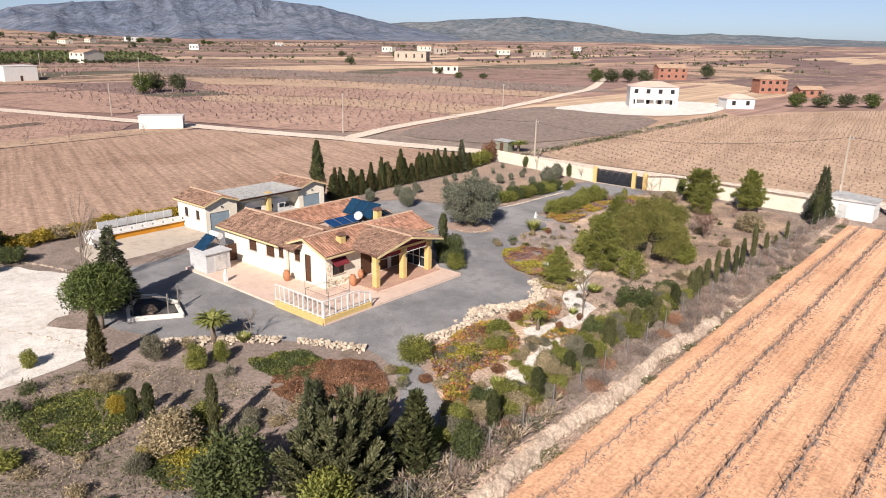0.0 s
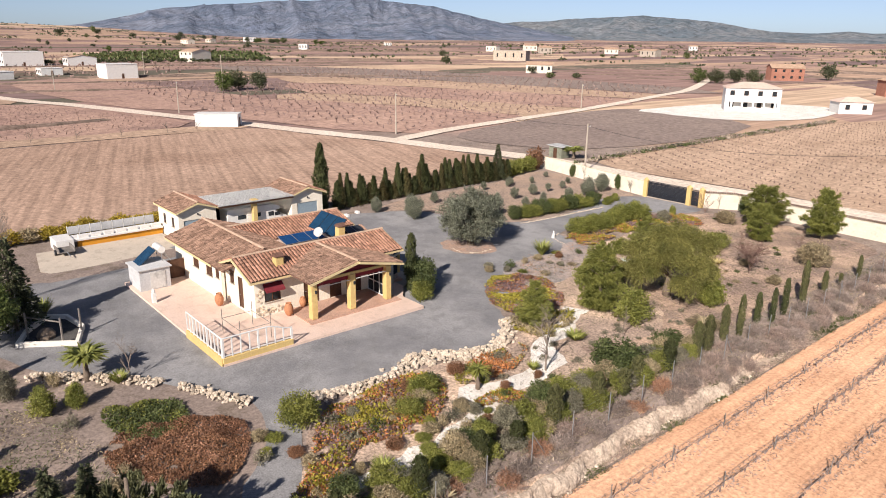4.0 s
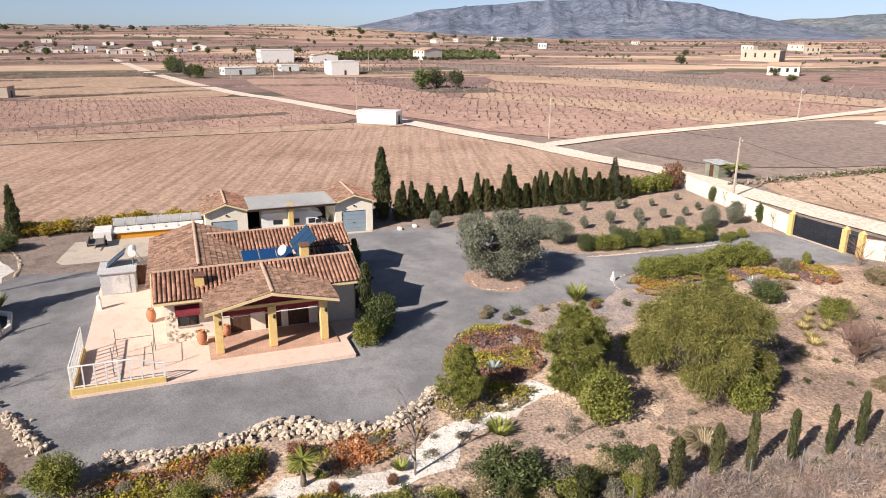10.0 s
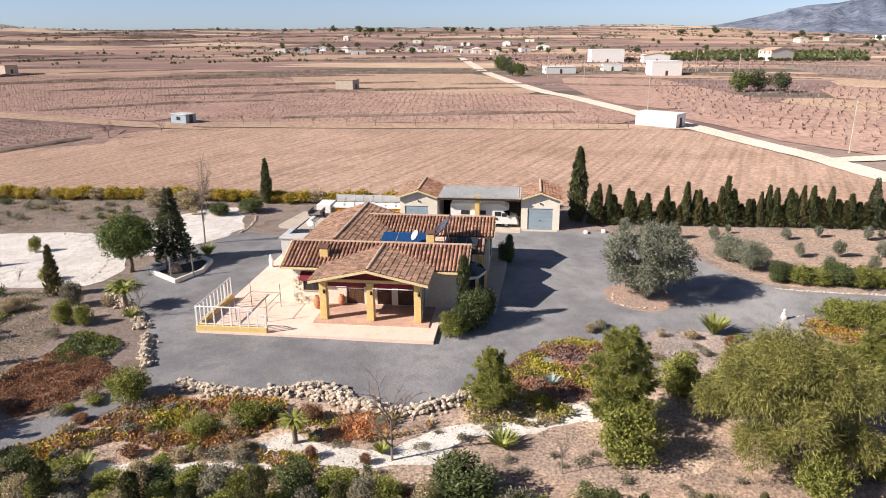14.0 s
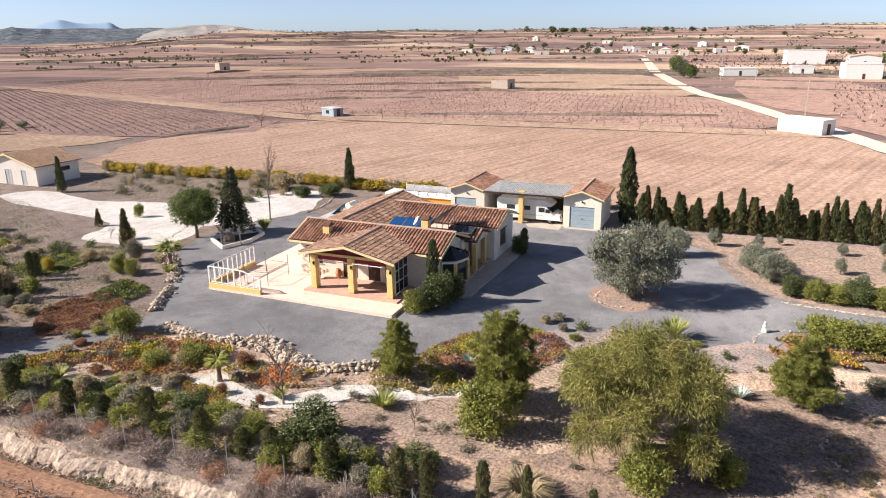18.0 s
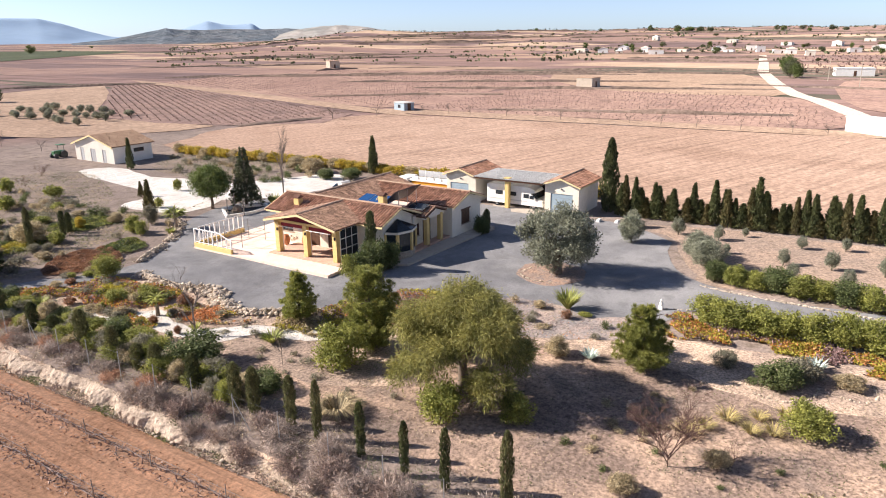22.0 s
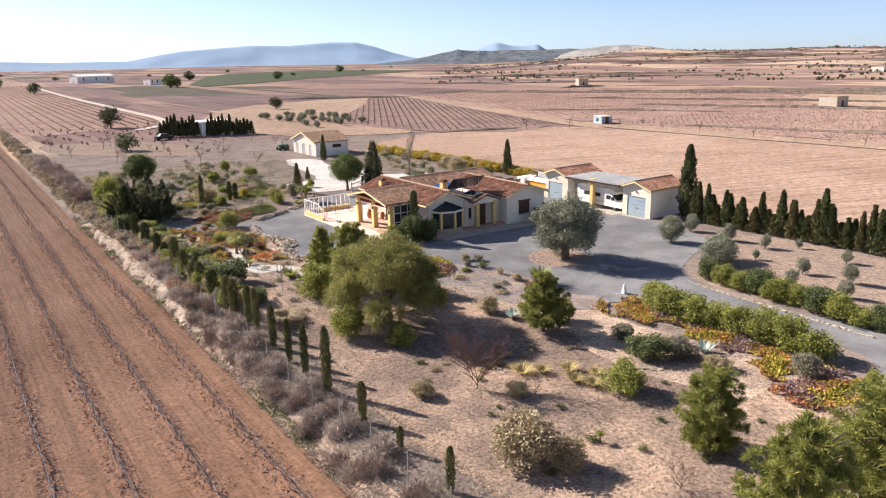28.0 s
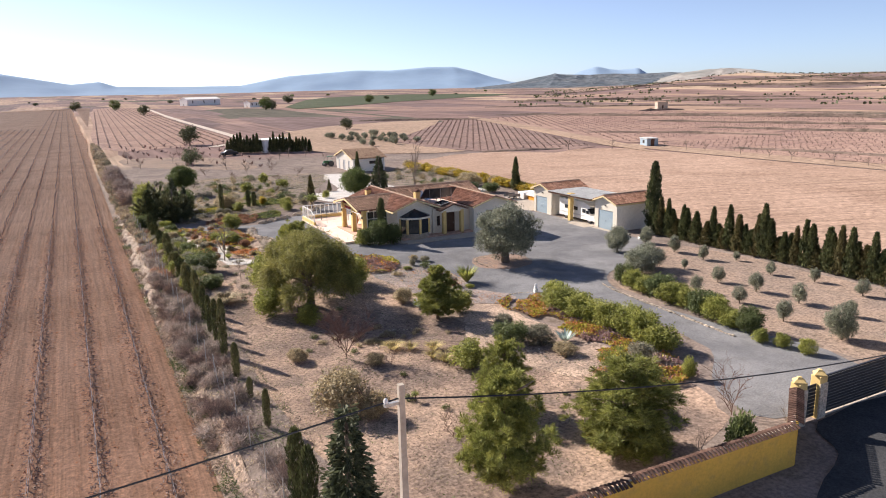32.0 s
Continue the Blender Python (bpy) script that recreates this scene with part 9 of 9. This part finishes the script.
# ---- buildings ----
def house_block(name, x, y, ang, L, W, h, label, category, wallm, roofm, roof="flat", rise=1.4, wins=3, storeys=1, group=""):
    """A plain building: walls, roof, a door and rows of windows on the long sides. Origin at the middle of its plan."""
    z = gz(x, y)
    t = thing(name, label, category, group, pose(x, y, z, 0, 0, ang))
    part("wall", Geo().box(-L / 2, L / 2, -W / 2, W / 2, -0.4, h, 0.03), M[wallm], t)
    if roof == "flat":
        part("roof", Geo().box(-L / 2 - 0.15, L / 2 + 0.15, -W / 2 - 0.15, W / 2 + 0.15, h, h + 0.18, 0.02), M[roofm], t)
    elif roof == "gable":
        part("roof", Geo().prism([(-W / 2 - 0.4, h - 0.1), (0, h + rise), (W / 2 + 0.4, h - 0.1), (W / 2 + 0.4, h - 0.22), (0, h + rise - 0.14), (-W / 2 - 0.4, h - 0.22)], -L / 2 - 0.3, L / 2 + 0.3, "x"), M[roofm], t)
        part("gable_wall", Geo().prism([(-W / 2, h), (0, h + rise - 0.15), (W / 2, h)], -L / 2, L / 2, "x"), M[wallm], t)
    else:
        a, b = L / 2 + 0.4, W / 2 + 0.4
        q = max(0.3, a - b)
        part("roof", Geo().add([(-a, -b, h), (a, -b, h), (a, b, h), (-a, b, h), (-q, 0, h + rise), (q, 0, h + rise)], [(0, 1, 5, 4), (1, 2, 5), (2, 3, 4, 5), (3, 0, 4), (3, 2, 1, 0)]), M[roofm], t)
    sh = h / storeys
    for s in range(storeys):
        for side in (-1, 1):
            for k in range(wins):
                cx = -L / 2 + L * (k + 0.5) / wins
                w = new("window")
                w.parent = t
                y0 = side * W / 2
                part("window_frame", Geo().box(cx - 0.6, cx + 0.6, min(y0, y0 + side * 0.03), max(y0, y0 + side * 0.03), s * sh + sh * 0.36, s * sh + sh * 0.78), M["wood"], w)
                part("pane", Geo().box(cx - 0.5, cx + 0.5, min(y0 + side * 0.03, y0 + side * 0.05), max(y0 + side * 0.03, y0 + side * 0.05), s * sh + sh * 0.4, s * sh + sh * 0.75), M["glass"], w)
    part("door", Geo().box(L / 2, L / 2 + 0.05, -0.5, 0.5, 0, 2.05), M["wood"], t)
    return t


M["pale_tile"] = mat("pale_brown_roof_tile", (0.42, 0.285, 0.20), (0.48, 0.34, 0.24), 0.5, 8.0, 0.95, 0.3, dark=(0.26, 0.16, 0.11), spots=0.5)
gh = thing("guest_house", "cream guest house with a tiled gable roof", "house")
GZ = gz(-67, -26)
part("wall", wall_run("y", -64.0, -0.25, -31.0, -20.6, GZ - 0.4, GZ + 2.7, [(-29.6, -28.6, GZ, GZ + 2.1), (-26.8, -25.4, GZ, GZ + 2.1), (-23.6, -22.6, GZ, GZ + 2.1)]), M["white_house"], gh)
part("wall", wall_run("y", -71.0, 0.25, -31.0, -20.6, GZ - 0.4, GZ + 2.7), M["white_house"], gh)
part("wall", wall_run("x", -20.6, -0.25, -70.75, -64.25, GZ - 0.4, GZ + 2.7, [(-69.5, -67.6, GZ + 1.5, GZ + 2.1)]), M["white_house"], gh)
part("wall", wall_run("x", -31.0, 0.25, -70.75, -64.25, GZ - 0.4, GZ + 2.7), M["white_house"], gh)
for x in (-64.25, -71.0):
    part("gable", Geo().prism([(-31.0, GZ + 2.7), (-25.8, GZ + 4.15), (-20.6, GZ + 2.7)], x, x + 0.25, "x"), M["white_house"], gh)
for s in (-1, 1):
    d, r = slope(gh, (-63.6, -25.8, GZ + 4.35), (-71.4, -25.8, GZ + 4.35), (-63.6, -25.8 + s * 5.6, GZ + 2.72), M["pale_tile"], 60 + s)
    part("barge_board", barge((-63.56, -25.8, GZ + 4.37), (-63.56, -25.8 + s * 5.65, GZ + 2.72), 0.22), M["trim"], gh)
for a, b in ((-29.6, -28.6), (-26.8, -25.4), (-23.6, -22.6)):
    door(gh, "y", -64.0, 1, a, b, GZ, GZ + 2.1, M["hut_grey"], "panelled_door")
window(gh, "x", -20.6, 1, -69.5, -67.6, GZ + 1.5, GZ + 2.1, "plain")
M["tractor_green"] = mat("green_paint", (0.03, 0.11, 0.045), (0.04, 0.13, 0.055), 1.0, 10.0, 0.5, 0.05)
tk = thing("tractor", "small green tractor parked by the guest house", "tractor")
tz = gz(-63, -35)
part("body", Geo().box(-64.4, -62.4, -35.6, -34.8, tz + 0.5, tz + 1.2, 0.06), M["tractor_green"], tk)
part("canopy", Geo().box(-64.5, -63.3, -35.8, -34.6, tz + 2.1, tz + 2.2, 0.03), M["tractor_green"], tk)
for x in (-64.4, -63.4):
    part("canopy_post", Geo().tube([(x, -35.2, tz + 1.1), (x, -35.2, tz + 2.1)], [0.04, 0.04], 5), M["black"], tk)
for x, r in ((-64.0, 0.6), (-62.6, 0.4)):
    for y in (-35.8, -34.6):
        part("wheel", Geo().tube([(x, y - 0.15, tz + r), (x, y + 0.15, tz + r)], [r, r], 14), M["black"], tk)

sh = house_block("long_white_shed", -151.6, 80.2, 54, 9.2, 4.2, 2.7, "long plain white shed beside the dirt road", "shed", "white", "white", "flat", wins=0)
house_block("stone_hut", -239, -9.5, 78, 6.5, 5.0, 3.2, "small stone field hut", "hut", "concrete", "pale_tile", "flat", wins=0)
house_block("field_shed", -148.5, -24.3, 70, 4.6, 3.0, 1.9, "low dark blue-grey field shed", "shed", "garage", "sheet", "flat", wins=1)
house_block("stone_hut", -330, -205, 60, 7, 6, 4.0, "small stone field hut", "hut", "concrete", "pale_tile", "flat", wins=0)
V = house_block("white_villa", -97.5, 214.8, 33, 14.5, 9, 6.4, "two-storey white villa with a pale hipped roof", "house", "white", "paving", "hip", 1.5, 4, 2)
for k in range(5):
    x = -5.6 + k * 2.8
    part("arcade_pier", Geo().box(x - 0.25, x + 0.25, -6.6, -6.1, -0.3, 2.7), M["white"], V)
part("balcony", Geo().box(-6.2, 6.2, -6.7, -4.5, 2.7, 3.0, 0.03), M["white"], V)
part("balcony_wall", Geo().box(-6.2, 6.2, -6.7, -6.55, 3.0, 3.8), M["white"], V)
house_block("white_outbuilding", -77, 232, 45, 9, 6, 3.2, "white outbuilding with a pale hipped roof", "house", "white", "paving", "hip", 1.3, 2)
house_block("red_house", -91, 311, 40, 11, 8, 5.6, "distant red-brick house with white trim", "house", "red_brick_far", "pale_tile", "hip", 1.6, 4, 2)
house_block("red_house", -74, 303, 40, 9, 6, 3.0, "distant low red-brick outbuilding", "house", "red_brick_far", "pale_tile", "gable", 1.2, 3)
house_block("white_warehouse", -326, 111, 5, 11, 13, 5.8, "white windowless warehouse by the road", "warehouse", "white", "white", "flat", wins=0)
house_block("white_house", -338, 66, 12, 8, 14, 3.0, "distant white house with a flat roof", "house", "white", "white", "flat", wins=3)
house_block("white_house", -458, 99, 5, 14, 20, 7.5, "distant two-storey white house", "house", "white", "white", "flat", wins=4, storeys=2)
house_block("white_house", -452, 128, 5, 8, 16, 4.5, "distant low white house", "house", "white", "pale_tile", "gable", 1.2, 3)
house_block("white_house", -360, 92, 5, 7, 9, 3.0, "distant low white house", "house", "white", "white", "flat", wins=3)
house_block("farmhouse", -475, 205, 20, 12, 16, 6.5, "distant farmhouse with a tiled roof", "house", "render", "pale_tile", "gable", 1.8, 3, 2)
house_block("farmhouse", -266, 312, 40, 14, 9, 4.5, "distant cream farmhouse among fields", "house", "render", "pale_tile", "gable", 1.5, 4)
house_block("stone_ruin", -402, 430, 30, 26, 14, 7.5, "distant pale stone farm ruin", "house", "stone", "concrete", "flat", wins=4)
house_block("farmhouse", -160, 372, 40, 15, 10, 6.0, "distant farmhouse with a tiled roof", "house", "red_brick_far", "pale_tile", "gable", 1.8, 4, 2)
VR = random.Random(9)
for k in range(22):
    yy = -175 + k * 11.5 + VR.uniform(-4, 4)
    house_block("village_house", -655 - VR.choice((VR.uniform(-60, 30), VR.uniform(40, 190))) + 0.12 * yy, yy, VR.uniform(-10, 20), VR.uniform(6, 11), VR.uniform(6, 13), VR.uniform(2.8, 5.0), "distant white village house", "house", VR.choice(["white", "white", "render"]), VR.choice(["white", "pale_tile", "paving"]), VR.choice(["flat", "gable", "hip"]), 1.5, 3, VR.choice([1, 2]), "village houses")
for k in range(11):
    a = radians(VR.uniform(28, 76))
    d = VR.uniform(620, 1300)
    house_block("village_house", -d * math.sin(a), 50 + d * math.cos(a), VR.uniform(0, 90), VR.uniform(9, 18), VR.uniform(8, 14), VR.uniform(4, 7), "distant farmhouse on the plain", "house", VR.choice(["white", "render", "render", "concrete"]), "pale_tile", VR.choice(["flat", "gable"]), 1.5, 3, 1, "village houses")
house_block("white_farm", -146, -720, 20, 40, 16, 7, "distant long white farm shed", "shed", "white", "white", "gable", 2, 3)
house_block("farmhouse", -168, -560, 20, 14, 10, 5, "distant white farmhouse among trees", "house", "white", "pale_tile", "gable", 1.5, 3)
house_block("farmhouse", -62, -78, 20, 9, 6, 3.2, "small white house behind a cypress screen", "house", "white", "white", "flat", wins=2)

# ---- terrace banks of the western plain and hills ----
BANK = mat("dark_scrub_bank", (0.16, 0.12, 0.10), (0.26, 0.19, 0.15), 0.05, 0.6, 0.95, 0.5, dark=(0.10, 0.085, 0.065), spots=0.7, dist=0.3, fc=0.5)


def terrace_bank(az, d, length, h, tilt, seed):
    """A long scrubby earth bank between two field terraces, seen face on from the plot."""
    a = radians(az)
    cx, cy = -d * math.sin(a), 50 + d * math.cos(a)
    ux, uy = math.cos(a + tilt), math.sin(a + tilt)
    g, n = Geo(), max(8, int(length / 6))
    for i in range(n + 1):
        s = (i / n - 0.5) * length
        w = 14 * noise.noise((s * 0.012, seed * 3.1, 0.0))
        x, y = cx + ux * s - uy * w, cy + uy * s + ux * w
        hh = h * (0.55 + 0.5 * noise.noise((s * 0.05, seed, 2.0)) + 0.35 * noise.noise((s * 0.21, seed, 5.0))) * math.sin(math.pi * (i + 0.3) / (n + 0.6)) ** 0.35
        z = gz(x, y)
        for k, hz in ((2.2, -0.3), (1.0, hh * 0.7), (0.2, hh), (-4.5, 0.1)):
            g.v.append((x + math.sin(a) * k, y - math.cos(a) * k, z + hz))
    g.f = [(i * 4 + k, (i + 1) * 4 + k, (i + 1) * 4 + k + 1, i * 4 + k + 1) for i in range(n) for k in range(3)]
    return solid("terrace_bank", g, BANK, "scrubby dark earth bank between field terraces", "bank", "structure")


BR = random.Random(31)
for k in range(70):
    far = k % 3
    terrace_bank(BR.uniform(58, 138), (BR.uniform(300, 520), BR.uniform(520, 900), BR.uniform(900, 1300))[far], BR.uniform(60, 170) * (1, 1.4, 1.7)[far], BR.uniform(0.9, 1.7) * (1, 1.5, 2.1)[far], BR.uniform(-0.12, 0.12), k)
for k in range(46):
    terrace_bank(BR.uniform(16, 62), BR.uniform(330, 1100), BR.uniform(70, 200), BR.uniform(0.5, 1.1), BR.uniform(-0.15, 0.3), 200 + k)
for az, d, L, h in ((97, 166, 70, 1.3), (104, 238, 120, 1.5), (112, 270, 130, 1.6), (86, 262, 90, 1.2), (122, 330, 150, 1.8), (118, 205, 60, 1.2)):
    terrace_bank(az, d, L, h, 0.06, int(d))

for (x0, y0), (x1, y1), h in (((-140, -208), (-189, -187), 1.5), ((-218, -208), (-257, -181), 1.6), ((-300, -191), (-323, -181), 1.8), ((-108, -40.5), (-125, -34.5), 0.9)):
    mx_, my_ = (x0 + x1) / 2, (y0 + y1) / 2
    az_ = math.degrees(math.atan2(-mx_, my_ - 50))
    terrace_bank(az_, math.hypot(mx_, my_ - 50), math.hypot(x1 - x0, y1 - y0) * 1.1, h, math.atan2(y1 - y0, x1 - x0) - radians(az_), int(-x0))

# scrub and low trees dotted over the far plain and hills
rng = np.random.default_rng(77)
P, D = [], []
while len(P) < 9900:
    a, d = radians(rng.uniform(14, 142)), rng.uniform(480, 1600)
    if rng.random() > (d / 1600) ** 1.2 * (0.7 + 0.3 * (math.degrees(a) > 58)):
        continue
    x, y = -d * math.sin(a), 50 + d * math.cos(a)
    if noise.noise((x * 0.008, y * 0.02, 4.0)) < 0.05:
        continue
    z = gz(x, y)
    for _ in range(3):
        P.append((x + rng.normal() * 1.2, y + rng.normal() * 1.2, z))
        D.append((rng.normal() * 0.6, rng.normal() * 0.6, 0.8))
tagged(new("far_scrub", leaf_mesh("far_scrub", P, D, 2.1, 2.3, M["juniper"], 5)), "dark scrub dotted over the far terraces", "scrub", "", "stuff")

# timber steps of the lower garden
st = thing("garden_steps", "grey timber sleeper steps in the lower garden", "steps")
for k in range(6):
    x, y = -27.9 + 0.42 * k, 13.0 + 0.16 * k
    part("sleeper", Geo().box(-0.9, 0.9, -0.1, 0.1, -0.1, 0.16, 0.02, pose(x, y, gz(x, y) + 0.04 * k, 0, 0, 68)), M["post"], st)

# ---- distant trees ----
def far_proto():
    out = []
    for k, m in enumerate(("umbrella", "juniper", "conifer")):
        out.append((trunk_mesh("trunk", 1.6, 0.2, 0.03, 4, 1.0, 0.5, 60 + k), round_crown("crown", 5.0, 4.6, 0.3, 30, 0.9, 1500, 0.42, M[m], 70 + k, 0.2, lw=0.55)))
    return out


FAR = far_proto()


def far_tree(x, y, h, w, k, label="distant dark green tree"):
    t = thing("distant_tree", label, "tree", "distant trees", pose(x, y, gz(x, y), 0, 0, k * 71) @ Matrix.Diagonal((w / 5, w / 5, h / 5, 1)))
    part("trunk", FAR[k % 3][0], None, t)
    part("crown", FAR[k % 3][1], None, t)


TR = random.Random(21)
for k, (x, y, h, w) in enumerate(((-236, 119, 7, 8), (-240, 126, 7.5, 8), (-234, 131, 7, 7), (-361, 38, 8, 8), (-352, 41, 7, 7), (-318, 45, 6, 7), (-312, 48, 6, 7), (-166, 318, 7, 9), (-160, 324, 7, 9), (-172, 314, 7, 8), (-154, 330, 7, 9), (-147, 391, 8, 9), (-64, 251, 5, 7), (-58, 256, 5, 7), (-52, 262, 5, 7), (-46, 268, 5, 7),
                                  (-37.2, -55.5, 4.4, 5.0), (-45.2, -52.3 - 60, 6.5, 6.5), (-153, -453, 11, 11), (-160, -462, 9, 9), (-170, -520, 8, 9), (-538, -921, 12, 15), (-372, 336, 7, 7), (-263, 303, 4, 5), (-230, 280, 3, 5), (-222, 290, 3, 5), (-60, -420, 8, 9), (-52, -600, 10, 12), (-240, -700, 10, 14), (-110, -150, 5, 6), (-300, -600, 9, 12), (-20, -640, 9, 12))):
    far_tree(x, y, h, w, k)
for k in range(60):
    a = radians(TR.uniform(30, 124))
    d = TR.uniform(620, 1350)
    far_tree(-d * math.sin(a), 50 + d * math.cos(a), TR.uniform(3, 6), TR.uniform(4, 8), k)
for k in range(34):
    a = radians(TR.uniform(92, 106) if k % 2 else TR.uniform(60, 80))
    d = 1180 + TR.uniform(-60, 60)
    far_tree(-d * math.sin(a), 50 + d * math.cos(a), TR.uniform(6, 10), TR.uniform(8, 14), k)
for k in range(14):
    a = radians(TR.uniform(146, 186))
    d = TR.uniform(800, 1900)
    far_tree(-d * math.sin(a), 50 + d * math.cos(a), TR.uniform(2.5, 5), TR.uniform(4, 12), k)
for k in range(30):
    far_tree(-690 + TR.uniform(-90, 70), -190 + k * 9.5 + TR.uniform(-8, 8), TR.uniform(3, 7), TR.uniform(4, 8), k, "dark tree among distant village houses")
for k in range(36):
    far_tree(-470 + TR.uniform(-10, 10), 110 + k * 4.2, TR.uniform(2.0, 3.4), TR.uniform(4, 6), 1, "low dark hedge tree by distant houses")
for k in range(26):
    f = k / 25
    if 0.42 < f < 0.52:
        continue
    plant("cypress", -50 - 20 * f, -78 + 8 * f, TR.uniform(3.2, 5.6), 1.5, "dark cypress in a screen round a small house", "cypress", "cypress screen", (0, 3, 2)[k % 3])
for k in range(16):
    x, y = TR.uniform(-74, -24), TR.uniform(-70, -24)
    plant("bare_tree", x, y, TR.uniform(2.0, 3.6), TR.uniform(2.0, 3.4), "small leafless orchard tree", "bare tree", "western orchard")
car = thing("parked_car", "dark parked car beside the cypress screen", "car")
cz = gz(-49, -72)
part("body", Geo().prism([(-51.2, cz + 0.3), (-51.2, cz + 0.9), (-50.4, cz + 1.0), (-49.9, cz + 1.5), (-48.4, cz + 1.5), (-47.8, cz + 0.95), (-47.0, cz + 0.85), (-47.0, cz + 0.3)], -73.0, -71.3, "y"), M["black"], car)
part("side_glass", Geo().box(-49.9, -48.3, -71.3, -71.27, cz + 1.0, cz + 1.4), M["glass"], car)
for x in (-50.4, -47.8):
    for y in (-72.9, -71.4):
        part("wheel", Geo().tube([(x, y - 0.1, cz + 0.32), (x, y + 0.1, cz + 0.32)], [0.32, 0.32], 12), M["black"], car)


# ---- mountains ----
def range_of(name, prof, r, depth, material, label, seed, rough=0.16):
    """A mountain range far off: crest heights by bearing, a rugged front slope and a back slope."""
    prof = sorted(prof)
    a0, a1 = prof[0][0], prof[-1][0]
    n = int((a1 - a0) / 0.22) + 1
    rows = [(-1.0, 0.0), (-0.8, 0.14), (-0.62, 0.3), (-0.46, 0.46), (-0.32, 0.6), (-0.2, 0.74), (-0.1, 0.88), (0.0, 1.0), (0.3, 0.6), (0.7, 0.0)]
    g = Geo()
    for i in range(n + 1):
        az = a0 + (a1 - a0) * i / n
        e = float(np.interp(az, [p[0] for p in prof], [p[1] for p in prof]))
        for k, f in rows:
            d = r + k * depth * (1 + 0.3 * noise.noise((az * 0.35, k * 2.0, seed)))
            top = 18.0 + r * math.tan(radians(e))
            ridge = noise.noise((az * 0.9, k * 3.0, seed)) + 0.6 * noise.noise((az * 2.4, k * 5.0, seed + 3)) + 0.35 * noise.noise((az * 5.5, k * 9.0, seed + 7))
            h = max(-6.0, top * f * (1 + rough * 2.2 * (ridge if abs(k) > 0.05 else ridge * 0.12) * (1 - f * 0.4)))
            g.v.append((-2 - d * math.sin(radians(az)), 60 + d * math.cos(radians(az)), h - 4))
    m = len(rows)
    for i in range(n):
        for k in range(m - 1):
            g.f.append((i * m + k, (i + 1) * m + k, (i + 1) * m + k + 1, i * m + k + 1))
    return solid(name, g, material, label, "mountain", "structure", smooth=True)


range_of("mountain_range", [(83, -0.3), (79, 0.15), (76.4, 0.4), (73, 1.1), (70.9, 1.6), (69, 1.75), (67.3, 1.95), (65, 2.05), (63.5, 2.25), (60, 2.35), (56.7, 2.6), (55, 2.45), (53.2, 2.28), (51, 2.1), (49.7, 1.78), (47, 1.2), (45, 0.8), (43, 0.45), (40, -0.1)], 3300, 1200, M["rock"], "large rugged grey mountain range with blue haze in its colour", 2)
range_of("mountain_range_north", [(48, 0.3), (46, 0.8), (44.5, 0.97), (42, 1.05), (40.4, 1.23), (37, 1.4), (34.8, 1.53), (32, 1.3), (29.5, 1.08), (27.5, 0.7), (25.8, 0.46), (23, 0.36), (21.0, 0.52), (19.5, 0.4), (18.0, 0.43), (15.5, 0.3), (13.6, 0.22), (9.6, 0.14), (4, 0.1), (-8, 0.05)], 3900, 700, M["hill"], "long wooded mountain ridge with blue-grey haze in its colour", 5)
# the next two ranges get their haze from the base colour
range_of("hazy_mountains", [(196, 0.6), (190, 1.2), (183.7, 1.4), (181, 0.9), (179.4, 0.6), (177.5, 0.76), (176.5, 0.42), (172, 0.3), (167.6, 0.3), (165.5, 0.7), (163.9, 0.95), (161, 1.15), (158.7, 1.3), (156, 1.25), (153, 1.45), (150.9, 1.43), (149.5, 1.1), (148, 0.6), (146.5, 0.2), (144, 0.0)], 4300, 600, M["far_haze"], "distant mountain ridge with pale blue haze in its colour", 9, 0.015)
range_of("hazy_peaks", [(142.5, 0.3), (141, 0.89), (139.8, 1.22), (138.8, 0.98), (138.1, 0.91), (136.6, 1.02), (136.1, 0.65), (134.5, 0.2)], 4400, 480, M["far_haze"], "far peaks with pale blue haze in their colour", 12, 0.015)
range_of("hazy_wooded_hill", [(149, -0.2), (146.3, 0.05), (144.5, 0.4), (142.8, 0.72), (140, 0.6), (138.5, 0.66), (136, 0.6), (134.0, 0.66), (131, 0.5), (128, 0.1)], 2900, 700, M["hill"], "low dark wooded hill with bluish haze in its colour", 15, 0.12)
range_of("quarry_hill", [(135, 0.1), (133.2, 0.58), (131.3, 0.8), (129.7, 0.87), (128, 0.72), (126.3, 0.42), (124.5, 0.35), (122, 0.1)], 2600, 500, M["quarry"], "pale quarried hill", 18, 0.1)
